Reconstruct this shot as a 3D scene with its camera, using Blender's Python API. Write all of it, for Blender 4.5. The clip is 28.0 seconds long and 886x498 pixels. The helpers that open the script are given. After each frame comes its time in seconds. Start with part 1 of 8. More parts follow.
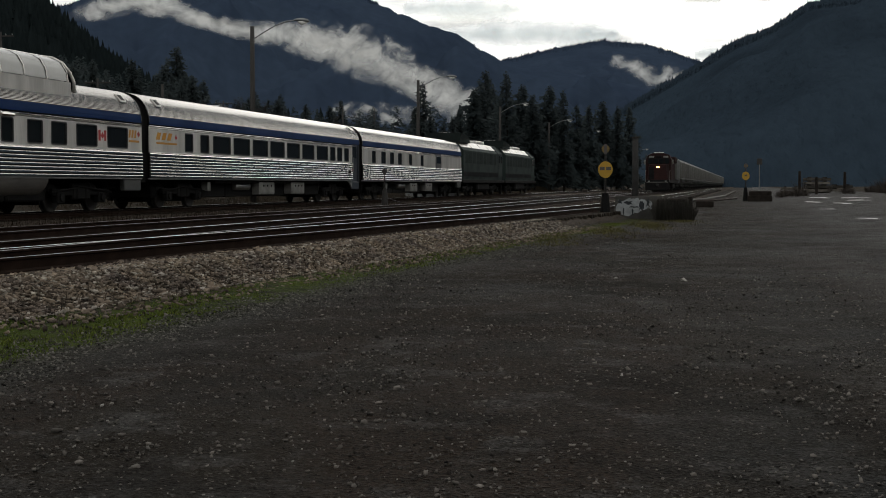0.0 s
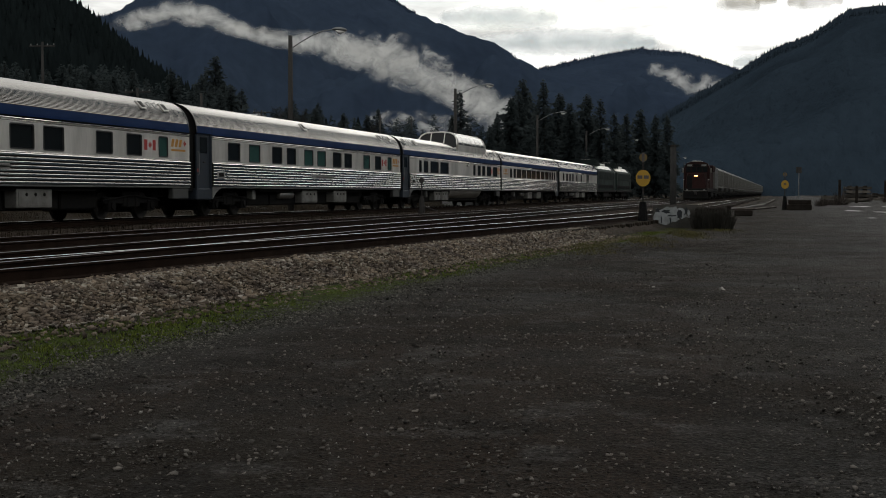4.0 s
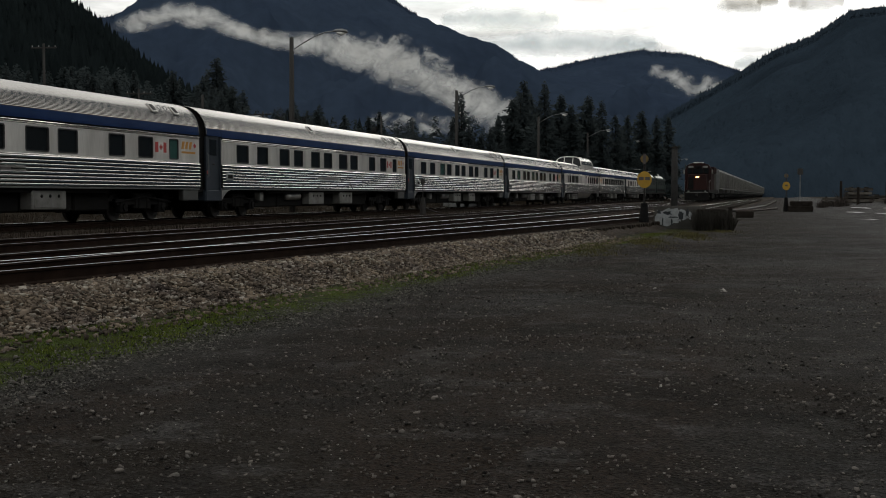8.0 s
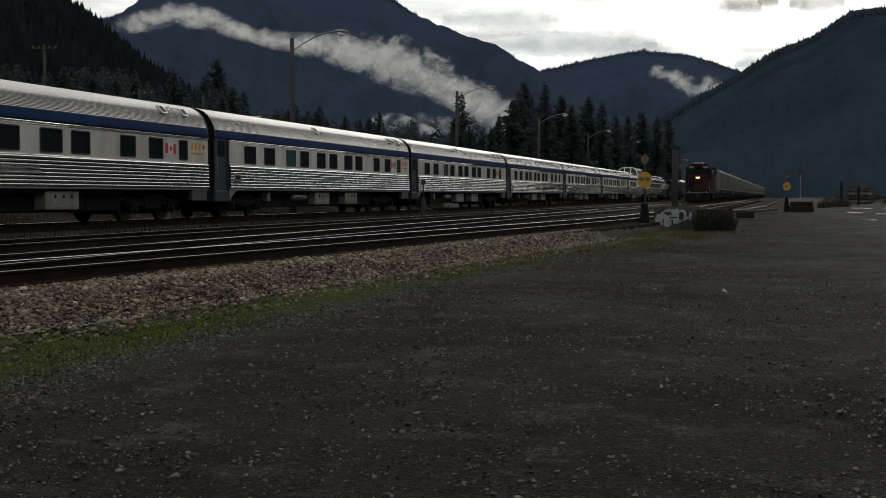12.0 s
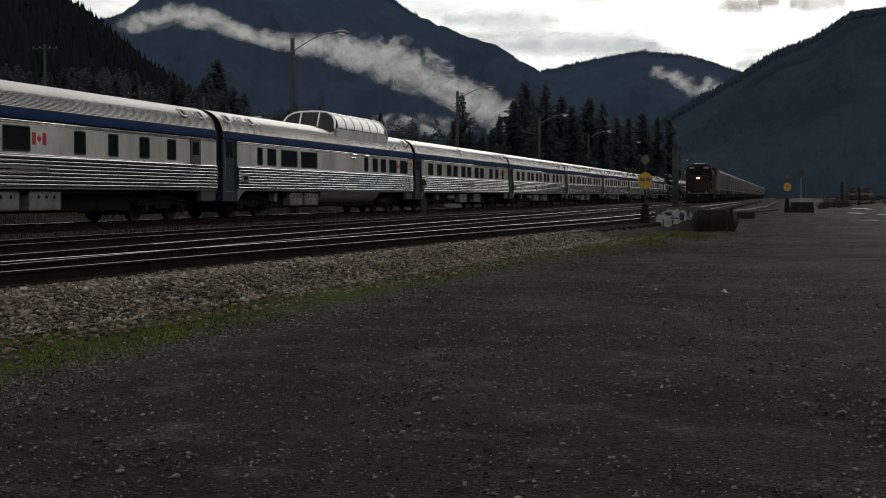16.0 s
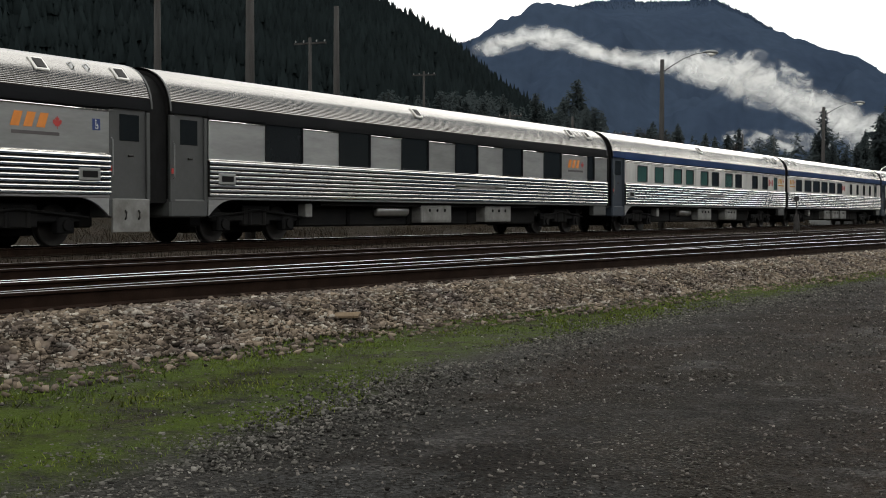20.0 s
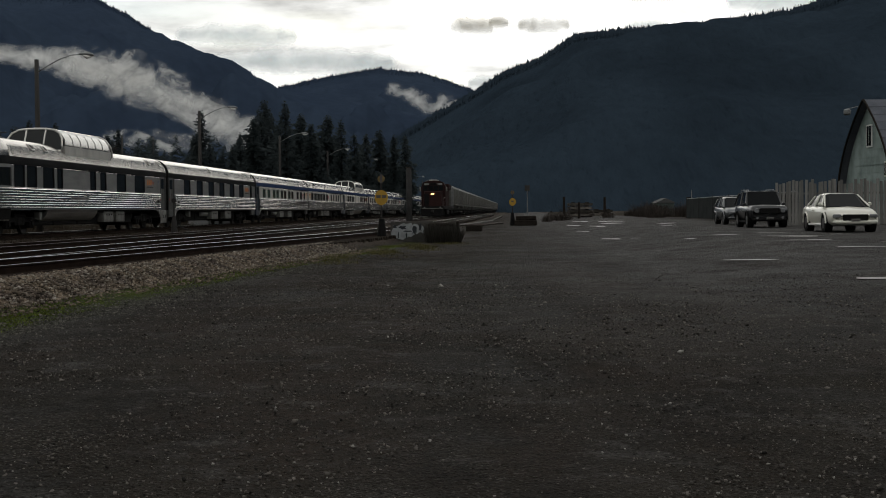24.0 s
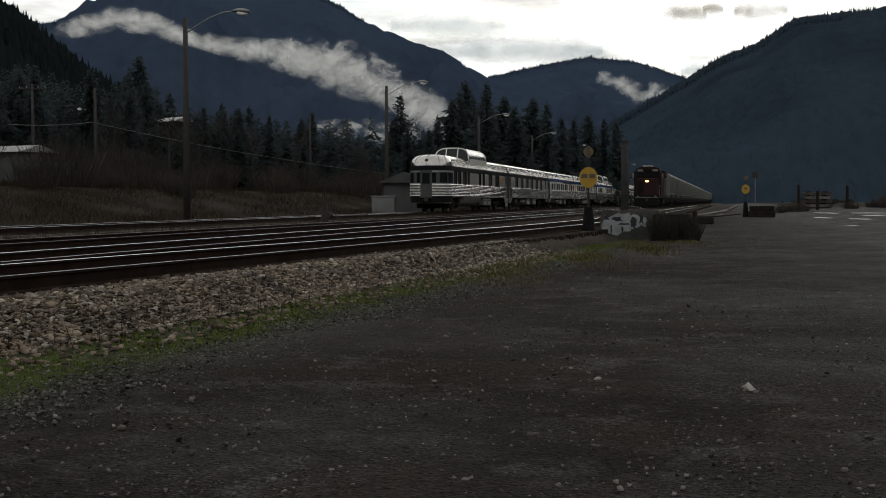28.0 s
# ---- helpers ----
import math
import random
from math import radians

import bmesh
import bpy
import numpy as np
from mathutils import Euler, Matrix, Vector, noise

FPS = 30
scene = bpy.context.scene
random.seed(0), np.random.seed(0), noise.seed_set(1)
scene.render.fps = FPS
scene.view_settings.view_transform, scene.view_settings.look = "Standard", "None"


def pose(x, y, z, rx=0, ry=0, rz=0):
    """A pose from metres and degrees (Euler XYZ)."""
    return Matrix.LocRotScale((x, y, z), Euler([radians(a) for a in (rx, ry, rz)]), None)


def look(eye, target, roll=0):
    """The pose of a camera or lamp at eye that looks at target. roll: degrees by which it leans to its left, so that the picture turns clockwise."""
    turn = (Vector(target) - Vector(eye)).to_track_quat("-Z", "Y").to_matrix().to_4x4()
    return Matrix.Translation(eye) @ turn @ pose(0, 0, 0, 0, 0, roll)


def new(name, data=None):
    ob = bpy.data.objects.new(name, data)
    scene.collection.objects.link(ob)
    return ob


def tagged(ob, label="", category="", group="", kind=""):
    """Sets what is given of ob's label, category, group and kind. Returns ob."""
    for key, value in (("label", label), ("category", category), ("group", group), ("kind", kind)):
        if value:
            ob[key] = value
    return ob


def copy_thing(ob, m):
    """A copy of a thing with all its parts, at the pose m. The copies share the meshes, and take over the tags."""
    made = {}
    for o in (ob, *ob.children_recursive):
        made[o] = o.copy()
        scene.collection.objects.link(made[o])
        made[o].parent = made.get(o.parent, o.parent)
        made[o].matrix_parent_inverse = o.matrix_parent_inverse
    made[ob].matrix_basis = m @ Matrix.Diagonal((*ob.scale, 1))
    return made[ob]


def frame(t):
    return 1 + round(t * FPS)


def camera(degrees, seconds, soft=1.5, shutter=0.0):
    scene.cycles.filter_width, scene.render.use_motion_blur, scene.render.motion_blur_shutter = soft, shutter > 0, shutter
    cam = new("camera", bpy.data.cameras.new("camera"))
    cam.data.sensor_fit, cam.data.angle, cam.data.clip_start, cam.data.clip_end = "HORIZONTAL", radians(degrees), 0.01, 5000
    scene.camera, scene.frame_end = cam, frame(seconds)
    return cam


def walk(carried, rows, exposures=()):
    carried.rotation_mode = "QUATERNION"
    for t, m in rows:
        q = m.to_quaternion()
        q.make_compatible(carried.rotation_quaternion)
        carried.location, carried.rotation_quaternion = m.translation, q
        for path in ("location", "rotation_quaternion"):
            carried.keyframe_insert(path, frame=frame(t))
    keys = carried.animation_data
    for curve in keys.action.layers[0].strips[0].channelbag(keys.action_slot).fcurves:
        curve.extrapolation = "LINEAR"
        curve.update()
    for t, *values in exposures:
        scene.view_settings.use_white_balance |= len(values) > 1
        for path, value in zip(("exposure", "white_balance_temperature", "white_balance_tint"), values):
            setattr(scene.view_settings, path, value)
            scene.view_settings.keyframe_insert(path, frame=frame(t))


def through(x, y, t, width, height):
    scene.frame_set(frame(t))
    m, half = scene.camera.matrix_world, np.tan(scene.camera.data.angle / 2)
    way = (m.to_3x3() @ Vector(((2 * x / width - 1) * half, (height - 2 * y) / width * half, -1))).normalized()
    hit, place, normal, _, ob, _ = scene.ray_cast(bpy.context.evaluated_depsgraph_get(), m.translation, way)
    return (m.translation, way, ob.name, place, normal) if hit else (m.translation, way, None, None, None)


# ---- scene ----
EYE = 1.3          # camera over the gravel
cam = camera(37.98, 28.0, soft=1.0)

# seconds, place, rise, tilt, lean, heading
PATH = [
    (0.0, 0.00, 0.00, 0.00, 87.17, 0.11, 13.07),
    (0.5, 0.00, 0.00, 0.00, 87.35, 0.11, 13.20),
    (1.0, 0.00, 0.00, 0.00, 87.43, 0.11, 13.24),
    (1.5, 0.00, 0.00, 0.00, 87.46, 0.08, 13.24),
    (2.0, 0.00, 0.00, 0.00, 87.47, 0.07, 13.26),
    (2.5, 0.00, 0.00, 0.00, 87.49, 0.06, 13.27),
    (3.0, 0.00, 0.00, 0.00, 87.50, 0.09, 14.78),
    (3.5, 0.00, 0.00, 0.00, 87.54, 0.08, 14.71),
    (5.5, 0.00, 0.00, 0.00, 87.59, 0.10, 14.75),
    (6.0, 0.00, 0.00, 0.00, 87.61, 0.10, 14.75),
    (6.5, 0.00, 0.00, 0.00, 87.61, 0.10, 14.75),
    (7.0, 0.00, 0.00, 0.00, 87.62, 0.10, 14.77),
    (7.5, 0.00, 0.00, 0.00, 87.62, 0.10, 14.78),
    (8.0, 0.00, 0.00, 0.00, 87.62, 0.10, 14.77),
    (9.0, 0.00, 0.00, 0.00, 87.63, 0.10, 14.79),
    (10.0, 0.00, 0.00, 0.00, 87.65, 0.10, 14.78),
    (11.0, 0.00, 0.00, 0.00, 87.64, 0.10, 14.78),
    (12.0, 0.00, 0.00, 0.00, 87.64, 0.10, 14.79),
    (12.5, 0.00, 0.00, 0.00, 87.65, 0.10, 14.79),
    (14.5, 0.00, 0.00, 0.00, 87.65, 0.10, 14.80),
    (15.0, 0.00, 0.00, 0.00, 87.66, 0.10, 14.81),
    (15.5, 0.00, 0.00, 0.00, 87.66, 0.10, 14.80),
    (16.0, 0.00, 0.00, 0.00, 87.66, 0.10, 14.81),
    (16.5, 0.00, 0.00, 0.00, 87.66, 0.10, 14.82),
    (17.0, 0.00, 0.00, 0.00, 87.69, 0.02, 15.67),
    (17.5, 0.00, 0.00, 0.00, 88.05, -0.30, 19.36),
    (18.0, 0.00, 0.00, 0.00, 88.09, -0.47, 21.38),
    (18.5, 0.00, 0.00, 0.00, 88.08, -0.50, 23.41),
    (19.0, 0.00, 0.00, 0.00, 87.98, -0.52, 27.51),
    (19.5, 0.00, 0.00, 0.00, 87.89, -0.28, 32.40),
    (20.0, 0.01, -3.24, -0.13, 88.47, -0.04, 30.21),
    (20.5, 0.62, -4.71, -0.01, 88.47, 0.18, 26.28),
    (21.0, 0.86, -5.76, 0.03, 88.45, 0.02, 19.79),
    (21.5, 1.18, -7.39, 0.05, 88.31, 0.14, 11.69),
    (22.0, 0.96, -7.20, 0.01, 88.29, 0.42, 6.47),
    (22.5, 0.94, -7.70, 0.00, 88.28, 0.30, 3.04),
    (24.5, 0.00, 0.10, 0.00, 88.31, 0.71, 3.26),
    (25.0, -0.86, 7.64, -0.04, 88.03, 0.62, 2.63),
    (25.5, -0.90, 8.76, -0.12, 88.12, 0.54, 3.92),
    (26.0, -0.91, 9.30, -0.11, 88.20, -0.19, 8.67),
    (26.5, -0.88, 9.61, -0.15, 88.26, -0.11, 12.98),
    (27.0, -0.87, 9.71, -0.15, 88.14, -0.03, 14.18),
    (27.5, -0.88, 9.70, -0.15, 88.01, 0.25, 12.81),
    (28.0, -0.88, 9.64, -0.15, 87.93, 0.25, 12.50),
]
EXPOSURE = [(0.0, 0.17), (0.6, 0.02), (1.0, -0.10), (1.6, -0.06), (2.5, 0.0), (16.8, 0.0), (18.0, 0.1), (19.0, 0.35), (19.6, 1.1), (20.3, 1.1), (20.8, 0.7), (21.4, 0.05), (22.0, -0.36), (22.5, -0.34), (24.5, 0.05), (25.0, 0.15), (26.0, 0.1), (28.0, 0.08)]
walk(cam, [(t, pose(x, y, EYE + dz, tilt, lean, head)) for t, x, y, dz, tilt, lean, head in PATH], EXPOSURE)

# ---- world: broken cloud, the sun low behind it down the valley ----
SUN_AZ, SUN_EL = -4.0, 14.0     # degrees right of the track's line is negative
sun_dir = Vector((-math.sin(radians(SUN_AZ)) * math.cos(radians(SUN_EL)), math.cos(radians(SUN_AZ)) * math.cos(radians(SUN_EL)), math.sin(radians(SUN_EL))))
world = bpy.data.worlds.new("sky")
scene.world = world
world.use_nodes = True
wn, wl = world.node_tree.nodes, world.node_tree.links
wn.clear()


def wmath(op, a, b=None, clamp=False):
    n = wn.new("ShaderNodeMath")
    n.operation, n.use_clamp = op, clamp
    for i, v in enumerate((a, b)):
        if v is None:
            continue
        if isinstance(v, (int, float)):
            n.inputs[i].default_value = v
        else:
            wl.new(v, n.inputs[i])
    return n.outputs[0]


sky = wn.new("ShaderNodeTexSky")
sky.sky_type, sky.sun_disc = "NISHITA", False
sky.sun_elevation, sky.sun_rotation = radians(SUN_EL), radians(-SUN_AZ)
sky.air_density, sky.dust_density, sky.ozone_density = 1.0, 0.4, 1.5
tc = wn.new("ShaderNodeTexCoord")
sep = wn.new("ShaderNodeSeparateXYZ")
wl.new(tc.outputs["Generated"], sep.inputs[0])
up = wmath("MAXIMUM", sep.outputs["Z"], 0.0)
lay = wmath("ADD", up, 0.10)
comb = wn.new("ShaderNodeCombineXYZ")
wl.new(wmath("DIVIDE", sep.outputs["X"], lay), comb.inputs[0])
wl.new(wmath("DIVIDE", sep.outputs["Y"], lay), comb.inputs[1])
n1 = wn.new("ShaderNodeTexNoise")
n1.inputs["Scale"].default_value, n1.inputs["Detail"].default_value, n1.inputs["Roughness"].default_value = 0.55, 7.0, 0.55
wl.new(comb.outputs[0], n1.inputs["Vector"])
n2 = wn.new("ShaderNodeTexNoise")
n2.inputs["Scale"].default_value, n2.inputs["Detail"].default_value, n2.inputs["Roughness"].default_value = 2.6, 6.0, 0.55
wl.new(comb.outputs[0], n2.inputs["Vector"])
cover = wmath("MULTIPLY_ADD", n1.outputs[0], 6.0, True)
cover.node.inputs[2].default_value = -1.75
dotn = wn.new("ShaderNodeVectorMath")
dotn.operation = "DOT_PRODUCT"
dotn.inputs[1].default_value = sun_dir
wl.new(tc.outputs["Generated"], dotn.inputs[0])
toward = wmath("MAXIMUM", dotn.outputs["Value"], 0.0)
glow = wmath("MULTIPLY", wmath("POWER", toward, 40.0), 0.45)
halo = wmath("MULTIPLY", wmath("POWER", toward, 2.2), 0.16)
thin = wmath("MULTIPLY_ADD", n2.outputs[0], -2.2, True)
thin.node.inputs[2].default_value = 2.06
cloud_lum = wmath("MULTIPLY", wmath("ADD", wmath("ADD", glow, halo), 0.86), thin)
cl_col = wn.new("ShaderNodeCombineColor")
wl.new(cloud_lum, cl_col.inputs[0])
wl.new(wmath("MULTIPLY", cloud_lum, 1.0), cl_col.inputs[1])
wl.new(wmath("MULTIPLY", cloud_lum, 0.965), cl_col.inputs[2])
bg_sky, bg_cloud, mixw, outw = wn.new("ShaderNodeBackground"), wn.new("ShaderNodeBackground"), wn.new("ShaderNodeMixShader"), wn.new("ShaderNodeOutputWorld")
bg_sky.inputs["Strength"].default_value = 0.11
bg_cloud.inputs["Strength"].default_value = 1.0
wl.new(sky.outputs[0], bg_sky.inputs["Color"])
wl.new(cl_col.outputs[0], bg_cloud.inputs["Color"])
wl.new(cover, mixw.inputs[0])
wl.new(bg_sky.outputs[0], mixw.inputs[1])
wl.new(bg_cloud.outputs[0], mixw.inputs[2])
wl.new(mixw.outputs[0], outw.inputs["Surface"])

sun = new("sun", bpy.data.lights.new("sun", "SUN"))
sun.data.energy, sun.data.angle, sun.data.color = 0.10, radians(24), (1.0, 0.95, 0.86)
sun.matrix_world = look((0, 0, 60), Vector((0, 0, 60)) - sun_dir)


# ---- materials ----
def material(name, base, rough=0.7, metal=0.0, spread=0.25, scale=3.0, fine=40.0, bump=0.0, bump_scale=60.0, tint=None, coat=0.0, random_tone=0.0, island=False, spec=0.5, streak=None):
    """A surface with blotches at a broad scale, grain at a fine one, uneven gloss and relief. tint: a second colour for the blotches."""
    m = bpy.data.materials.new(name)
    m.use_nodes = True
    n, l = m.node_tree.nodes, m.node_tree.links
    b = n["Principled BSDF"]
    co = n.new("ShaderNodeTexCoord")
    src = co.outputs["Object"]
    if streak:
        mp = n.new("ShaderNodeMapping")
        mp.inputs["Scale"].default_value = streak
        l.new(src, mp.inputs["Vector"])
        src = mp.outputs[0]
    broad, grain = n.new("ShaderNodeTexNoise"), n.new("ShaderNodeTexNoise")
    broad.inputs["Scale"].default_value, broad.inputs["Detail"].default_value = scale, 5.0
    grain.inputs["Scale"].default_value, grain.inputs["Detail"].default_value = fine, 4.0
    l.new(src, broad.inputs["Vector"])
    l.new(src, grain.inputs["Vector"])
    other = tint or tuple(c * (1 - 1.4 * spread) for c in base)
    mix = n.new("ShaderNodeMix")
    mix.data_type = "RGBA"
    mix.inputs[6].default_value, mix.inputs[7].default_value = (*base, 1), (*other, 1)
    ramp = n.new("ShaderNodeMapRange")
    ramp.inputs[1].default_value, ramp.inputs[2].default_value = 0.38, 0.66
    l.new(broad.outputs[0], ramp.inputs[0])
    l.new(ramp.outputs[0], mix.inputs[0])
    hsv = n.new("ShaderNodeHueSaturation")
    l.new(mix.outputs[2], hsv.inputs["Color"])
    val = n.new("ShaderNodeMapRange")
    val.inputs[3].default_value, val.inputs[4].default_value = 1 - spread, 1 + spread
    l.new(grain.outputs[0], val.inputs[0])
    out = val.outputs[0]
    if random_tone:
        if island:
            rnd = n.new("ShaderNodeNewGeometry").outputs["Random Per Island"]
        else:
            rnd = n.new("ShaderNodeObjectInfo").outputs["Random"]
        rr = n.new("ShaderNodeMapRange")
        rr.inputs[3].default_value, rr.inputs[4].default_value = 1 - random_tone, 1 + random_tone
        l.new(rnd, rr.inputs[0])
        mm = n.new("ShaderNodeMath")
        mm.operation = "MULTIPLY"
        l.new(out, mm.inputs[0])
        l.new(rr.outputs[0], mm.inputs[1])
        out = mm.outputs[0]
    l.new(out, hsv.inputs["Value"])
    l.new(hsv.outputs[0], b.inputs["Base Color"])
    rg = n.new("ShaderNodeMapRange")
    dr = min(0.12, rough * 0.3)
    rg.inputs[3].default_value, rg.inputs[4].default_value = rough - dr, min(1, rough + dr)
    l.new(broad.outputs[0], rg.inputs[0])
    l.new(rg.outputs[0], b.inputs["Roughness"])
    b.inputs["Metallic"].default_value = metal
    b.inputs["Specular IOR Level"].default_value = spec if rough < 0.75 or metal > 0.5 else min(spec, 0.05)
    if coat:
        b.inputs["Coat Weight"].default_value, b.inputs["Coat Roughness"].default_value = coat, 0.06
    if bump:
        bp, bn = n.new("ShaderNodeBump"), n.new("ShaderNodeTexNoise")
        bn.inputs["Scale"].default_value, bn.inputs["Detail"].default_value = bump_scale, 3.0
        l.new(src, bn.inputs["Vector"])
        bp.inputs["Strength"].default_value, bp.inputs["Distance"].default_value = min(1, bump), 0.02
        l.new(bn.outputs[0], bp.inputs["Height"])
        l.new(bp.outputs[0], b.inputs["Normal"])
    return m


STEEL = material("stainless_steel", (0.8485, 0.8268, 0.7942), 0.11, 1.0, 0.06, 0.35, 6.0, 0.0, 4.0, tint=(0.718, 0.6963, 0.6636), streak=(1, 0.25, 1))
# near-black that puts the shade and dirt of the flute grooves into colour
GROOVE_SHADE = material("groove_shade_dirt", (0.020, 0.0195, 0.0185), 0.5, 0.6, 0.2, 1.0, 12)
STEEL_ROOF = material("roof_steel", (0.46, 0.445, 0.425), 0.24, 1.0, 0.07, 0.4, 8.0, 0.03, 4.0, tint=(0.37, 0.357, 0.342), streak=(1, 0.3, 1))
STEEL_PANEL = material("brushed_panel", (0.68, 0.66, 0.625), 0.42, 0.55, 0.14, 0.9, 9.0, 0.06, 3.0, tint=(0.46, 0.445, 0.42), random_tone=0.10, streak=(1, 1.5, 0.35))
PANEL_GREY = material("dull_panel", (0.36, 0.36, 0.35), 0.42, 0.85, 0.14, 1.2, 9.0, 0.06, 3.0, tint=(0.27, 0.27, 0.265), random_tone=0.15, streak=(1, 0.4, 2))
BLUE = material("blue_paint", (0.008, 0.026, 0.085), 0.6, 0.0, 0.15, 0.6, 20, spec=0.04)
BLACK_BAND = material("black_band", (0.010, 0.0105, 0.0115), 0.6, 0.0, 0.15, 0.6, 20, spec=0.02)
BLUE_DOOR = material("blue_grey_door", (0.026, 0.034, 0.046), 0.55, 0.2, 0.15, 1.0, 14, tint=(0.020, 0.026, 0.034), spec=0.2)
GREY_DOOR = material("grey_door", (0.062, 0.064, 0.063), 0.55, 0.2, 0.12, 1.0, 14, spec=0.25)
RUBBER = material("rubber", (0.0132, 0.0132, 0.0132), 0.8, 0.0, 0.2, 2.0, 30)
UNDER = material("underframe", (0.0085, 0.0085, 0.009), 0.8, 0.1, 0.3, 1.5, 20, 0.2, 30, tint=(0.014, 0.0135, 0.013))
BOXGREY = material("equipment_box", (0.1953, 0.1953, 0.186), 0.5, 0.3, 0.2, 2.0, 15, tint=(0.1023, 0.09765, 0.08835))
YELLOW = material("yellow_decal", (0.504, 0.231, 0.021), 0.5, 0, 0.1, 6, 40)
ORANGE = material("orange_decal", (0.6, 0.195, 0.0225), 0.5, 0, 0.1, 6, 40)
RED = material("red_decal", (0.36, 0.0225, 0.01875), 0.5, 0, 0.1, 6, 40)
WHITE = material("white_paint", (0.624, 0.616, 0.592), 0.5, 0, 0.08, 3, 30)
SIGNBLUE = material("sign_blue", (0.01, 0.03, 0.135), 0.5, 0, 0.1, 6, 40)
DARKTEXT = material("dark_lettering", (0.06, 0.05, 0.05), 0.6, 0, 0.1, 6, 40)
RAIL_TOP = material("rail_head", (0.66, 0.65, 0.63), 0.30, 1.0, 0.08, 2.0, 30, streak=(1, 0.1, 1))
RAIL_MID = material("rail_head_worn", (0.10, 0.095, 0.09), 0.34, 1.0, 0.12, 2.0, 30, streak=(1, 0.1, 1))
RAIL_DULL = material("rail_head_dull", (0.060, 0.050, 0.045), 0.45, 1.0, 0.15, 2.0, 30, streak=(1, 0.1, 1))
RAIL_WEB = material("rail_rust", (0.01913, 0.01092, 0.00756), 0.8, 0.2, 0.3, 4.0, 40, 0.2, 60)
TIE = material("tie_wood", (0.0162, 0.01322, 0.01056), 0.85, 0, 0.3, 3.0, 30, 0.5, 30, tint=(0.0306, 0.02506, 0.0198), random_tone=0.35, streak=(0.3, 2, 2))
BALLAST = material("ballast_stone", (0.134, 0.106, 0.079), 0.85, 0, 0.3, 2.0, 25, tint=(0.06955, 0.05645, 0.04936), random_tone=0.75, island=True)
BALLAST_DARK = material("cinder_stone", (0.05445, 0.04311, 0.03505), 0.9, 0, 0.25, 2.0, 25, tint=(0.03465, 0.02722, 0.02268), random_tone=0.5, island=True)
PEBBLE = material("pebble", (0.098, 0.088, 0.079), 0.8, 0, 0.25, 3.0, 40, tint=(0.06045, 0.05665, 0.0512), random_tone=0.85, island=True)
FRINGE = material("fringe_gravel", (0.082, 0.077, 0.069), 0.85, 0, 0.25, 3.0, 40, tint=(0.045, 0.044, 0.039), random_tone=0.8, island=True)
PALE_STONE = material("pale_stone", (0.2812, 0.27, 0.2475), 0.8, 0, 0.15, 6.0, 40)
GRASSM = material("grass", (0.060, 0.086, 0.015), 0.85, 0, 0.3, 1.5, 20, tint=(0.082, 0.095, 0.018), random_tone=0.6, island=True)
WEEDM = material("dry_weed", (0.02079, 0.0155, 0.0103), 0.85, 0, 0.25, 2, 20, tint=(0.01663, 0.01292, 0.008578), random_tone=0.4, island=True)
BANKGRASS = material("bank_grass", (0.030, 0.0225, 0.0145), 0.9, 0, 0.3, 0.35, 12, tint=(0.016, 0.0125, 0.0085), random_tone=0.45, island=True)
BRUSHM = material("brush", (0.048, 0.040, 0.035), 0.9, 0, 0.3, 0.6, 12, tint=(0.034, 0.029, 0.026), random_tone=0.4, island=True)
TWIGM = material("bare_twigs", (0.046, 0.041, 0.039), 0.9, 0, 0.3, 0.6, 12, tint=(0.035, 0.032, 0.031), random_tone=0.3, island=True)
BALLAST_PALE = material("pale_ballast", (0.25, 0.225, 0.185), 0.85, 0, 0.2, 2.0, 25, tint=(0.19, 0.17, 0.15), random_tone=0.4, island=True)
FIR = material("fir", (0.036, 0.046, 0.049), 0.9, 0, 0.15, 0.5, 5, tint=(0.033, 0.042, 0.045), random_tone=0.06, island=True, spec=0.0)
FORESTM = material("slope_trees", (0.009286, 0.01288, 0.01333), 1.0, 0, 0.25, 0.012, 0.12, tint=(0.007331, 0.01006, 0.01071), random_tone=0.18, island=True, spec=0.0)
FIR.node_tree.nodes["Principled BSDF"].inputs["Specular IOR Level"].default_value = 0.0
_n, _l = FIR.node_tree.nodes, FIR.node_tree.links
_tl, _mx = _n.new("ShaderNodeBsdfTranslucent"), _n.new("ShaderNodeMixShader")
_tl.inputs[0].default_value, _mx.inputs[0].default_value = (0.052, 0.063, 0.064, 1), 0.6
_l.new(_n["Principled BSDF"].outputs[0], _mx.inputs[1])
_l.new(_tl.outputs[0], _mx.inputs[2])
_l.new(_mx.outputs[0], _n["Material Output"].inputs["Surface"])
BARK = material("bark", (0.0234, 0.0195, 0.01638), 0.9, 0, 0.3, 3, 20, 0.6, 20)
POLEWOOD = material("pole_wood", (0.052, 0.050, 0.048), 0.85, 0, 0.25, 1.5, 20, 0.4, 30, streak=(3, 3, 0.3))
GALV = material("galvanized", (0.20, 0.205, 0.205), 0.5, 0.8, 0.12, 3, 30)
WIRE = material("wire", (0.1127, 0.1127, 0.1127), 0.7, 0.0, 0.1, 3, 30)
SIGNYELLOW = material("sign_yellow", (0.3413, 0.2002, 0.0091), 0.55, 0, 0.1, 5, 40)
CONCRETE = material("concrete", (0.0624, 0.0598, 0.0546), 0.9, 0, 0.25, 1.5, 25, 0.4, 40, tint=(0.0338, 0.0325, 0.0299))
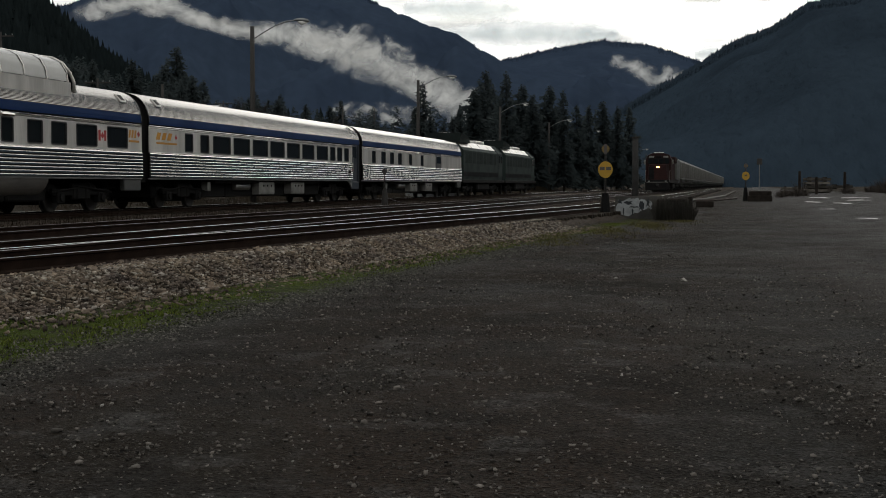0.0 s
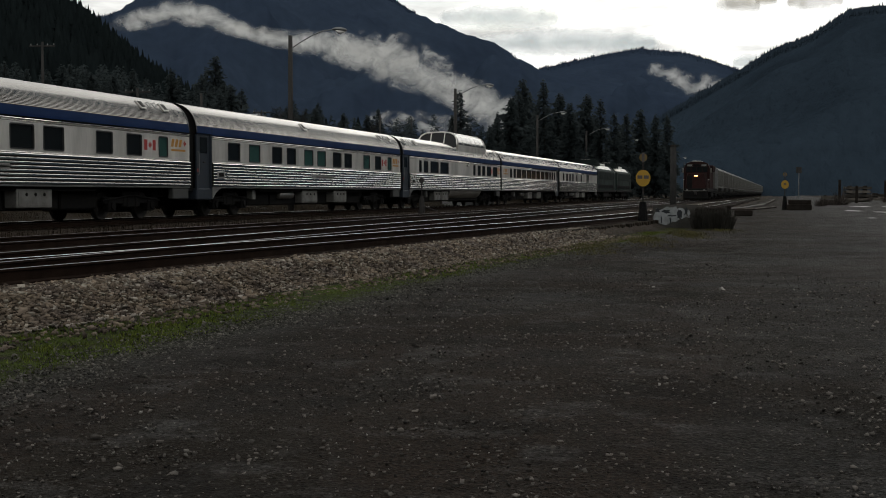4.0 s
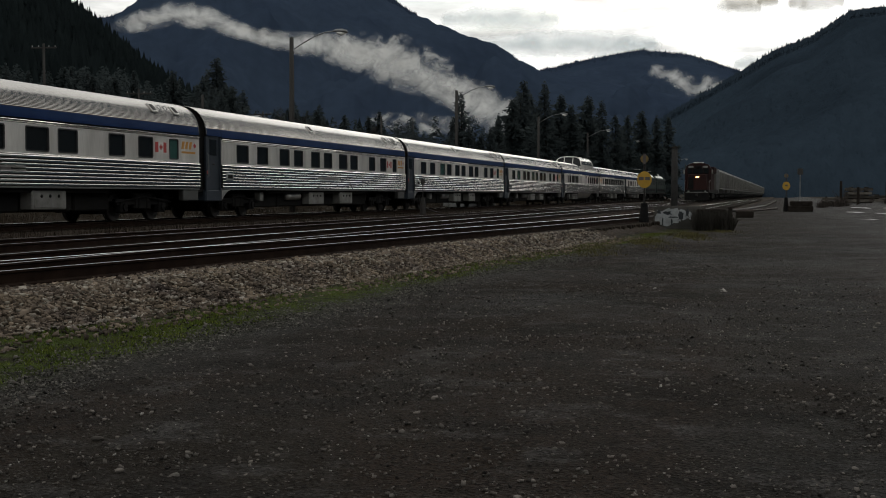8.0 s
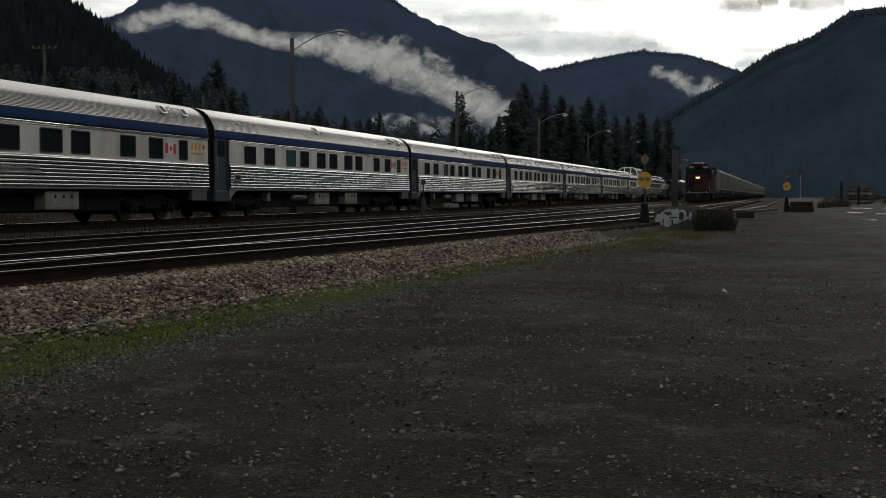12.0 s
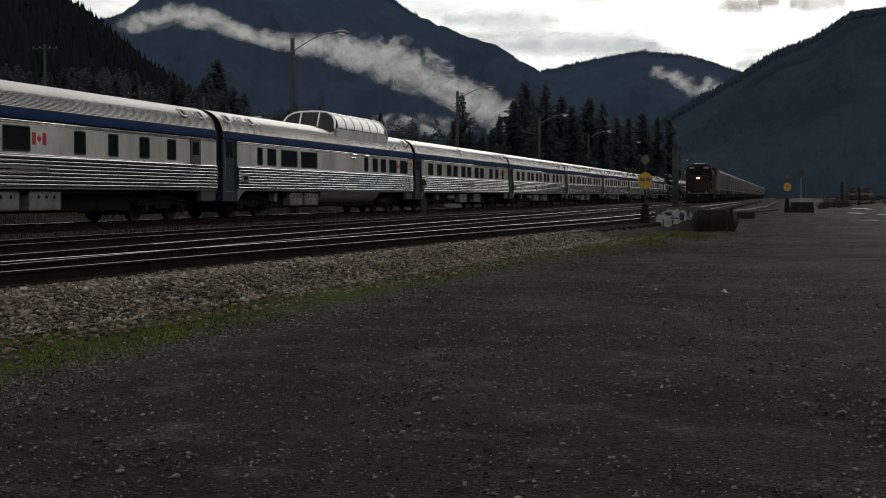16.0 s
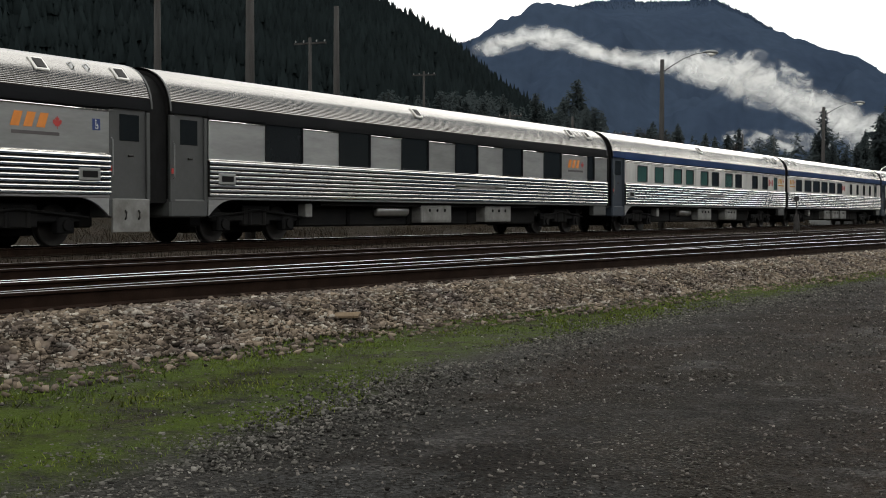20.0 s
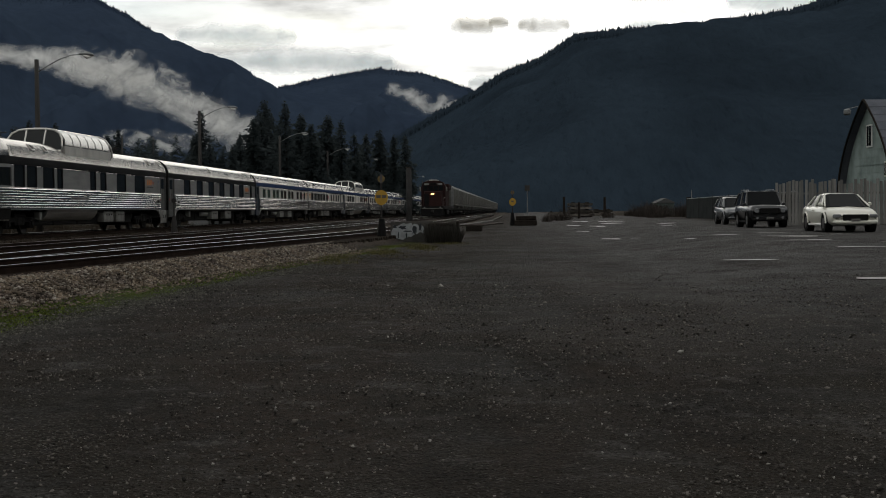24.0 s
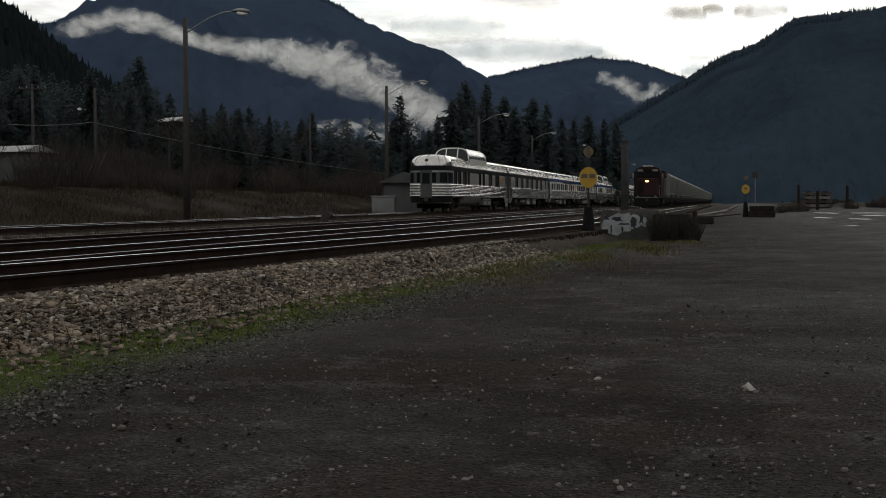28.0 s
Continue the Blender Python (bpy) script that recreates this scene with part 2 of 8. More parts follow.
GRAFFITI = material("pale_graffiti", (0.2062, 0.2175, 0.225), 0.7, 0, 0.2, 5, 30)
DARKIRON = material("dark_iron", (0.024, 0.0216, 0.0204), 0.7, 0.4, 0.25, 3, 30)


def glass_dark(name, colour, rough=0.05):
    m = material(name, colour, rough + 0.1, 0, 0.1, 1.0, 10, spec=0.2)
    return m


PANE = glass_dark("window_glass", (0.010, 0.012, 0.013))
PANE_GREEN = glass_dark("tinted_glass", (0.035, 0.085, 0.075))
PANE_DOME = material("dome_glass", (0.20, 0.20, 0.19), 0.14, 0.45, 0.1, 1.0, 10, spec=0.6)


def lamp_glow(name, colour, strength):
    m = bpy.data.materials.new(name)
    m.use_nodes = True
    b = m.node_tree.nodes["Principled BSDF"]
    b.inputs["Base Color"].default_value = (*colour, 1)
    b.inputs["Emission Color"].default_value = (*colour, 1)
    b.inputs["Emission Strength"].default_value = strength
    return m


HEADLIGHT = lamp_glow("headlight_glow", (1.0, 0.55, 0.20), 5.0)


# ---- mesh building ----
class MB:
    """Collects vertices and faces of one mesh."""

    def __init__(self):
        self.v, self.f = [], []

    def add(self, v, f):
        k = len(self.v)
        self.v += [tuple(p) for p in v]
        self.f += [tuple(i + k for i in q) for q in f]
        return self

    def box(self, x0, x1, y0, y1, z0, z1, b=0.0):
        if x1 < x0:
            x0, x1 = x1, x0
        b = min(b, (x1 - x0) * 0.45, (y1 - y0) * 0.45, (z1 - z0) * 0.45)
        if b <= 0:
            v = [(x, y, z) for z in (z0, z1) for y in (y0, y1) for x in (x0, x1)]
            return self.add(v, [(0, 2, 3, 1), (4, 5, 7, 6), (0, 1, 5, 4), (2, 6, 7, 3), (0, 4, 6, 2), (1, 3, 7, 5)])
        # rings in the xy plane, chamfered on all edges
        def ring(i, z):
            a0, a1, c0, c1 = x0 + i, x1 - i, y0 + i, y1 - i
            return [(a0 + b, c0, z), (a1 - b, c0, z), (a1, c0 + b, z), (a1, c1 - b, z), (a1 - b, c1, z), (a0 + b, c1, z), (a0, c1 - b, z), (a0, c0 + b, z)]
        v = ring(b * 0.9, z0) + ring(0, z0 + b) + ring(0, z1 - b) + ring(b * 0.9, z1)
        f = [tuple(reversed(range(8))), tuple(range(24, 32))]
        for r in range(3):
            for i in range(8):
                j = (i + 1) % 8
                f.append((r * 8 + i, r * 8 + j, r * 8 + 8 + j, r * 8 + 8 + i))
        return self.add(v, f)

    def sweep_y(self, profile, y0, y1, closed=False, caps=False, steps=1):
        n = len(profile)
        v = [(x, y0 + (y1 - y0) * s / steps, z) for s in range(steps + 1) for x, z in profile]
        f = []
        for s in range(steps):
            for i in range(n if closed else n - 1):
                j = (i + 1) % n
                f.append((s * n + i, s * n + j, (s + 1) * n + j, (s + 1) * n + i))
        if caps:
            f += [tuple(range(n)), tuple(reversed(range(steps * n, steps * n + n)))]
        return self.add(v, f)

    def tube(self, pts, radii, sides=8, caps=True):
        pts = [Vector(p) for p in pts]
        if isinstance(radii, (int, float)):
            radii = [radii] * len(pts)
        v, f = [], []
        for i, p in enumerate(pts):
            d = (pts[min(i + 1, len(pts) - 1)] - pts[max(i - 1, 0)]).normalized()
            a = d.orthogonal().normalized()
            if abs(d.z) < 0.99:
                a = Vector((0, 0, 1)).cross(d).normalized()
            c = d.cross(a)
            for k in range(sides):
                w = 2 * math.pi * k / sides
                v.append(p + (a * math.cos(w) + c * math.sin(w)) * radii[i])
        for i in range(len(pts) - 1):
            for k in range(sides):
                j = (k + 1) % sides
                f.append((i * sides + k, i * sides + j, (i + 1) * sides + j, (i + 1) * sides + k))
        if caps:
            f += [tuple(reversed(range(sides))), tuple(range((len(pts) - 1) * sides, len(pts) * sides))]
        return self.add(v, f)

    def cyl(self, axis, c, r, h, sides=16, b=0.0):
        a = {"x": Vector((1, 0, 0)), "y": Vector((0, 1, 0)), "z": Vector((0, 0, 1))}[axis]
        c = Vector(c)
        if b:
            return self.tube([c - a * h / 2, c - a * (h / 2 - b), c + a * (h / 2 - b), c + a * h / 2], [r - b, r, r, r - b], sides)
        return self.tube([c - a * h / 2, c + a * h / 2], r, sides)

    def moved(self, m):
        self.v = [tuple(m @ Vector(p)) for p in self.v]
        return self

    def mesh(self, name, mat, smooth=False):
        me = bpy.data.meshes.new(name)
        me.from_pydata(self.v, [], self.f)
        if mat:
            me.materials.append(mat)
        if smooth:
            me.shade_smooth()
        me.update()
        return me


def part(name, mb, mat, parent=None, label="", smooth=False, place=None):
    """One mesh object, under a thing or a part where given."""
    me = mb if isinstance(mb, bpy.types.Mesh) else mb.mesh(name, mat, smooth)
    ob = new(name, me)
    if parent:
        ob.parent = parent
    if place is not None:
        ob.matrix_basis = place
    if label:
        ob["label"] = label
    return ob


def thing(name, label, category, group="", place=None, kind=""):
    ob = new(name)
    ob.empty_display_size = 0.2
    if place is not None:
        ob.matrix_basis = place
    return tagged(ob, label, category, group, kind)


def raw_mesh(name, verts, faces_idx, mat, smooth=False):
    """A mesh from arrays: faces_idx is an array of quads or triangles."""
    me = bpy.data.meshes.new(name)
    k = faces_idx.shape[1]
    me.vertices.add(len(verts))
    me.vertices.foreach_set("co", np.asarray(verts, dtype=np.float32).ravel())
    me.loops.add(faces_idx.size)
    me.loops.foreach_set("vertex_index", faces_idx.astype(np.int32).ravel())
    me.polygons.add(len(faces_idx))
    me.polygons.foreach_set("loop_start", np.arange(0, faces_idx.size, k, dtype=np.int32))
    me.materials.append(mat)
    me.update(calc_edges=True)
    me.validate()
    if smooth:
        me.shade_smooth()
    return me


# ---- the lie of the land ----
RAIL_Z = 0.48                       # rail head over the gravel lot
TRACK_P, TRACK_Q, TRACK_N = -21.67, -13.7, -9.97


def smooth(a, b, x):
    u = np.clip((x - a) / (b - a), 0, 1)
    return u * u * (3 - 2 * u)


SIDING_Y = np.linspace(-60, 420, 481)
SIDING_X = np.interp(SIDING_Y, (-14, 0, 4, 7.6, 11, 15.4, 20, 26, 31, 36, 42, 47, 58, 70), (-9.97, -9.95, -9.85, -9.55, -9.2, -8.8, -8.32, -7.78, -7.32, -6.85, -6.3, -5.95, -5.5, -5.3))
SIDING_X = np.convolve(np.pad(SIDING_X, 4, mode="edge"), np.ones(9) / 9, mode="valid")


def siding(y):
    """The centre of the siding that leaves the near track to its right."""
    return float(np.interp(y, SIDING_Y, SIDING_X))


def toe(y):
    """Where the near ballast shoulder meets the gravel."""
    return np.interp(y, (-20, 5, 7.3, 9, 10.2, 11.5, 13, 16, 20, 25, 29, 38, 47, 60, 90), (-7.4, -7.3, -7.2, -7.1, -7.0, -6.78, -6.62, -6.43, -6.1, -5.75, -5.45, -4.8, -4.25, -3.8, -3.6))


def grass_edge(y):
    """The outer edge of the grass along the ballast foot."""
    return np.interp(y, (0, 3.3, 4, 5, 6.4, 8.7, 11, 13, 14.5, 18, 30, 60), (-4.3, -4.65, -4.98, -5.2, -5.4, -5.36, -5.3, -5.32, -5.25, -5.15, -4.5, -2.9))


def land(x, y):
    x, y = np.asarray(x, float), np.asarray(y, float)
    t = toe(y)
    z = 0.28 * smooth(t + 0.1, t - 0.85, x)
    z = z - 0.10 * smooth(-14.9, -15.8, x) * smooth(-20.2, -19.2, x)
    z = z + 1.9 * smooth(-27, -38, x) + 0.05 * np.maximum(0, -42 - x)
    z = z + 0.35 * smooth(3.0, 9.0, x) * smooth(14, 38, y)
    return z


gx = np.concatenate([[-3200, -2000, -1200, -700, -400, -250, -160], np.arange(-120, -30, 5), np.arange(-30, -9, 0.7), np.arange(-9, -2, 0.2), np.arange(-2, 14, 0.6), np.arange(14, 60, 4), [80, 120, 200, 400, 800, 1600, 3200]])
gy = np.concatenate([[-3000, -1500, -700, -300, -150, -80, -50], np.arange(-36, -6, 3), np.arange(-6, 60, 0.5), np.arange(60, 140, 3), np.arange(140, 400, 20), [450, 600, 900, 1400, 2200, 3200, 4400]])
GX, GY = np.meshgrid(gx, gy)
rng = np.random.default_rng(5)
GZ = land(GX, GY)
near = (np.abs(GX) < 60) & (GY > -40) & (GY < 140)
wob = 0.012 * np.sin(GX * 1.9 + 0.7 * np.sin(GY * 0.8)) * np.sin(GY * 0.63 + GX * 0.4) + rng.normal(0, 0.004, GX.shape)
GZ = GZ + np.where(near, wob, 0)
nx, ny = len(gx), len(gy)
idx = np.arange(nx * ny).reshape(ny, nx)
quads = np.stack([idx[:-1, :-1], idx[:-1, 1:], idx[1:, 1:], idx[1:, :-1]], -1).reshape(-1, 4)


def ground_material():
    m = bpy.data.materials.new("ground")
    m.use_nodes = True
    n, l = m.node_tree.nodes, m.node_tree.links
    b = n["Principled BSDF"]
    co = n.new("ShaderNodeTexCoord").outputs["Object"]

    def tex(scale, detail=4.0, rough=0.55):
        t = n.new("ShaderNodeTexNoise")
        t.inputs["Scale"].default_value, t.inputs["Detail"].default_value, t.inputs["Roughness"].default_value = scale, detail, rough
        l.new(co, t.inputs["Vector"])
        return t.outputs[0]

    def rng_(v, a, c, lo=0.0, hi=1.0):
        r = n.new("ShaderNodeMapRange")
        r.inputs[1].default_value, r.inputs[2].default_value, r.inputs[3].default_value, r.inputs[4].default_value = a, c, lo, hi
        l.new(v, r.inputs[0])
        return r.outputs[0]

    def mixc(f, a, c):
        x = n.new("ShaderNodeMix")
        x.data_type = "RGBA"
        for s, v in ((0, f), (6, a), (7, c)):
            if isinstance(v, tuple):
                x.inputs[s].default_value = (*v, 1)
            else:
                l.new(v, x.inputs[s])
        return x.outputs[2]

    def mul(a, c):
        x = n.new("ShaderNodeMath")
        x.operation = "MULTIPLY"
        l.new(a, x.inputs[0])
        if isinstance(c, (int, float)):
            x.inputs[1].default_value = c
        else:
            l.new(c, x.inputs[1])
        return x.outputs[0]

    # wheel-packed gravel: stone colours at three scales
    vor = n.new("ShaderNodeTexVoronoi")
    vor.inputs["Scale"].default_value = 48.0
    l.new(co, vor.inputs["Vector"])
    bw = n.new("ShaderNodeSeparateColor")
    l.new(vor.outputs["Color"], bw.inputs[0])
    grit = mixc(rng_(bw.outputs[0], 0.1, 1.0), (0.0028, 0.0023, 0.0018), (0.056, 0.047, 0.038))
    grit = mixc(rng_(tex(140.0, 2.0), 0.35, 0.7), grit, (0.0126, 0.00991, 0.00752))
    grit = mixc(rng_(tex(48.0, 1.0), 0.62, 0.68), grit, (0.125, 0.121, 0.110))
    lot = mixc(rng_(tex(0.5, 7.0, 0.75), 0.42, 0.60, 0.0, 0.8), grit, (0.0162, 0.01206, 0.008708))
    mp = n.new("ShaderNodeMapping")
    mp.inputs["Scale"].default_value = (1.4, 0.10, 1.0)
    mp.inputs["Rotation"].default_value = (0, 0, radians(-12))
    l.new(co, mp.inputs["Vector"])
    ruts = n.new("ShaderNodeTexNoise")
    ruts.inputs["Scale"].default_value, ruts.inputs["Detail"].default_value = 1.0, 3.0
    l.new(mp.outputs[0], ruts.inputs["Vector"])
    lot = mixc(rng_(ruts.outputs[0], 0.45, 0.72, 0.0, 0.55), lot, (0.02788, 0.02369, 0.019))
    lot = mixc(rng_(tex(0.25, 6.0, 0.7), 0.48, 0.60, 0.0, 0.65), lot, mixc(rng_(bw.outputs[1], 0.2, 1.0), (0.0120, 0.0126, 0.0128), (0.064, 0.0655, 0.0655)))
    # brown earth showing where wheels sweep round
    mp2 = n.new("ShaderNodeMapping")
    mp2.inputs["Scale"].default_value = (0.55, 0.16, 1.0)
    mp2.inputs["Rotation"].default_value = (0, 0, radians(38))
    l.new(co, mp2.inputs["Vector"])
    sweep = n.new("ShaderNodeTexNoise")
    sweep.inputs["Scale"].default_value, sweep.inputs["Detail"].default_value, sweep.inputs["Distortion"].default_value = 1.0, 4.0, 0.8
    l.new(mp2.outputs[0], sweep.inputs["Vector"])
    lot = mixc(rng_(sweep.outputs[0], 0.44, 0.60, 0.0, 0.72), lot, mixc(rng_(bw.outputs[1], 0.1, 1.0), (0.0085, 0.0056, 0.0040), (0.040, 0.0275, 0.0205)))
    lot = mixc(rng_(tex(0.8, 6.0, 0.72), 0.48, 0.58, 0.0, 0.75), lot, mixc(rng_(bw.outputs[0], 0.15, 1.0), (0.0045, 0.0036, 0.0030), (0.024, 0.0195, 0.0165)))
    lot = mixc(rng_(tex(1.3, 6.0, 0.75), 0.53, 0.63, 0.0, 0.65), lot, mixc(rng_(bw.outputs[2], 0.1, 1.0), (0.019, 0.0182, 0.0175), (0.110, 0.105, 0.100)))
    tone = n.new("ShaderNodeHueSaturation")
    tone.inputs["Value"].default_value = 0.88
    l.new(lot, tone.inputs["Color"])
    lot = tone.outputs[0]
    # paler driven gravel along the fence side, its wet sheen painted in as lighter colour
    xyz = n.new("ShaderNodeSeparateXYZ")
    l.new(co, xyz.inputs[0])
    drive_sheen = mul(mul(rng_(xyz.outputs[0], -1.2, 3.8), rng_(xyz.outputs[1], 5.0, 20.0)), rng_(tex(0.6, 5.0, 0.7), 0.36, 0.58, 0.22, 0.7))
    lot = mixc(drive_sheen, lot, mixc(rng_(bw.outputs[0], 0.1, 1.0), (0.036, 0.0358, 0.0355), (0.15, 0.1495, 0.148)))
    at = n.new("ShaderNodeAttribute")
    at.attribute_name = "zone"
    zz = n.new("ShaderNodeSeparateColor")
    l.new(at.outputs["Color"], zz.inputs[0])
    green, bed, wild = zz.outputs[0], zz.outputs[1], zz.outputs[2]
    fr = n.new("ShaderNodeMath")
    fr.operation = "MULTIPLY"
    l.new(at.outputs["Alpha"], fr.inputs[0])
    l.new(rng_(tex(2.3, 5.0, 0.7), 0.36, 0.56), fr.inputs[1])
    lot = mixc(fr.outputs[0], lot, mixc(rng_(bw.outputs[2], 0.0, 1.0), (0.008, 0.0078, 0.0072), (0.056, 0.053, 0.048)))
    patch = rng_(tex(1.8, 7.0, 0.75), 0.38, 0.56)
    col = mixc(mul(green, patch), lot, mixc(tex(9.0), (0.021, 0.034, 0.005), (0.060, 0.081, 0.012)))
    bedc = mixc(rng_(bw.outputs[1], 0.0, 1.0), (0.030, 0.0245, 0.0205), (0.078, 0.062, 0.049))
    col = mixc(bed, col, bedc)
    wildc = mixc(rng_(tex(0.5, 6.0, 0.7), 0.35, 0.65), (0.02278, 0.01608, 0.009683), (0.01206, 0.009744, 0.005994))
    col = mixc(wild, col, wildc)
    l.new(col, b.inputs["Base Color"])
    damp = rng_(tex(0.22, 4.0), 0.42, 0.62, 0.78, 0.95)
    l.new(damp, b.inputs["Roughness"])
    b.inputs["Specular IOR Level"].default_value = 0.034
    bp = n.new("ShaderNodeBump")
    bp.inputs["Strength"].default_value, bp.inputs["Distance"].default_value = 1.0, 0.05
    lumps = n.new("ShaderNodeMath")
    lumps.operation = "MULTIPLY_ADD"
    l.new(tex(8.0, 4.0, 0.65), lumps.inputs[0])
    lumps.inputs[1].default_value = 1.1
    l.new(mul(vor.outputs["Distance"], tex(60.0, 3.0)), lumps.inputs[2])
    l.new(lumps.outputs[0], bp.inputs["Height"])
    l.new(bp.outputs[0], b.inputs["Normal"])
    return m


GROUND = ground_material()
gm = raw_mesh("ground", np.stack([GX.ravel(), GY.ravel(), GZ.ravel()], -1), quads, GROUND, True)
T = toe(GY)
GEDGE = grass_edge(GY)
green = smooth(T - 0.2, T + 0.35, GX) * smooth(GEDGE + 0.45, GEDGE - 0.15, GX) * smooth(70, 30, GY)
bed = smooth(T + 0.05, T - 0.5, GX) * smooth(-27.5, -26, GX)
wild = smooth(-25.5, -27.5, GX) + smooth(16, 19, GX) * smooth(60, 90, GY) + smooth(160, 220, GY) * smooth(4, 9, np.abs(GX - 3))
zone = np.stack([green, bed, np.clip(wild, 0, 1), smooth(GEDGE - 0.3, GEDGE + 0.3, GX) * smooth(GEDGE + 1.2, GEDGE + 0.45, GX) * smooth(80, 40, GY)], -1).reshape(-1, 4)
ca = gm.color_attributes.new("zone", "FLOAT_COLOR", "POINT")
ca.data.foreach_set("color", zone.astype(np.float32).ravel())
tagged(new("ground", gm), "dark packed gravel lot with damp ruts beside the tracks", "ground", kind="structure")


# ---- mountains ----
def mountain(name, skyline, dist, depth, base_el, label, rough=1.0, seed=0, mat=None, crag=24.0):
    """A forested slope that rises away from the valley to a skyline given as heading and rise in degrees."""
    az = np.linspace(skyline[0][0], skyline[-1][0], 260)
    el = np.interp(az, [p[0] for p in skyline][::1 if skyline[0][0] < skyline[-1][0] else -1], [p[1] for p in skyline][::1 if skyline[0][0] < skyline[-1][0] else -1])
    m_, vs = 34, []
    noise.seed_set(seed + 1)
    for j in range(m_ + 3):
        u = min(j / m_, 1.0)
        over = max(0, j - m_)
        for a, e in zip(az, el):
            r = dist + depth * u + over * depth * 0.35
            zt = (dist + depth) * math.tan(radians(e))
            x, y = -math.sin(radians(a)) * r, math.cos(radians(a)) * r
            shape = u ** 0.8
            w = noise.fractal(Vector((x / 420, y / 420, seed)), 0.9, 2.1, 6)
            g = noise.fractal(Vector((x / 90, y / 90, seed + 3)), 0.9, 2.1, 4)
            fall = 1.5 * math.sin(math.pi * u) * (1 - u) ** 0.8 if u < 1 else 0
            z = zt * shape + fall * (w * crag * 3.2 + g * crag * 0.5) * rough + (noise.fractal(Vector((a * 3.1, seed, 0)), 0.8, 2.2, 4) * crag * 0.10 if u > 0.97 else 0)
            vs.append((x, y, z - 3.0 * (1 - u) - over * zt * 0.12))
    n = len(az)
    ix = np.arange(n * (m_ + 3)).reshape(m_ + 3, n)
    q = np.stack([ix[:-1, :-1], ix[:-1, 1:], ix[1:, 1:], ix[1:, :-1]], -1).reshape(-1, 4)
    me = raw_mesh(name, np.array(vs), q, mat or FORESTM, False)
    return tagged(new(name, me), label, "mountain", kind="structure"), np.array(vs).reshape(m_ + 3, n, 3)


SKY_FAR = [(34, 7.0), (29.4, 7.58), (26.15, 8.6), (23.7, 9.3), (22.5, 9.42), (21.2, 9.25), (18.4, 9.3), (16.75, 8.5), (15.2, 7.42), (14.4, 7.08), (12.6, 6.58), (10.5, 5.53), (8.5, 5.2), (4, 4.2)]
SKY_MID = [(14, 4.6), (10.5, 5.5), (8.3, 5.98), (6.15, 6.33), (4.0, 6.1), (1.5, 5.24), (-1.0, 4.6), (-6, 4.0)]
SKY_RIGHT = [(9.0, 0.2), (5.0, 3.2), (1.55, 5.2), (0.4, 5.92), (-1.2, 6.5), (-2.75, 7.48), (-5.3, 7.64), (-8.4, 7.77), (-11.9, 8.15), (-14.05, 8.74), (-16.1, 9.7), (-19.1, 10.9), (-26, 13), (-40, 14.5), (-60, 13), (-95, 11)]
SKY_LEFT = [(112, 9), (90, 12), (70, 14), (55, 13.4), (46, 12.5), (40, 11.5), (35.6, 10.1), (34.1, 9.55), (32.4, 8.6), (30.7, 7.75), (29.4, 6.7), (27.8, 5.4), (26, 4.1), (23, 2.6), (20, 1.5), (15, 0.1)]
SKY_BACK = [(112, 9), (140, 11), (165, 8), (190, 10), (215, 8), (240, 12), (265, 11)]
# far forest: distance haze is put into the base colour as paler blue
FAR_HAZE = material("far_forest_haze", (0.02937, 0.0429, 0.0672), 1.0, 0, 0.22, 0.006, 0.05, tint=(0.02375, 0.0351, 0.0574), spec=0.0)
FLOOR_NEAR = material("slope_floor", (0.0082, 0.0112, 0.0117), 1.0, 0, 0.25, 0.012, 0.12, spec=0.0)
# ridge forest: the valley's haze is mixed into this lighter, bluer colour
RIDGE_HAZE = material("ridge_canopy_haze", (0.0225, 0.0335, 0.0465), 1.0, 0, 0.22, 0.010, 0.13, bump=1.0, bump_scale=0.14, spec=0.0, streak=(1.0, 0.32, 0.32))
for node in RIDGE_HAZE.node_tree.nodes:
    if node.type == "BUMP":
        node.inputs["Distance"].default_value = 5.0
# crest trees, tinted blue for haze like the slope below them
RIDGE_TREES_HAZE = material("ridge_trees_haze", (0.026, 0.038, 0.052), 1.0, 0, 0.10, 0.012, 0.12, random_tone=0.06, island=True, spec=0.0)
mt_far, G_FAR = mountain("mountain_far", SKY_FAR, 1500, 1500, 0, "dark forested mountain with low cloud across its flank", seed=2, crag=46, mat=FAR_HAZE)
mt_mid, G_MID = mountain("mountain_valley_head", SKY_MID, 2400, 1500, 0, "dark forested mountain closing the valley", seed=5, crag=40, mat=FAR_HAZE)
mt_right, G_RIGHT = mountain("mountain_right", SKY_RIGHT, 600, 1300, 0, "steep dark forested ridge above the gravel lot", seed=9, crag=14, mat=RIDGE_HAZE)
mt_left, G_LEFT = mountain("mountain_left", SKY_LEFT, 260, 520, 0, "steep dark conifer slope behind the railway", seed=12, crag=8, mat=FLOOR_NEAR)
mt_back, G_BACK = mountain("mountain_back", SKY_BACK, 900, 900, 0, "forested mountains closing the valley behind", seed=15, crag=24)


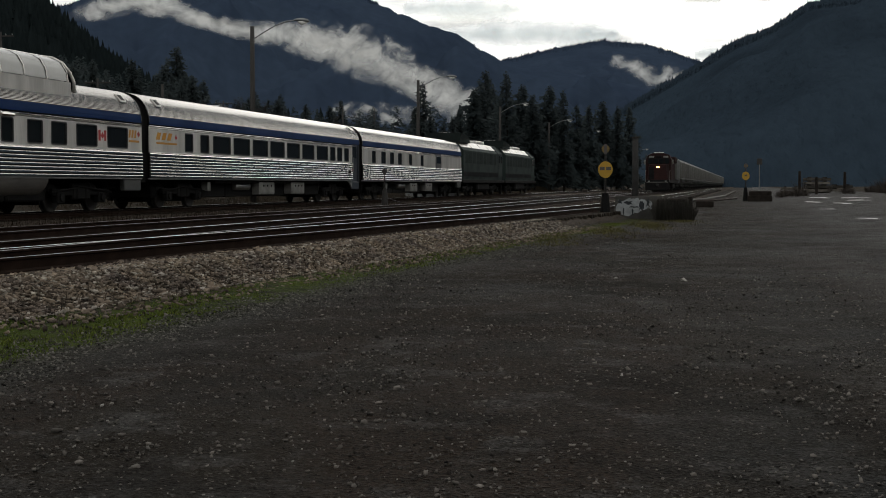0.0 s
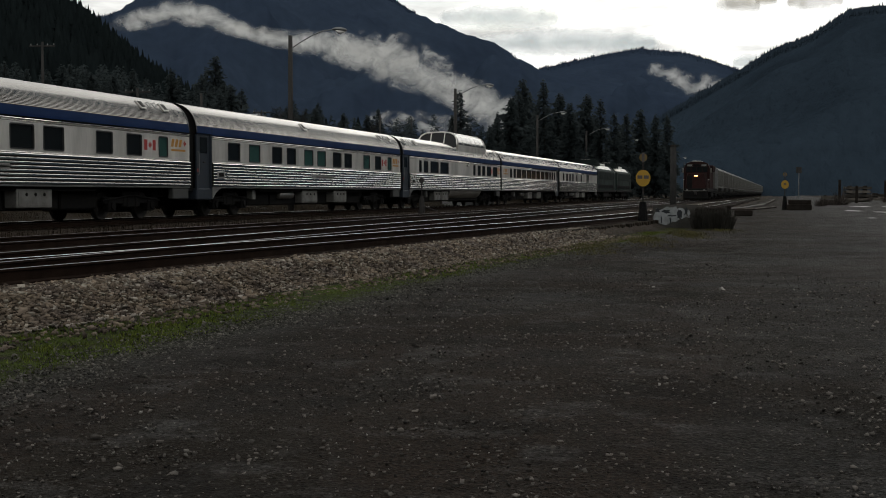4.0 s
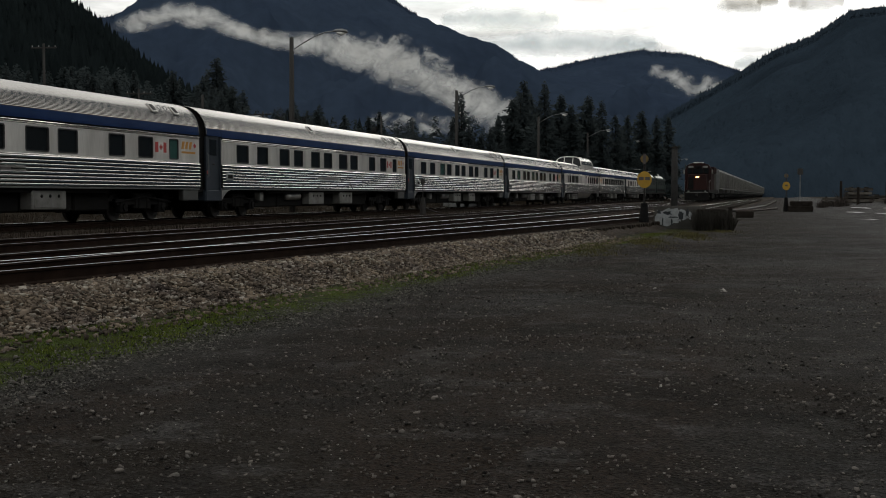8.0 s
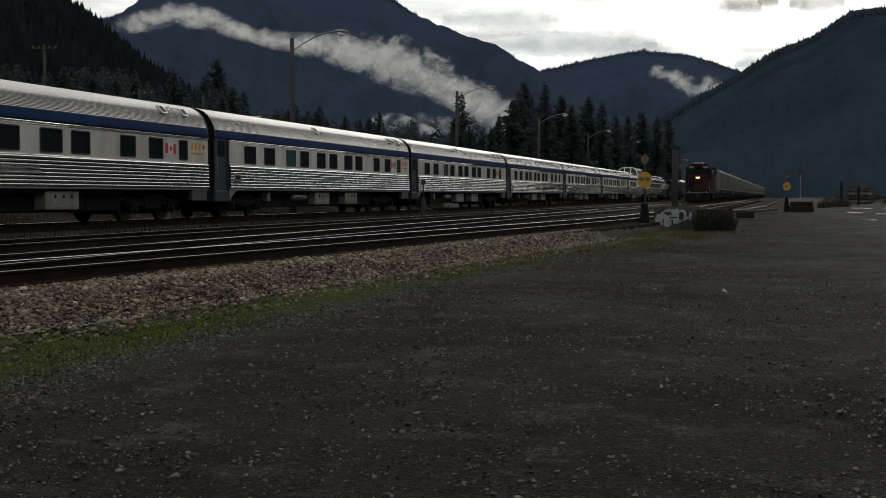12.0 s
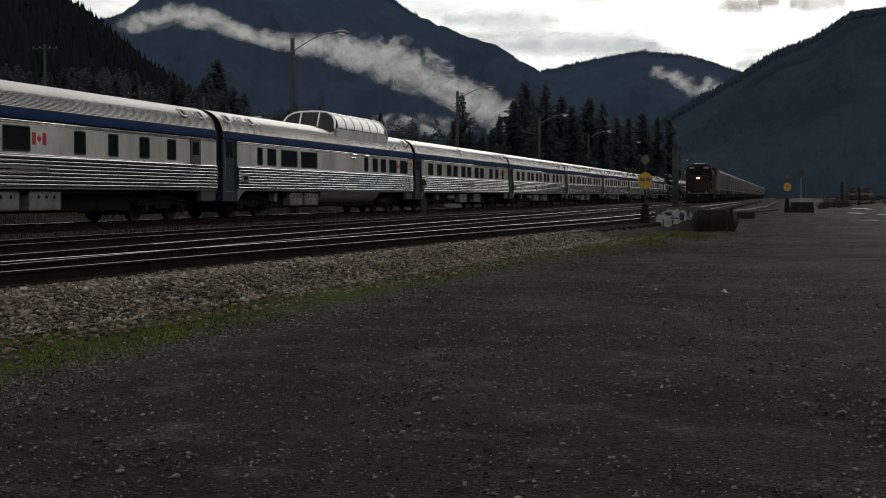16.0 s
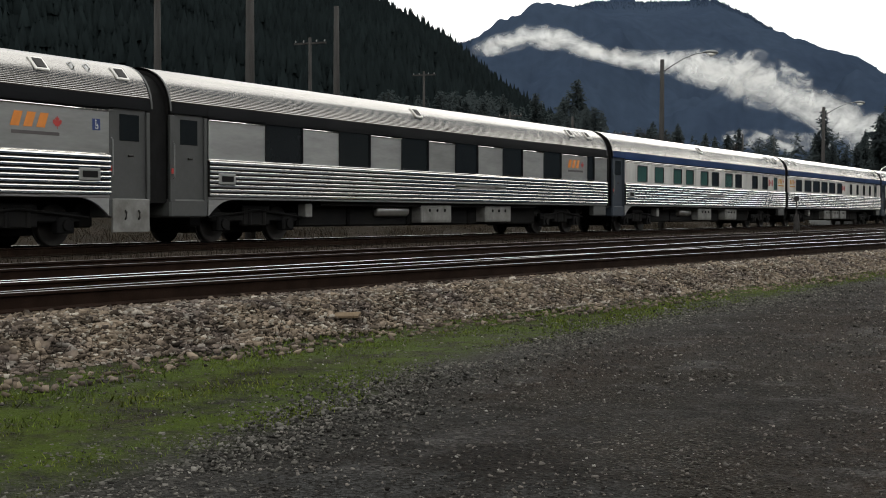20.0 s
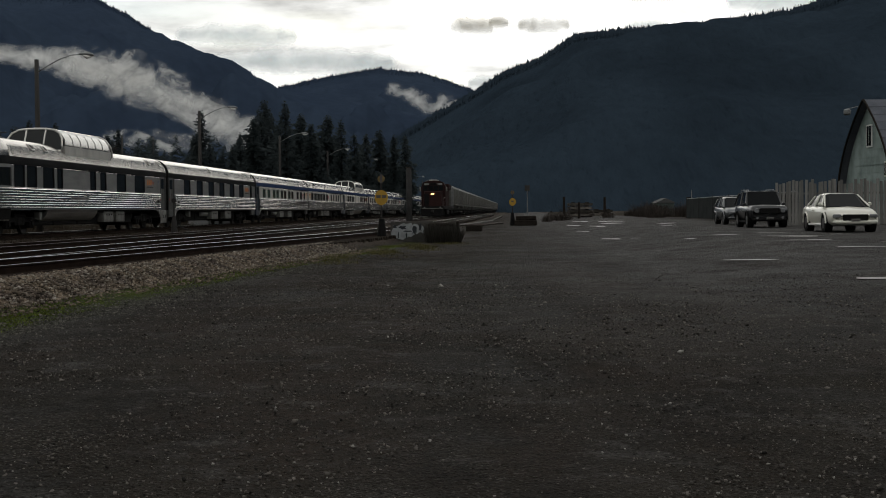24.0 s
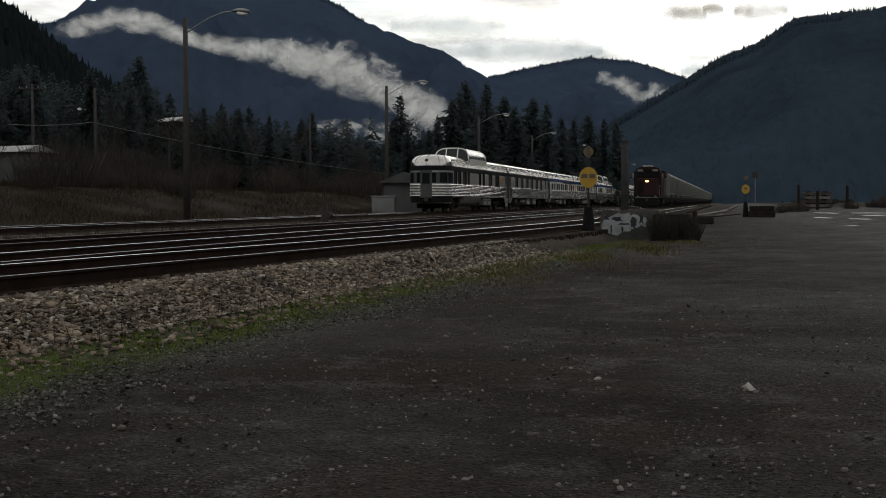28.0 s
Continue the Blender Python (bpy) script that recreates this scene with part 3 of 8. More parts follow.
def spires(places, heights, seed, sides=5, fat=1.0):
    """Many slim two-tiered conifers in one mesh."""
    r = np.random.default_rng(seed)
    vs, fs = [], []
    k = 0
    ang = np.linspace(0, 2 * np.pi, sides, endpoint=False)
    for (x, y, z), h in zip(places, heights):
        w = h * r.uniform(0.13, 0.2) * fat
        lean = r.normal(0, 0.02, 2) * h
        for lo, hi, ww in ((0.0, 0.66, 1.0), (0.38, 1.0, 0.62)):
            off = r.uniform(0, 6)
            rad = w * ww * r.uniform(0.7, 1.25, sides)
            ring = np.stack([x + rad * np.cos(ang + off), y + rad * np.sin(ang + off), np.full(sides, z + h * lo) + r.uniform(-.04, .04, sides) * h], -1)
            vs.append(ring)
            vs.append(np.array([[x + lean[0] * hi, y + lean[1] * hi, z + h * hi]]))
            for i in range(sides):
                fs.append((k + i, k + (i + 1) % sides, k + sides))
            k += sides + 1
    return np.concatenate(vs), np.array(fs)


def forest(name, grid, rows, count, h0, h1, seed, label, a0=0, a1=None, mat=None, fat=1.0):
    """Conifers over a slope, thickest along its skyline."""
    r = np.random.default_rng(seed)
    m_, n = grid.shape[:2]
    pl, hh = [], []
    lo, hi = rows
    for i in range(count):
        u = lo + (hi - lo) * r.uniform() ** 0.6
        c = r.uniform(a0, (a1 or n) - 1.01)
        ju, jc = int(u), int(c)
        fu, fc = u - ju, c - jc
        p = grid[ju, jc] * (1 - fu) * (1 - fc) + grid[ju, jc + 1] * (1 - fu) * fc + grid[ju + 1, jc] * fu * (1 - fc) + grid[ju + 1, jc + 1] * fu * fc
        pl.append(p - [0, 0, 1.0])
        hh.append(r.uniform(h0, h1) * (1.25 if r.uniform() < 0.12 else 1))
    v, f = spires(pl, hh, seed, fat=fat)
    return tagged(new(name, raw_mesh(name, v, f, mat or FORESTM)), label, "forest", kind="stuff")


forest("forest", G_LEFT, (1, 34), 26000, 6, 12, 21, "dense dark conifers covering the slope", 130, 258, None, 1.35)
forest("forest", G_RIGHT, (30, 34.6), 9000, 7, 13, 22, "dense dark conifers along the ridge", 0, 100, RIDGE_TREES_HAZE, 1.2)
forest("forest", G_RIGHT, (31, 33), 9000, 7, 14, 25, "dense dark conifers under the ridge crest", 0, 100, RIDGE_TREES_HAZE, 1.2)
# these far trees carry the same haze in their colour
forest("forest", G_FAR, (30, 34.4), 4000, 5, 8, 23, "far conifers along the mountain skyline", 10, 196, FAR_HAZE)
forest("forest", G_MID, (31, 34.4), 2600, 6, 10, 24, "far conifers along the valley head", 20, 240, FAR_HAZE)


# ---- low cloud ----
def cloud_material(name, seed, cover, tone=(0.46, 0.46, 0.455), through=(0.28, 0.278, 0.27), w1=2.3, w2=0.9):
    m = bpy.data.materials.new(name)
    m.use_nodes = True
    n, l = m.node_tree.nodes, m.node_tree.links
    n.clear()
    out, mix, tr, add = n.new("ShaderNodeOutputMaterial"), n.new("ShaderNodeMixShader"), n.new("ShaderNodeBsdfTransparent"), n.new("ShaderNodeAddShader")
    df, tl = n.new("ShaderNodeBsdfDiffuse"), n.new("ShaderNodeBsdfTranslucent")
    df.inputs[0].default_value, tl.inputs[0].default_value = (*tone, 1), (*through, 1)
    uv = n.new("ShaderNodeUVMap").outputs[0]
    at = n.new("ShaderNodeAttribute")
    at.attribute_name = "thick"
    mp = n.new("ShaderNodeMapping")
    mp.inputs["Location"].default_value = (seed, seed * 0.7, 0)
    l.new(uv, mp.inputs["Vector"])
    a, c = n.new("ShaderNodeTexNoise"), n.new("ShaderNodeTexNoise")
    a.inputs["Scale"].default_value, a.inputs["Detail"].default_value, a.inputs["Roughness"].default_value, a.inputs["Distortion"].default_value = 1.5, 5.0, 0.5, 0.9
    c.inputs["Scale"].default_value, c.inputs["Detail"].default_value = 4.0, 3.0
    l.new(mp.outputs[0], a.inputs["Vector"])
    l.new(mp.outputs[0], c.inputs["Vector"])
    def mth(op, p, q, clamp=False):
        x = n.new("ShaderNodeMath")
        x.operation, x.use_clamp = op, clamp
        for i, v in enumerate((p, q)):
            if isinstance(v, (int, float)):
                x.inputs[i].default_value = v
            else:
                l.new(v, x.inputs[i])
        return x.outputs[0]
    fluff = mth("ADD", mth("MULTIPLY", a.outputs[0], w1), mth("MULTIPLY", c.outputs[0], w2))
    d = mth("SUBTRACT", mth("ADD", mth("MULTIPLY", at.outputs["Fac"], 1.05), fluff), 0.5 * (w1 + w2) + 0.5 - cover)
    alpha = mth("MULTIPLY", d, 0.85, True)
    sm = mth("MULTIPLY", mth("MULTIPLY", alpha, alpha), mth("SUBTRACT", 3.0, mth("MULTIPLY", alpha, 2.0)))
    l.new(sm, mix.inputs[0])
    l.new(tr.outputs[0], mix.inputs[1])
    l.new(df.outputs[0], add.inputs[0])
    l.new(tl.outputs[0], add.inputs[1])
    l.new(add.outputs[0], mix.inputs[2])
    l.new(mix.outputs[0], out.inputs[0])
    return m


def cloud_bank(name, spine, dist, seed, label, cover=0.0, tilt=0.25, **tones):
    """A drifting bank of low cloud: heading, rise and half height in degrees along its spine."""
    n, m_ = 90, 24
    t = np.linspace(0, 1, n)
    ts = np.linspace(0, 1, len(spine))
    az, el, hw = (np.interp(t, ts, [p[k] for p in spine]) for k in range(3))
    vs, th, uvs = [], [], []
    relief = 0.012 * min(1.0, abs(spine[0][0] - spine[-1][0]) / 18.0) ** 1.5
    noise.seed_set(seed)
    for j in range(m_):
        u = -1 + 2 * j / (m_ - 1)
        for i in range(n):
            e = el[i] + hw[i] * u * 1.6
            r = dist * (1 + 0.02 * tilt * u + relief * noise.noise(Vector((i * 0.12, u * 1.5, seed))))
            vs.append((-math.sin(radians(az[i])) * r, math.cos(radians(az[i])) * r, EYE + r * math.tan(radians(e))))
            endf = min(1, t[i] / 0.10, (1 - t[i]) / 0.10)
            th.append(max(0, 1 - abs(u) ** 1.6 * 1.25) * endf - (1 - endf) * 0.5 - max(0, abs(u) - 0.7) * 1.5)
            uvs.append((az[i] * 0.62, e * 0.75))
    ix = np.arange(n * m_).reshape(m_, n)
    q = np.stack([ix[:-1, :-1], ix[:-1, 1:], ix[1:, 1:], ix[1:, :-1]], -1).reshape(-1, 4)
    me = raw_mesh(name, np.array(vs), q, cloud_material(name, seed * 1.7, cover, **tones), True)
    at = me.attributes.new("thick", "FLOAT", "POINT")
    at.data.foreach_set("value", np.array(th, dtype=np.float32))
    uvl = me.uv_layers.new(name="UVMap")
    loops = np.empty(len(me.loops), dtype=np.int32)
    me.loops.foreach_get("vertex_index", loops)
    uvl.data.foreach_set("uv", np.array(uvs, dtype=np.float32)[loops].ravel())
    ob = tagged(new(name, me), label, "cloud", kind="structure")
    ob.visible_shadow = False
    return ob


BAND = [(30.5, 6.9, 0.45), (28.5, 7.35, 0.38), (26.6, 7.85, 0.5), (25.2, 7.75, 0.5), (23.3, 7.05, 0.38), (21.5, 6.7, 0.45), (19.8, 6.5, 0.6), (18.2, 6.0, 0.75), (16.6, 5.45, 0.8), (15.3, 5.05, 0.75), (14.0, 4.5, 0.85), (12.6, 3.7, 1.0), (11.3, 3.2, 0.95), (10.0, 2.7, 0.7)]
cloud_bank("cloud_bank", BAND, 1380, 3, "pale bank of low cloud drifting along the mountain", 0.32, tone=(0.52, 0.52, 0.51), through=(0.34, 0.336, 0.325), w1=1.6, w2=0.5)
cloud_bank("cloud_bank", [(20.5, 6.7, 0.5), (18.0, 6.4, 0.8), (16.6, 6.1, 0.9), (15.0, 5.5, 0.9), (13.8, 5.0, 0.6)], 1360, 7, "ragged top of the low cloud bank", 0.12)
cloud_bank("cloud_bank", [(18.6, 3.6, 0.5), (17.0, 3.3, 0.5), (15.4, 3.1, 0.5), (13.6, 3.2, 0.7), (12.0, 3.1, 0.6)], 1340, 11, "wisps of cloud above the valley trees", -0.05)
cloud_bank("cloud_bank", [(6.0, 5.5, 0.25), (4.9, 5.3, 0.35), (3.9, 4.8, 0.55), (2.9, 4.75, 0.45), (2.2, 4.9, 0.25)], 2250, 17, "small patch of low cloud on the valley head", 0.2)


# small dark clouds and pale veils high over the valley head
DUSKY = dict(tone=(0.42, 0.40, 0.36), through=(0.24, 0.23, 0.205), w1=1.1, w2=0.2)
PALE = dict(tone=(0.66, 0.70, 0.71), through=(0.34, 0.37, 0.38), w1=0.9, w2=0.1)
for k, (az, el, w, h, tones, cov) in enumerate(((1.9, 8.1, 1.1, 0.42, DUSKY, 0.0), (-1.3, 8.1, 1.3, 0.42, DUSKY, -0.05), (0.7, 8.25, 0.5, 0.25, DUSKY, 0.0), (-3.7, 9.5, 0.9, 0.4, DUSKY, 0.0), (-6.0, 9.2, 1.3, 0.4, DUSKY, -0.3), (-6.9, 10.0, 0.6, 0.3, DUSKY, 0.0), (-11.3, 8.9, 2.4, 0.75, PALE, 0.15), (-5.8, 7.8, 1.1, 0.5, PALE, 0.05), (9.3, 6.6, 4.6, 0.55, PALE, 0.1), (12.2, 7.7, 3.0, 0.5, PALE, 0.0), (1.3, 5.6, 0.9, 0.35, PALE, 0.1), (6.5, 9.8, 1.2, 0.35, DUSKY, -0.2), (30.0, 11.2, 6.0, 0.8, PALE, 0.1), (22.0, 11.6, 4.0, 0.5, PALE, 0.0))):
    cloud_bank("cloud", [(az + w, el, h * 0.5), (az + w * 0.4, el + h * 0.1, h), (az - w * 0.4, el, h), (az - w, el - h * 0.1, h * 0.5)], 4150, 23 + k, "small dusky cloud against the bright sky" if tones is DUSKY else "pale veil of high cloud", cov + (0.25 if tones is DUSKY else 0.25), **tones)


# ---- tracks ----
def rail_profile():
    return [(-0.07, -0.18), (-0.07, -0.165), (-0.012, -0.145), (-0.012, -0.045), (-0.035, -0.03), (-0.035, -0.004), (0.035, -0.004), (0.035, -0.03), (0.012, -0.045), (0.012, -0.145), (0.07, -0.165), (0.07, -0.18)]


def track(name, centre, y0, y1, heads, label, ties=(-14.0, 100.0), tie_len=2.55, tie_seed=1, z=RAIL_Z, step=4.0, dull=None):
    t = thing(name, label, "track", kind="structure")
    ys = np.unique(np.concatenate([np.arange(y0, y1 + 0.01, step), dull or ()]))
    for side, head in zip((-0.7525, 0.7525), heads):
        mb, top = MB(), MB()
        prof = rail_profile()
        n = len(prof)
        v, vt = [], []
        for y in ys:
            c = centre(y) + side
            v += [(c + px, y, z + pz) for px, pz in prof]
            vt += [(c + 0.034 * math.sin(q), y, z - 0.010 + 0.010 * math.cos(q)) for q in (-1.5, -0.9, -0.3, 0.3, 0.9, 1.5)]
        f, ft = [], []
        for s in range(len(ys) - 1):
            f += [(s * n + i, s * n + (i + 1) % n, (s + 1) * n + (i + 1) % n, (s + 1) * n + i) for i in range(n)]
            ft += [(s * 6 + i, s * 6 + i + 1, s * 6 + 7 + i, s * 6 + 6 + i) for i in range(5)]
        mb.add(v, f)
        top.add(vt, ft)
        r = part("rail", mb, RAIL_WEB, t, "rusty steel rail")
        if side < 0 and dull:
            # one length of this rail is rusty on top
            part("rail_head", MB().add(vt, [q for q in ft if dull[0] <= ys[q[0] // 6] < dull[1]]), RAIL_MID, r, "dull rusty running surface", smooth=True)
            top.f = [q for q in top.f if not dull[0] <= ys[q[0] // 6] < dull[1]]
        part("rail_head", top, head, r, "worn shiny running surface", smooth=True)
    tm = MB().box(-tie_len / 2, tie_len / 2, -0.115, 0.115, -0.18, 0.0, 0.018).mesh("tie", TIE)
    far = MB()
    r = random.Random(tie_seed)
    y = y0
    while y < y1:
        yy, dx, tw = y + r.uniform(-0.03, 0.03), r.uniform(-0.06, 0.06), r.uniform(-1.6, 1.6)
        if ties[0] <= y <= ties[1]:
            part("tie", tm, None, t, place=pose(centre(yy) + dx, yy, z - 0.18, 0, 0, tw))
        elif y < 260:
            c = centre(yy)
            far.box(c - tie_len / 2, c + tie_len / 2, yy - 0.115, yy + 0.115, z - 0.36, z - 0.18)
        y += 0.56
    if far.v:
        tagged(part("tie_row", far, TIE, t), kind="stuff")
    return t


# ---- the passenger train ----
CAR = 25.9
WINDOW_FRAME = material("window_rubber", (0.035, 0.035, 0.035), 0.55, 0.0, 0.15, 2.0, 30, spec=0.2)
HALF = 1.52


def roof_curve(a0, a1, n, w=HALF, base=2.95, h=1.15, rib=0.0):
    """Points of the roof's arch from angle a0 to a1, with corrugation where rib is given."""
    out = []
    for i in range(n + 1):
        a = radians(a0 + (a1 - a0) * i / n)
        x, z = w * abs(math.cos(a)) ** 0.62 * (1 if math.cos(a) >= 0 else -1), base + h * abs(math.sin(a)) ** 0.9
        k = rib if i % 2 else 0.0
        out.append((x + k * math.cos(a), z + k * math.sin(a)))
    return out


def flutes(z0, z1, count, x=HALF, out=0.042):
    """Hat-shaped ribs: a short underside, a flat face, a rounded upper shoulder, a narrow groove."""
    pts, pitch = [], (z1 - z0) / count
    for i in range(count):
        z = z0 + i * pitch
        pts += [(x - 0.02, z), (x - 0.02, z + pitch * 0.10), (x + out * 0.9, z + pitch * 0.16), (x + out, z + pitch * 0.20)]
        for k in range(8):
            a = math.pi / 2 * k / 7
            pts.append((x - 0.02 + (out + 0.02) * math.cos(a), z + pitch * (0.55 + 0.40 * math.sin(a))))
    return pts + [(x - 0.02, z1)]


def leaf_shape(cx, cz, s, x):
    """A small maple-leaf outline on the car's side."""
    half = [(0, 0.5), (0.10, 0.30), (0.20, 0.35), (0.16, 0.10), (0.30, 0.22), (0.34, 0.14), (0.46, 0.16), (0.40, 0.0), (0.46, -0.05), (0.20, -0.24), (0.24, -0.32), (0.03, -0.29), (0.03, -0.5)]
    pts = half + [(-a, b) for a, b in reversed(half)]
    pts = pts[:-1]
    v = [(x, cx, cz)] + [(x, cx + a * s, cz + b * s) for a, b in pts]
    n = len(pts)
    return v, [(0, 1 + i, 1 + (i + 1) % n) for i in range(n)]


_cache = {}


def cached(key, make):
    if key not in _cache:
        _cache[key] = make()
    return _cache[key]


def window(parent, y0, y1, z0, z1, pane, m, frame_mat):
    """A framed window set into the side; m turns it to the other side."""
    w, h = y1 - y0, z1 - z0
    key = (round(w, 2), round(h, 2), pane.name, frame_mat.name)

    def make():
        fr, pn = MB(), MB()
        c, d = (0.06, 0.018) if frame_mat is WINDOW_FRAME else (0.03, 0.012)

        def ring(i, x):
            a, b, r = w / 2 - i, h / 2 - i, max(0.02, c - i)
            pts = []
            for sx, sy, st in ((1, 1, 0), (-1, 1, 90), (-1, -1, 180), (1, -1, 270)):
                for k in range(4):
                    t = radians(st + 30 * k)
                    pts.append((x, sx * (a - r) + r * math.cos(t), sy * (b - r) + r * math.sin(t)))
            return pts
        v = ring(-0.012, 1.505) + ring(-0.012, 1.534) + ring(d, 1.534) + ring(d + 0.006, 1.49)
        f = []
        for q in range(3):
            for i in range(16):
                j = (i + 1) % 16
                f.append((q * 16 + i, q * 16 + j, q * 16 + 16 + j, q * 16 + 16 + i))
        fr.add(v, f)
        pn.add(ring(d, 1.493), [tuple(range(16))])
        return fr.mesh("window", frame_mat), pn.mesh("pane", pane)
    fm, pm = cached(key, make)
    loc = m @ pose(0, (y0 + y1) / 2, (z0 + z1) / 2)
    wd = part("window", fm, None, parent, place=loc)
    part("pane", pm, None, wd)


def band_panels(y0, y1, wins, z0, z1, wz0, wz1):
    """The window band as one sheet with real openings."""
    mb = MB()
    xa, xb = 1.488, 1.518
    mb.box(xa, xb, y0, y1, z0, wz0)
    mb.box(xa, xb, y0, y1, wz1, z1)
    edge = y0
    for a, b in wins + [(y1, y1)]:
        if a - edge > 0.02:
            mb.box(xa, xb, edge, a, wz0, wz1)
        edge = b
    return mb


def truck(parent, y):
    """A four-wheel truck under the car."""
    def make():
        fr = MB()
        for s in (-1, 1):
            fr.box(s * 1.0, s * 1.16, -1.75, 1.75, 0.52, 0.74, 0.03)
            for yy in (-1.3, 1.3):
                fr.box(s * 0.98, s * 1.2, yy - 0.24, yy + 0.24, 0.28, 0.66, 0.03)
                fr.cyl("x", (s * 1.22, yy, 0.46), 0.13, 0.06, 12, 0.015)
            fr.box(s * 1.02, s * 1.18, -0.55, 0.55, 0.40, 0.92, 0.04)
            fr.cyl("z", (s * 1.12, -0.28, 0.62), 0.10, 0.4, 10)
            fr.cyl("z", (s * 1.12, 0.28, 0.62), 0.10, 0.4, 10)
            fr.tube([(s * 1.2, -1.9, 0.62), (s * 1.22, 0, 0.8), (s * 1.2, 1.9, 0.62)], 0.03, 6)
        fr.box(-0.62, 0.62, -1.95, 1.95, 0.24, 0.92, 0.05)
        fr.box(-1.0, 1.0, -0.3, 0.3, 0.5, 0.9, 0.03)
        fr.box(-0.95, 0.95, -2.3, -1.85, 0.4, 0.95, 0.04)
        fr.box(-0.95, 0.95, 1.85, 2.3, 0.4, 0.95, 0.04)
        wh = MB()
        for s in (-1, 1):
            wh.cyl("x", (s * 0.755, 0, 0), 0.46, 0.13, 24, 0.02)
            wh.cyl("x", (s * 0.68, 0, 0), 0.49, 0.03, 24)
        wh.cyl("x", (0, 0, 0), 0.09, 1.9, 10)
        return fr.mesh("truck", UNDER), wh.mesh("wheelset", DARKIRON)
    fm, wm = cached("truck", make)
    t = part("truck", fm, None, parent, "dark cast truck frame", place=pose(0, y, 0))
    for yy in (-1.3, 1.3):
        part("wheelset", wm, None, t, place=pose(0, yy, 0.46))


def vents(parent, ys, mat):
    def make():
        mb = MB()
        mb.box(-0.19, 0.19, -0.19, 0.19, 0, 0.05, 0.015)
        return mb.mesh("roof_hatch", mat), MB().box(-0.13, 0.13, -0.13, 0.13, 0.045, 0.062, 0.005).mesh("hatch_grille", DARKIRON)
    me, gr = cached("hatch" + mat.name, make)
    for y in ys:
        a = radians(42)
        x, z = HALF * math.cos(a) ** 0.62, 2.95 + 1.15 * math.sin(a) ** 0.9
        h = part("roof_hatch", me, None, parent, place=pose(x - 0.01, y, z, 0, 48, 0))
        part("hatch_grille", gr, None, h)


def lift_loops(parent, ys):
    """Small steel loops riveted to the roof's shoulder."""
    def make():
        mb = MB()
        mb.tube([(-0.09, 0, 0), (-0.07, 0, 0.07), (0.07, 0, 0.07), (0.09, 0, 0)], 0.018, 6)
        mb.box(-0.12, 0.12, -0.05, 0.05, -0.01, 0.012, 0.004)
        return mb.mesh("lift_loop", PANEL_GREY)
    me = cached("loop", make)
    a = radians(46)
    for y in [p + q for p in ys for q in (-0.22, 0.22)]:
        part("lift_loop", me, None, parent, "small steel roof loops", place=pose(HALF * math.cos(a) ** 0.62, y, 2.95 + 1.15 * math.sin(a) ** 0.9, 0, 44, 0))


def dome(parent, y0, y1, m_frame=STEEL):
    """The raised glazed dome, its ends sloping back, with ribs between the panes."""
    base, top, hw = 3.72, 4.84, 1.36
    prof = [(hw, base), (hw, base + 0.32), (hw - 0.05, base + 0.62), (hw - 0.22, base + 0.90), (hw - 0.52, base + 1.06), (hw - 0.9, top - 0.01), (0, top)]
    prof = prof + [(-x, z) for x, z in reversed(prof[:-1])]
    low = MB().sweep_y([(hw + 0.02, base - 0.35), (hw + 0.02, base + 0.30), (-hw - 0.02, base + 0.30), (-hw - 0.02, base - 0.35)], y0 - 0.15, y1 + 0.15, True, True)
    d = part("dome", low, STEEL_PANEL, parent, "glazed observation dome with polished frame")
    n = 6
    seg = (y1 - y0) / n
    for i in range(n):
        a, b = y0 + i * seg + 0.04, y0 + (i + 1) * seg - 0.04
        for k in (0, 1):
            idx = [1, 2, 3, 4, 5] if k == 0 else [7, 8, 9, 10, 11]
            mb = MB().sweep_y([prof[j] for j in idx], a, b)
            part("dome_pane", mb, PANE_DOME, d, smooth=True)
    for i in range(n + 1):
        y = y0 + i * seg
        inner = [(x * 0.985, z - 0.03) for x, z in prof]
        outer = [(x * 1.012, z + 0.015) for x, z in prof]
        mb = MB().sweep_y(outer + list(reversed(inner)), y - 0.026, y + 0.026, True)
        part("rib", mb, STEEL_PANEL, d)
    part("dome_ridge", MB().box(-0.5, 0.5, y0, y1, top - 0.03, top + 0.03, 0.02), m_frame, d)
    inner = MB().sweep_y([(x * 0.93, z - 0.06) for x, z in prof], y0 + 0.1, y1 - 0.1, False, True)
    part("dome_interior", inner, RUBBER, d)
    floor_z = base + 0.06
    for y, s in ((y0, -1), (y1, 1)):
        def end(x, z):
            return (x * 0.985, y + s * 0.55 * (1 - (z - floor_z) / (top - floor_z)), z)
        for a, b in ((1, 5), (5, 7), (7, 11)):
            arc = prof[a:b + 1]
            pts = [end(x, z) for x, z in arc] + [end(arc[-1][0], floor_z), end(arc[0][0], floor_z)]
            part("end_pane", MB().add(pts, [tuple(range(len(pts)))]), PANE, d, "dark arched end window")
        part("end_rim", MB().tube([end(*prof[1])[:2] + (floor_z,)] + [end(x, z) for x, z in prof[1:12]] + [end(*prof[11])[:2] + (floor_z,)], 0.05, 7), STEEL_PANEL, d, "bright curved end frame", smooth=True)
        for a in (5, 7):
            x, z = prof[a]
            part("end_rib", MB().tube([end(x, z), end(x, floor_z)], 0.04, 6), STEEL_PANEL, d)
        part("end_sill", MB().tube([end(hw, floor_z), end(-hw, floor_z)], 0.05, 6), STEEL_PANEL, d)


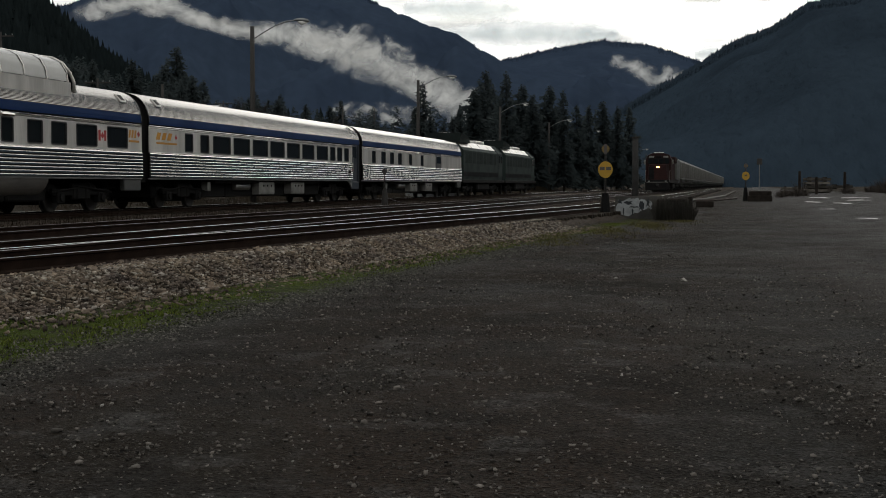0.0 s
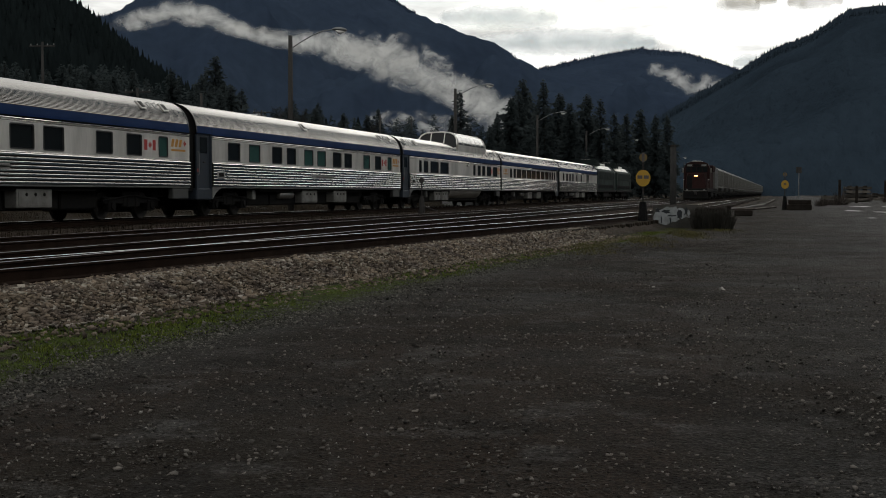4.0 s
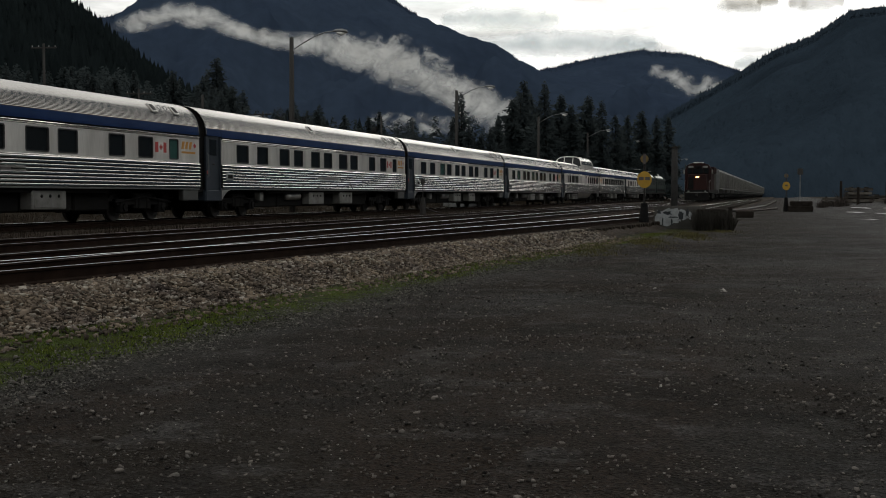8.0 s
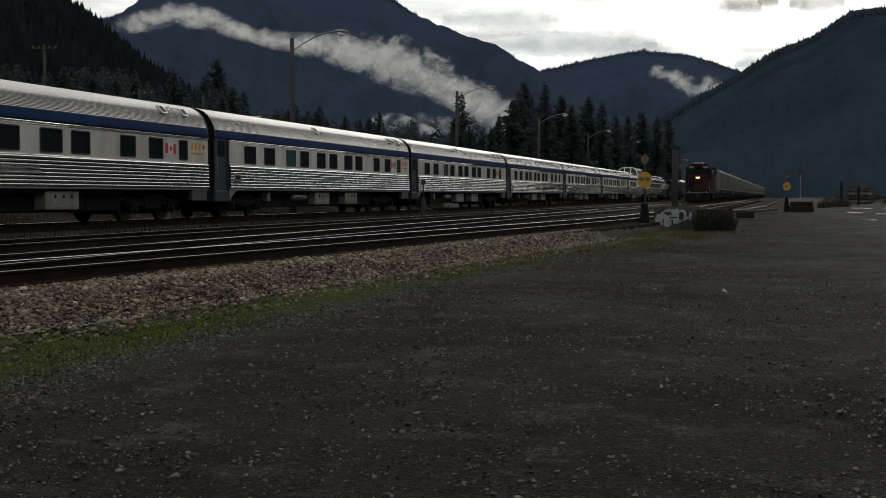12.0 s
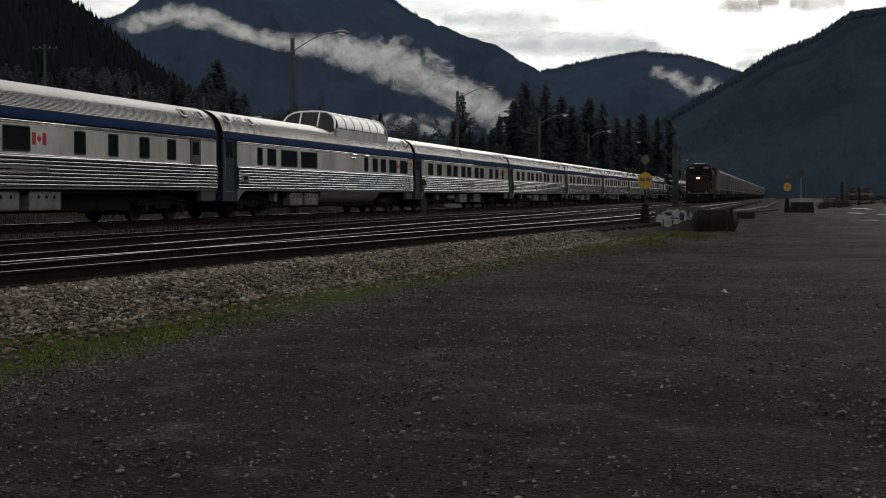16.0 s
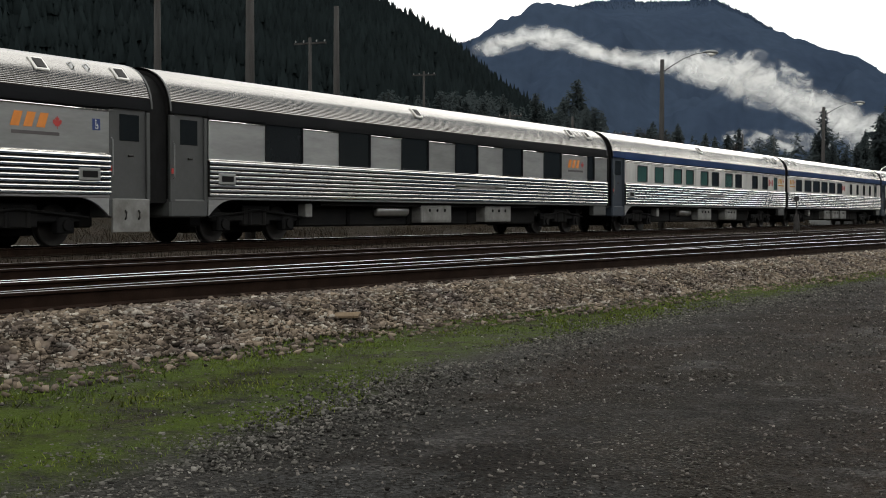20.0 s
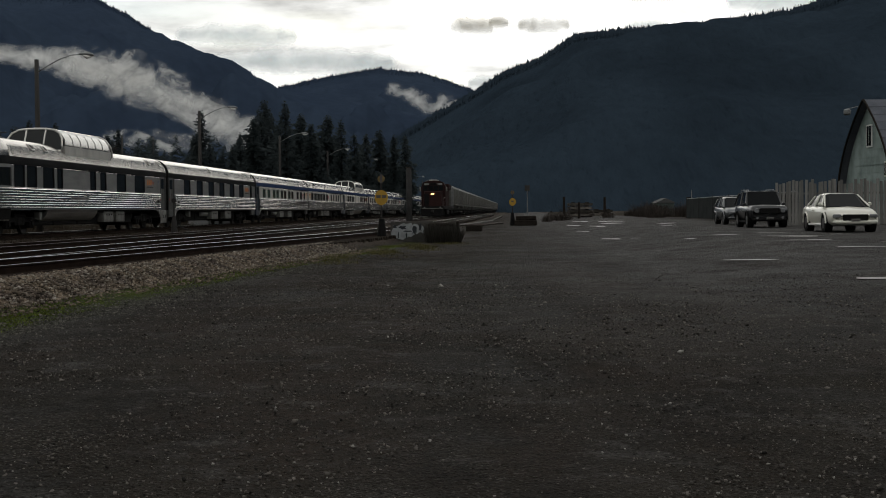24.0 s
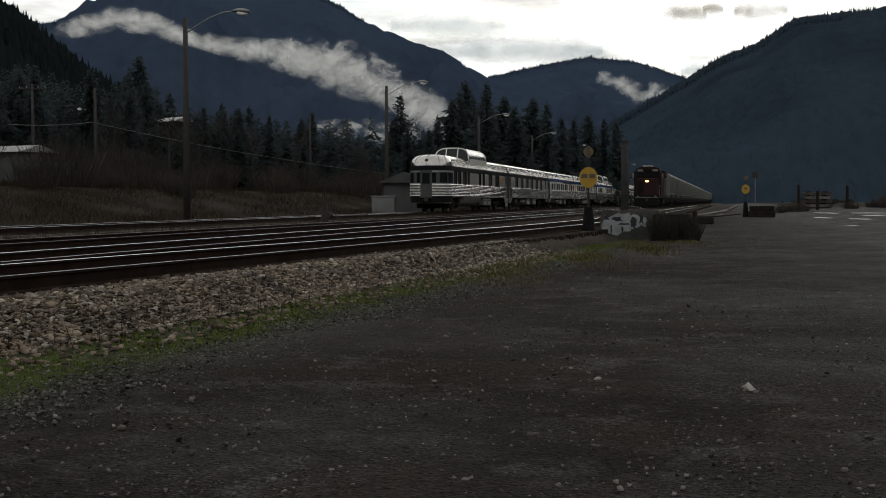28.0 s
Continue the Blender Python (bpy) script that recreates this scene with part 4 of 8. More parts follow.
def decals(car, items, m):
    for kind, y0, y1 in items:
        c = (y0 + y1) / 2
        if kind == "flag":
            fl = part("flag_decal", MB().box(1.519, 1.524, y0, y1, 2.28, 2.62), WHITE, car, "white field of the flag", place=m)
            w = (y1 - y0) * 0.27
            part("flag_bar", MB().box(1.5195, 1.527, y0 - 0.001, y0 + w, 2.279, 2.621), RED, fl)
            part("flag_bar", MB().box(1.5195, 1.527, y1 - w, y1 + 0.001, 2.279, 2.621), RED, fl)
            part("flag_leaf", MB().add(*leaf_shape(c, 2.45, 0.26, 1.527)), RED, fl)
        elif kind in ("logo", "biglogo"):
            mat, k = (YELLOW, 1.0) if kind == "logo" else (ORANGE, 1.15)
            hgt = 0.26 * k
            w = y1 - y0
            lo = MB()
            for q in range(3):
                a = y0 + w * (0.02 + 0.24 * q)
                v = [(1.524, a, 2.45), (1.524, a + w * 0.16, 2.45), (1.524, a + w * 0.24, 2.45 + hgt), (1.524, a + w * 0.08, 2.45 + hgt)]
                lo.add(v, [(0, 1, 2, 3)])
            g = part("emblem", lo, mat, car, "slanted emblem bars", place=m)
            part("emblem_leaf", MB().add(*leaf_shape(y0 + w * 0.9, 2.58, 0.24 * k, 1.5245)), RED, g)
            part("emblem_bar", MB().box(1.519, 1.5235, y0 + w * 0.05, y1 - w * 0.06, 2.30, 2.37), DARKTEXT if kind == "biglogo" else mat, g)
        elif kind == "plate":
            p = part("name_plate", MB().box(1.53, 1.562, y0, y1, 1.50, 1.66, 0.008), BOXGREY, car, "pale car name plate", place=m)
            part("plate_bar", MB().box(1.56, 1.566, y0 + (y1 - y0) * 0.25, y1 - (y1 - y0) * 0.25, 1.555, 1.605), DARKTEXT, p)
        elif kind == "access":
            p = part("access_sign", MB().box(1.519, 1.525, y0, y1, 2.48, 2.72), SIGNBLUE, car, "blue accessibility sign", place=m)
            ring = [(1.5275, c + 0.046 * math.cos(q), 2.56 + 0.046 * math.sin(q)) for q in np.linspace(-2.6, 1.2, 12)]
            part("access_figure", MB().tube(ring, 0.009, 5).cyl("x", (1.527, c - 0.016, 2.685), 0.018, 0.006, 12).box(1.524, 1.53, c - 0.026, c - 0.008, 2.57, 2.66).box(1.524, 1.53, c - 0.024, c + 0.045, 2.565, 2.58).box(1.524, 1.53, c + 0.032, c + 0.046, 2.505, 2.575), WHITE, p)


def underbody(car, boxes, tanks):
    part("center_sill", MB().box(-0.5, 0.5, -12.6, 12.6, 0.78, 1.08, 0.03).box(-1.38, 1.38, -6.6, 6.6, 0.92, 1.09, 0.02), UNDER, car)
    for q0, q1 in ((-7.2, -4.9), (-4.8, -1.7), (-1.6, 2.1), (2.2, 4.9), (5.0, 7.1)):
        part("hung_gear", MB().box(-1.05, 1.05, q0, q1, 0.36, 1.0, 0.05), UNDER, car)
    for a, b in boxes:
        e = part("equipment_box", MB().box(0.7, 1.4, a, b, 0.44, 0.98, 0.025), BOXGREY, car, "grey steel equipment box")
        w = b - a
        part("box_door", MB().box(1.385, 1.415, a + 0.08, b - 0.08, 0.50, 0.92, 0.008), BOXGREY, e)
        for q in range(3):
            part("box_latch", MB().cyl("x", (1.42, a + w * (0.25 + 0.25 * q), 0.82), 0.05, 0.03, 8), UNDER, e)
    for a, b in tanks:
        part("air_tank", MB().cyl("y", (1.1, (a + b) / 2, 0.80), 0.17, b - a, 14, 0.05), PANEL_GREY, car, "dull silver air tank", smooth=True)
    part("steam_trap", MB().box(1.05, 1.32, -7.2, -6.9, 0.62, 0.98, 0.02), BOXGREY, car)


def coach(label, wins, decs, band=BLUE, door_rear=True, door_front=False, dome_at=None, panes=None, wz=(2.08, 2.76), boxes=((-1.86, -0.02), (2.22, 4.0)), tanks=((-4.05, -2.5),), side_doors=(), big=False, round_end=False, hatches=(-1.5, 9.6, 11.2), skirt=None, extra_boxes=()):
    """A stainless fluted passenger car; the front is towards +y."""
    car = thing("passenger_car", label, "train car", "passenger train")
    ya, yb = -12.66, 12.66
    if round_end:
        ya = -10.9
    f0 = ya + (1.32 if door_rear and not round_end else 0.0)
    f1 = yb - (1.32 if door_front else 0.0)
    door = BLUE_DOOR if band is BLUE else GREY_DOOR
    # dark inner shell that carries the sides
    inner = [(1.44, 1.05)] + [(1.44, 2.92)] + [(x * 0.955, z - 0.04) for x, z in roof_curve(8, 172, 16)] + [(-1.44, 2.92), (-1.44, 1.05)]
    body = part("body", MB().sweep_y(inner, ya + 0.02, yb - 0.02, True, True), UNDER, car, "dark inner shell")
    prof = roof_curve(13.5, 166.5, 150, rib=0.011)
    part("roof", MB().sweep_y(prof, ya, yb), STEEL_ROOF, car, "corrugated stainless roof")
    part("roof_rim", MB().sweep_y([(x * 1.008, z + 0.012) for x, z in roof_curve(3, 177, 24)], yb - 0.05, yb + 0.01), GREY_DOOR, car)
    if not round_end:
        part("roof_rim", MB().sweep_y([(x * 1.008, z + 0.012) for x, z in roof_curve(3, 177, 24)], ya - 0.01, ya + 0.05), GREY_DOOR, car)
    for side in (1, -1):
        m = pose(0, 0, 0) if side == 1 else pose(0, 0, 0, 0, 0, 180)
        s0, s1 = (f0, f1) if side == 1 else (-f1, -f0)
        ww = [(a, b) for a, b in wins] if side == 1 else [(-b, -a) for a, b in reversed(wins)]
        m2 = m
        letter = MB().sweep_y(roof_curve(1.0, 13.5, 4), s0 if side == 1 else s0, s1)
        part("letterboard", letter, band, car, "blue painted stripe" if band is BLUE else "black painted stripe", place=m2)
        if big:
            edge = s0
            for a, b in ww + [(s1, s1)]:
                if a - edge > 0.08:
                    part("trim_strip", MB().tube([(1.52, edge + 0.02, 2.915), (1.52, a - 0.02, 2.915)], 0.022, 8), STEEL, car, "bright half-round moulding", smooth=True, place=m2)
                    part("side_panel", MB().box(1.488, 1.518, edge + 0.012, a - 0.012, 2.0, 2.905, 0.006), PANEL_GREY, car, "plain steel panel between windows", place=m2)
                edge = b
            part("belt_rail", MB().box(1.488, 1.522, s0, s1, 1.975, 2.0), STEEL_PANEL, car, place=m2)
        else:
            part("trim_strip", MB().tube([(1.526, s0, 2.905), (1.526, s1, 2.905)], 0.028, 8), STEEL, car, "bright half-round moulding", smooth=True, place=m2)
            part("trim_strip", MB().tube([(1.518, s0, 2.845), (1.518, s1, 2.845)], 0.016, 8), STEEL, car, "thin bright moulding", smooth=True, place=m2)
            part("window_band", band_panels(s0, s1, ww, 1.98, 2.905, wz[0], wz[1]), STEEL_PANEL, car, "plain steel window band", place=m2)
        part("fluting", MB().sweep_y(flutes(1.10, 1.98, 8), s0, s1, steps=6), STEEL, car, "bright horizontal fluted siding", place=m2)
        # added dark strip behind the ribs: painted groove shade, with dirt
        part("flute_backing", MB().box(1.488, 1.506, s0, s1, 1.104, 1.976), GROOVE_SHADE, car, "dark strip painting shade and dirt into the flute grooves", place=m2)
        part("belt_moulding", MB().tube([(1.522, s0, 1.99), (1.522, s1, 1.99)], 0.018, 8), STEEL, car, smooth=True, place=m2)
        part("side_sill", MB().box(1.45, 1.53, s0, s1, 1.045, 1.105, 0.012), PANEL_GREY, car, place=m2)
        for i, (a, b) in enumerate(ww):
            p = PANE
            if panes and panes[(i if side == 1 else len(ww) - 1 - i) % len(panes)]:
                p = PANE_GREEN
            window(car, a, b, wz[0], wz[1], p, m2, BLACK_BAND if big else WINDOW_FRAME)
        if side == 1:
            decals(car, decs, m2)
        ends = []
        if door_rear and not round_end:
            ends.append((ya + 0.06, ya + 1.30, 1) if side == 1 else (-ya - 1.30, -ya - 0.06, -1))
        if door_front:
            ends.append((yb - 1.30, yb - 0.06, -1) if side == 1 else (-yb + 0.06, -yb + 1.30, 1))
        for a, b, q in ends:
            dr = part("vestibule_door", MB().box(1.42, 1.455, a + 0.14, b - 0.10, 1.02, 3.0, 0.01), door, car, "dark blue recessed vestibule door" if door is BLUE_DOOR else "grey recessed vestibule door", place=m2)
            part("door_pane", MB().box(1.45, 1.462, a + 0.34, b - 0.30, 2.30, 2.88, 0.004), PANE, dr)
            part("door_handle", MB().cyl("y", (1.47, (a + b) / 2 + 0.05, 1.98), 0.025, 0.14, 8), DARKIRON, dr)
            part("door_jamb", MB().box(1.40, 1.505, a - 0.04, a + 0.13, 0.98, 2.96, 0.012), door, car, place=m2)
            part("door_jamb", MB().box(1.40, 1.505, b - 0.10, b + 0.01, 0.98, 2.96, 0.012), door, car, place=m2)
            inner, out_ = (b + 0.02, 1) if q == 1 else (a - 0.04, -1)
            curve = [(inner + out_ * 0.95 * u ** 1.0, 1.05 - 0.40 * (1 - u) ** 2.2) for u in np.linspace(0, 1, 9)]
            outline = [(inner, 1.06)] + [(float(y), float(z)) for y, z in curve]
            k = len(outline)
            part("corner_fairing", MB().add([(1.515, y, z) for y, z in outline] + [(1.45, y, z) for y, z in outline], [tuple(range(k)), tuple(reversed(range(k, 2 * k)))] + [(i, (i + 1) % k, k + (i + 1) % k, k + i) for i in range(k)]), PANEL_GREY, car, "curved grey corner fairing", place=m2)
            part("step_box", MB().box(0.7, 1.50, a - 0.04, b + 0.02, 0.62, 1.04, 0.04), door, car, "grey folding step cover", place=m2)
            part("grab_rail", MB().tube([(1.53, a + 0.02, 1.5), (1.575, a + 0.02, 1.55), (1.575, a + 0.02, 2.3), (1.53, a + 0.02, 2.35)], 0.016, 6), GALV, car, place=m2)
            part("reflector", MB().box(1.522, 1.535, a - 0.03, a + 0.04, 1.62, 1.74, 0.004), RED, car, "small red reflector", place=m2)
            if big and door_front and side == 1:
                pl = part("step_plate", MB().box(1.46, 1.525, a + 0.06, b - 0.04, 0.30, 1.03, 0.012), BOXGREY, car, "pale hinged step plate", place=m2)
                for q3 in (0.3, 0.7):
                    yy = a + 0.12 + (b - a - 0.2) * q3
                    part("plate_handle", MB().tube([(1.52, yy, 0.78), (1.555, yy, 0.74), (1.555, yy, 0.62), (1.52, yy, 0.58)], 0.022, 6), DARKIRON, pl)
            part("letterboard_end", MB().sweep_y(roof_curve(2.0, 13.5, 4, w=HALF - 0.006), a - 0.05, b), band, car, place=m2)
            v0 = (b + 0.35) if q == 1 else a - 0.95
            vg = part("vent_grille", MB().box(1.53, 1.575, v0, v0 + 0.62, 1.40, 1.68, 0.03), PANEL_GREY, car, "grey framed vent grille", place=m2)
            part("grille_mesh", MB().box(1.57, 1.579, v0 + 0.09, v0 + 0.53, 1.47, 1.61, 0.004), UNDER, vg)
        for a, b in side_doors:
            if side == 1:
                dr = part("baggage_door", MB().box(1.50, 1.552, a, b, 1.12, 2.92, 0.01), GREY_DOOR, car, "grey side door", place=m2)
                part("door_pane", MB().box(1.55, 1.557, a + 0.15, b - 0.15, 2.3, 2.75, 0.004), PANE, dr)
        part("end_skirt", MB().box(1.30, 1.50, s1 - 1.25, s1 - 0.05, 0.66, 1.05, 0.03), GREY_DOOR, car, place=m2) if not door_front and side == 1 else None
    if skirt:
        belly = [(1.46 * math.cos(radians(q)) ** 0.5 if q < 90 else 0.0, 1.05 - 0.60 * math.sin(radians(q)) ** 1.2) for q in range(0, 91, 9)]
        belly = belly + [(-x, z) for x, z in reversed(belly[:-1])]
        part("side_skirt", MB().sweep_y(belly, skirt[0], skirt[1], True, True), PANEL_GREY, car, "deep rounded steel belly under the dome")
    if dome_at:
        dome(car, *dome_at)
        if not round_end:
            # exhaust vents and a flush access panel under the dome
            for y, z in ((2.35, 2.84), (2.15, 2.68), (4.3, 2.84)):
                part("side_vent", MB().cyl("y", (1.56, y, z), 0.055, 0.62, 12, 0.02).box(1.51, 1.56, y - 0.08, y + 0.08, z - 0.03, z + 0.03), STEEL, car, "bright tubular side vent", smooth=False)
            part("access_panel", MB().box(1.515, 1.523, -2.1, -0.2, 2.12, 2.78, 0.003), STEEL_PANEL, car, "flush access panel")
    vents(car, hatches, STEEL_PANEL)
    lift_loops(car, [(p + q) / 2 for p, q in zip(hatches[:-1], hatches[1:]) if q - p < 3.0])
    underbody(car, tuple(boxes) + tuple(extra_boxes), tanks)
    for y in (-9.1, 9.1):
        truck(car, y)
    # diaphragms and end walls
    dia = [(x * 0.90, z - 0.12) for x, z in roof_curve(0, 180, 18)]
    dia = [(1.36, 0.95)] + dia + [(-1.36, 0.95)]
    if not round_end:
        part("diaphragm", MB().sweep_y(dia, -12.95, ya + 0.02, True, True), RUBBER, car, "black rubber end diaphragm")
    part("diaphragm", MB().sweep_y(dia, yb - 0.02, 12.95, True, True), RUBBER, car, "black rubber end diaphragm")
    part("coupler", MB().box(-0.14, 0.14, 12.5, 12.95, 0.72, 0.98, 0.03), DARKIRON, car)
    part("coupler", MB().box(-0.14, 0.14, -12.95, -12.5 if not round_end else -11.5, 0.72, 0.98, 0.03), DARKIRON, car)
    if round_end:
        tail(car, ya, band)
    return car


def tail(car, ya, band):
    """The rounded observation end."""
    R = 1.9
    n = 18

    def plan(w, k=0.0):
        pts = []
        for i in range(n + 1):
            a = math.pi * i / n
            pts.append(((w + k) * abs(math.cos(a)) ** 0.72 * (1 if math.cos(a) >= 0 else -1), ya + 0.02 - (R + k) * math.sin(a) ** 0.9))
        return pts

    def skin(rows, i0=0, i1=n):
        v, f = [], []
        k = i1 - i0 + 1
        for z, o in rows:
            v += [(x, y, z) for x, y in plan(HALF, o)[i0:i1 + 1]]
        for r in range(len(rows) - 1):
            for i in range(k - 1):
                f.append((r * k + i, r * k + i + 1, (r + 1) * k + i + 1, (r + 1) * k + i))
        return MB().add(v, f)
    fl = [(z, x - HALF) for x, z in flutes(1.10, 1.98, 8)]
    part("end_fluting", skin(fl), STEEL, car, "fluted siding wrapping the rounded end")
    # the same painted groove shade, carried round the end
    part("end_groove", skin([(1.104, -0.013), (1.976, -0.013)]), GROOVE_SHADE, car)
    part("end_shell", skin([(0.66, -0.05), (1.10, -0.01), (1.10, -0.06), (2.9, -0.06), (3.3, -0.1)]), UNDER, car)
    part("end_letterboard", skin([(2.92, 0.0), (3.05, -0.01), (3.28, -0.05)]), band, car, "black stripe round the rounded end")
    part("end_band", skin([(1.98, 0.0), (2.06, 0.0)]), PANEL_GREY, car)
    part("end_band", skin([(2.80, 0.0), (2.935, 0.005)]), PANEL_GREY, car)
    for i0, i1 in ((0, 3), (3, 6), (12, 15), (15, 18)):
        part("end_pane", skin([(2.06, -0.02), (2.80, -0.02)], i0, i1), PANE, car, "curved dark window")
    for i in (0, 3, 6, 12, 15, 18):
        x, y = plan(HALF, 0.004)[i]
        part("end_mullion", MB().tube([(x, y, 2.04), (x, y, 2.82)], 0.035, 6), GREY_DOOR, car)
    part("end_panel", skin([(2.06, 0.0), (2.80, 0.0)], 6, 7), GREY_DOOR, car)
    part("end_panel", skin([(2.06, 0.0), (2.80, 0.0)], 11, 12), GREY_DOOR, car)
    yy = ya - R
    d = part("rear_door", MB().box(-0.42, 0.42, yy - 0.05, yy + 0.05, 1.0, 2.95, 0.02), GREY_DOOR, car, "dark grey rear door with a window")
    part("door_pane", MB().box(-0.27, 0.27, yy - 0.062, yy - 0.045, 2.0, 2.75, 0.01), PANE, d)
    part("marker_light", MB().cyl("y", (0, yy + 0.25, 3.62), 0.13, 0.2, 14, 0.03), DARKIRON, car, "dark round marker light")
    # the domed roof end
    rows, m_ = [], 8
    v, f = [], []
    base = plan(HALF, -0.06)
    for j in range(m_ + 1):
        a = math.pi / 2 * j / m_
        s, z = math.cos(a) ** 0.55, 3.27 + 0.83 * math.sin(a) ** 0.8
        for x, y in base:
            v.append((x * s, ya + 0.02 + (y - ya - 0.02) * (math.cos(a) ** 0.8), z))
    k = n + 1
    for j in range(m_):
        for i in range(n):
            f.append((j * k + i, j * k + i + 1, (j + 1) * k + i + 1, (j + 1) * k + i))
    part("roof_end", MB().add(v, f), STEEL_ROOF, car, "smooth domed steel roof end", smooth=True)
    for i in (3, 6, 9, 12, 15):
        part("roof_seam", MB().tube([Vector(v[j * k + i]) + Vector((0, -0.004, 0.006)) for j in range(m_)], 0.014, 5), DARKIRON, car, "thin dark roof seam")
    part("end_skirt", skin([(0.62, -0.12), (1.04, -0.02)]), STEEL_PANEL, car)


def locomotive(label):
    loco = thing("diesel_locomotive", label, "locomotive", "passenger train")
    L2 = 8.4
    hood = [(1.46, 1.25), (1.5, 1.5), (1.5, 3.45), (0.82, 4.12), (-0.82, 4.12), (-1.5, 3.45), (-1.5, 1.5), (-1.46, 1.25)]
    part("body", MB().sweep_y(hood, -L2 + 0.1, 5.6, True, True), LOCO_GREY, loco, "dull grey-green engine hood")
    part("cab", MB().sweep_y([(x * 1.012, z + 0.03) for x, z in hood], 5.6, 7.5, True, True), LOCO_GREY, loco, "full-width cab")
    for s in (1, -1):
        # pale sloping roof panels between the vents
        for a, b in ((-7.9, -4.3), (-4.1, -0.6), (-0.4, 2.6), (2.8, 5.4)):
            part("roof_panel", MB().add([(s * 1.27, a, 3.71), (s * 0.84, a, 4.14), (s * 0.84, b, 4.14), (s * 1.27, b, 3.71), (s * 1.24, a, 3.66), (s * 0.81, a, 4.09), (s * 0.81, b, 4.09), (s * 1.24, b, 3.66)], [(0, 1, 2, 3), (7, 6, 5, 4), (0, 4, 5, 1), (3, 2, 6, 7), (0, 3, 7, 4), (1, 5, 6, 2)]), STEEL_PANEL, loco, "pale sloping roof panel")
    nose = [(-1.45, 7.5, 1.25), (1.45, 7.5, 1.25), (1.45, 7.5, 2.95), (-1.45, 7.5, 2.95), (-1.15, 8.6, 1.25), (1.15, 8.6, 1.25), (1.0, 8.35, 2.6), (-1.0, 8.35, 2.6)]
    part("nose", MB().add(nose, [(3, 2, 1, 0), (4, 5, 6, 7), (0, 1, 5, 4), (2, 3, 7, 6), (1, 2, 6, 5), (3, 0, 4, 7)]), LOCO_GREY, loco, "short tapered nose")
    part("walkway", MB().box(-1.5, 1.5, -L2, 8.6, 1.0, 1.25, 0.03), UNDER, loco)
    part("stripe", MB().box(1.5, 1.515, -L2 + 0.2, 5.5, 1.5, 1.85), BLACK_BAND, loco)
    # flared radiator at the rear, dynamic-brake hatch, exhaust
    part("radiator", MB().add([(-1.2, -L2 + 0.1, 4.05), (1.2, -L2 + 0.1, 4.05), (1.2, -4.4, 4.05), (-1.2, -4.4, 4.05), (-1.35, -L2, 4.72), (1.35, -L2, 4.72), (1.15, -4.6, 4.45), (-1.15, -4.6, 4.45)], [(3, 2, 1, 0), (4, 5, 6, 7), (0, 1, 5, 4), (1, 2, 6, 5), (2, 3, 7, 6), (3, 0, 4, 7)]), LOCO_DARK, loco, "flared dark radiator hatch")
    for y in (-7.6, -6.3, -5.0):
        f = part("roof_fan", MB().cyl("z", (0, y, 4.72 - (y + 8.4) * 0.07), 0.55, 0.16, 18, 0.03), STEEL_PANEL, loco, "pale round roof fan")
        part("fan_guard", MB().cyl("z", (0, y, 4.81 - (y + 8.4) * 0.07), 0.45, 0.03, 18), DARKIRON, f)
    part("exhaust_hatch", MB().box(-0.7, 0.7, 0.2, 3.6, 4.08, 4.42, 0.06), STEEL_PANEL, loco, "raised roof hatch")
    for i in range(9):
        y = -7.6 + i * 1.4
        part("louvre_panel", MB().box(1.495, 1.512, y, y + 1.1, 2.5, 3.35, 0.008), LOCO_DARK, loco)
    for y in (5.9, 6.8):
        part("cab_window", MB().box(1.515, 1.53, y, y + 0.55, 2.7, 3.3, 0.01), PANE, loco)
    part("fuel_tank", MB().box(-1.35, 1.35, -2.4, 2.6, 0.4, 1.02, 0.12), UNDER, loco)
    part("rear_door", MB().box(-0.4, 0.4, -L2 + 0.05, -L2 + 0.13, 1.3, 3.2, 0.02), LOCO_DARK, loco)
    for y in (-5.4, 5.4):
        truck(loco, y)
    part("coupler", MB().box(-0.14, 0.14, -L2 - 0.25, -L2 + 0.1, 0.75, 1.0, 0.03).box(-0.14, 0.14, 8.5, 8.85, 0.75, 1.0, 0.03), DARKIRON, loco)
    return loco


LOCO_GREY = material("loco_paint", (0.028, 0.038, 0.036), 0.75, 0.0, 0.2, 0.8, 12, tint=(0.020, 0.027, 0.026))
LOCO_DARK = material("loco_louvre", (0.020, 0.026, 0.025), 0.85, 0.0, 0.2, 1, 12)
SLEEPER_W = [(-9.98, -8.87), (-7.99, -6.9), (-5.63, -4.56), (-4.01, -2.98), (-1.95, -0.87), (-0.31, 0.75), (1.75, 2.91), (3.39, 4.45), (6.28, 7.27), (8.17, 9.16), (10.35, 11.0)]
SLEEPER_D = [("flag", 9.33, 10.12), ("logo", 11.2, 12.4), ("plate", -1.19, 1.7)]
COACH_W = [(-9.7, -9.0), (-8.3, -7.5), (-7.1, -5.35), (-5.0, -3.25), (-2.9, -1.15), (-0.8, 0.95), (1.3, 3.0), (3.4, 5.1), (5.5, 7.2), (7.6, 8.4), (8.75, 9.55), (9.95, 10.7)]
DOME_W = [(-9.42, -8.92), (-8.4, -7.5), (-6.94, -5.12), (-4.65, -2.69), (4.02, 4.63), (5.37, 6.2), (6.7, 7.6), (8.2, 9.5), (10.2, 11.6)]
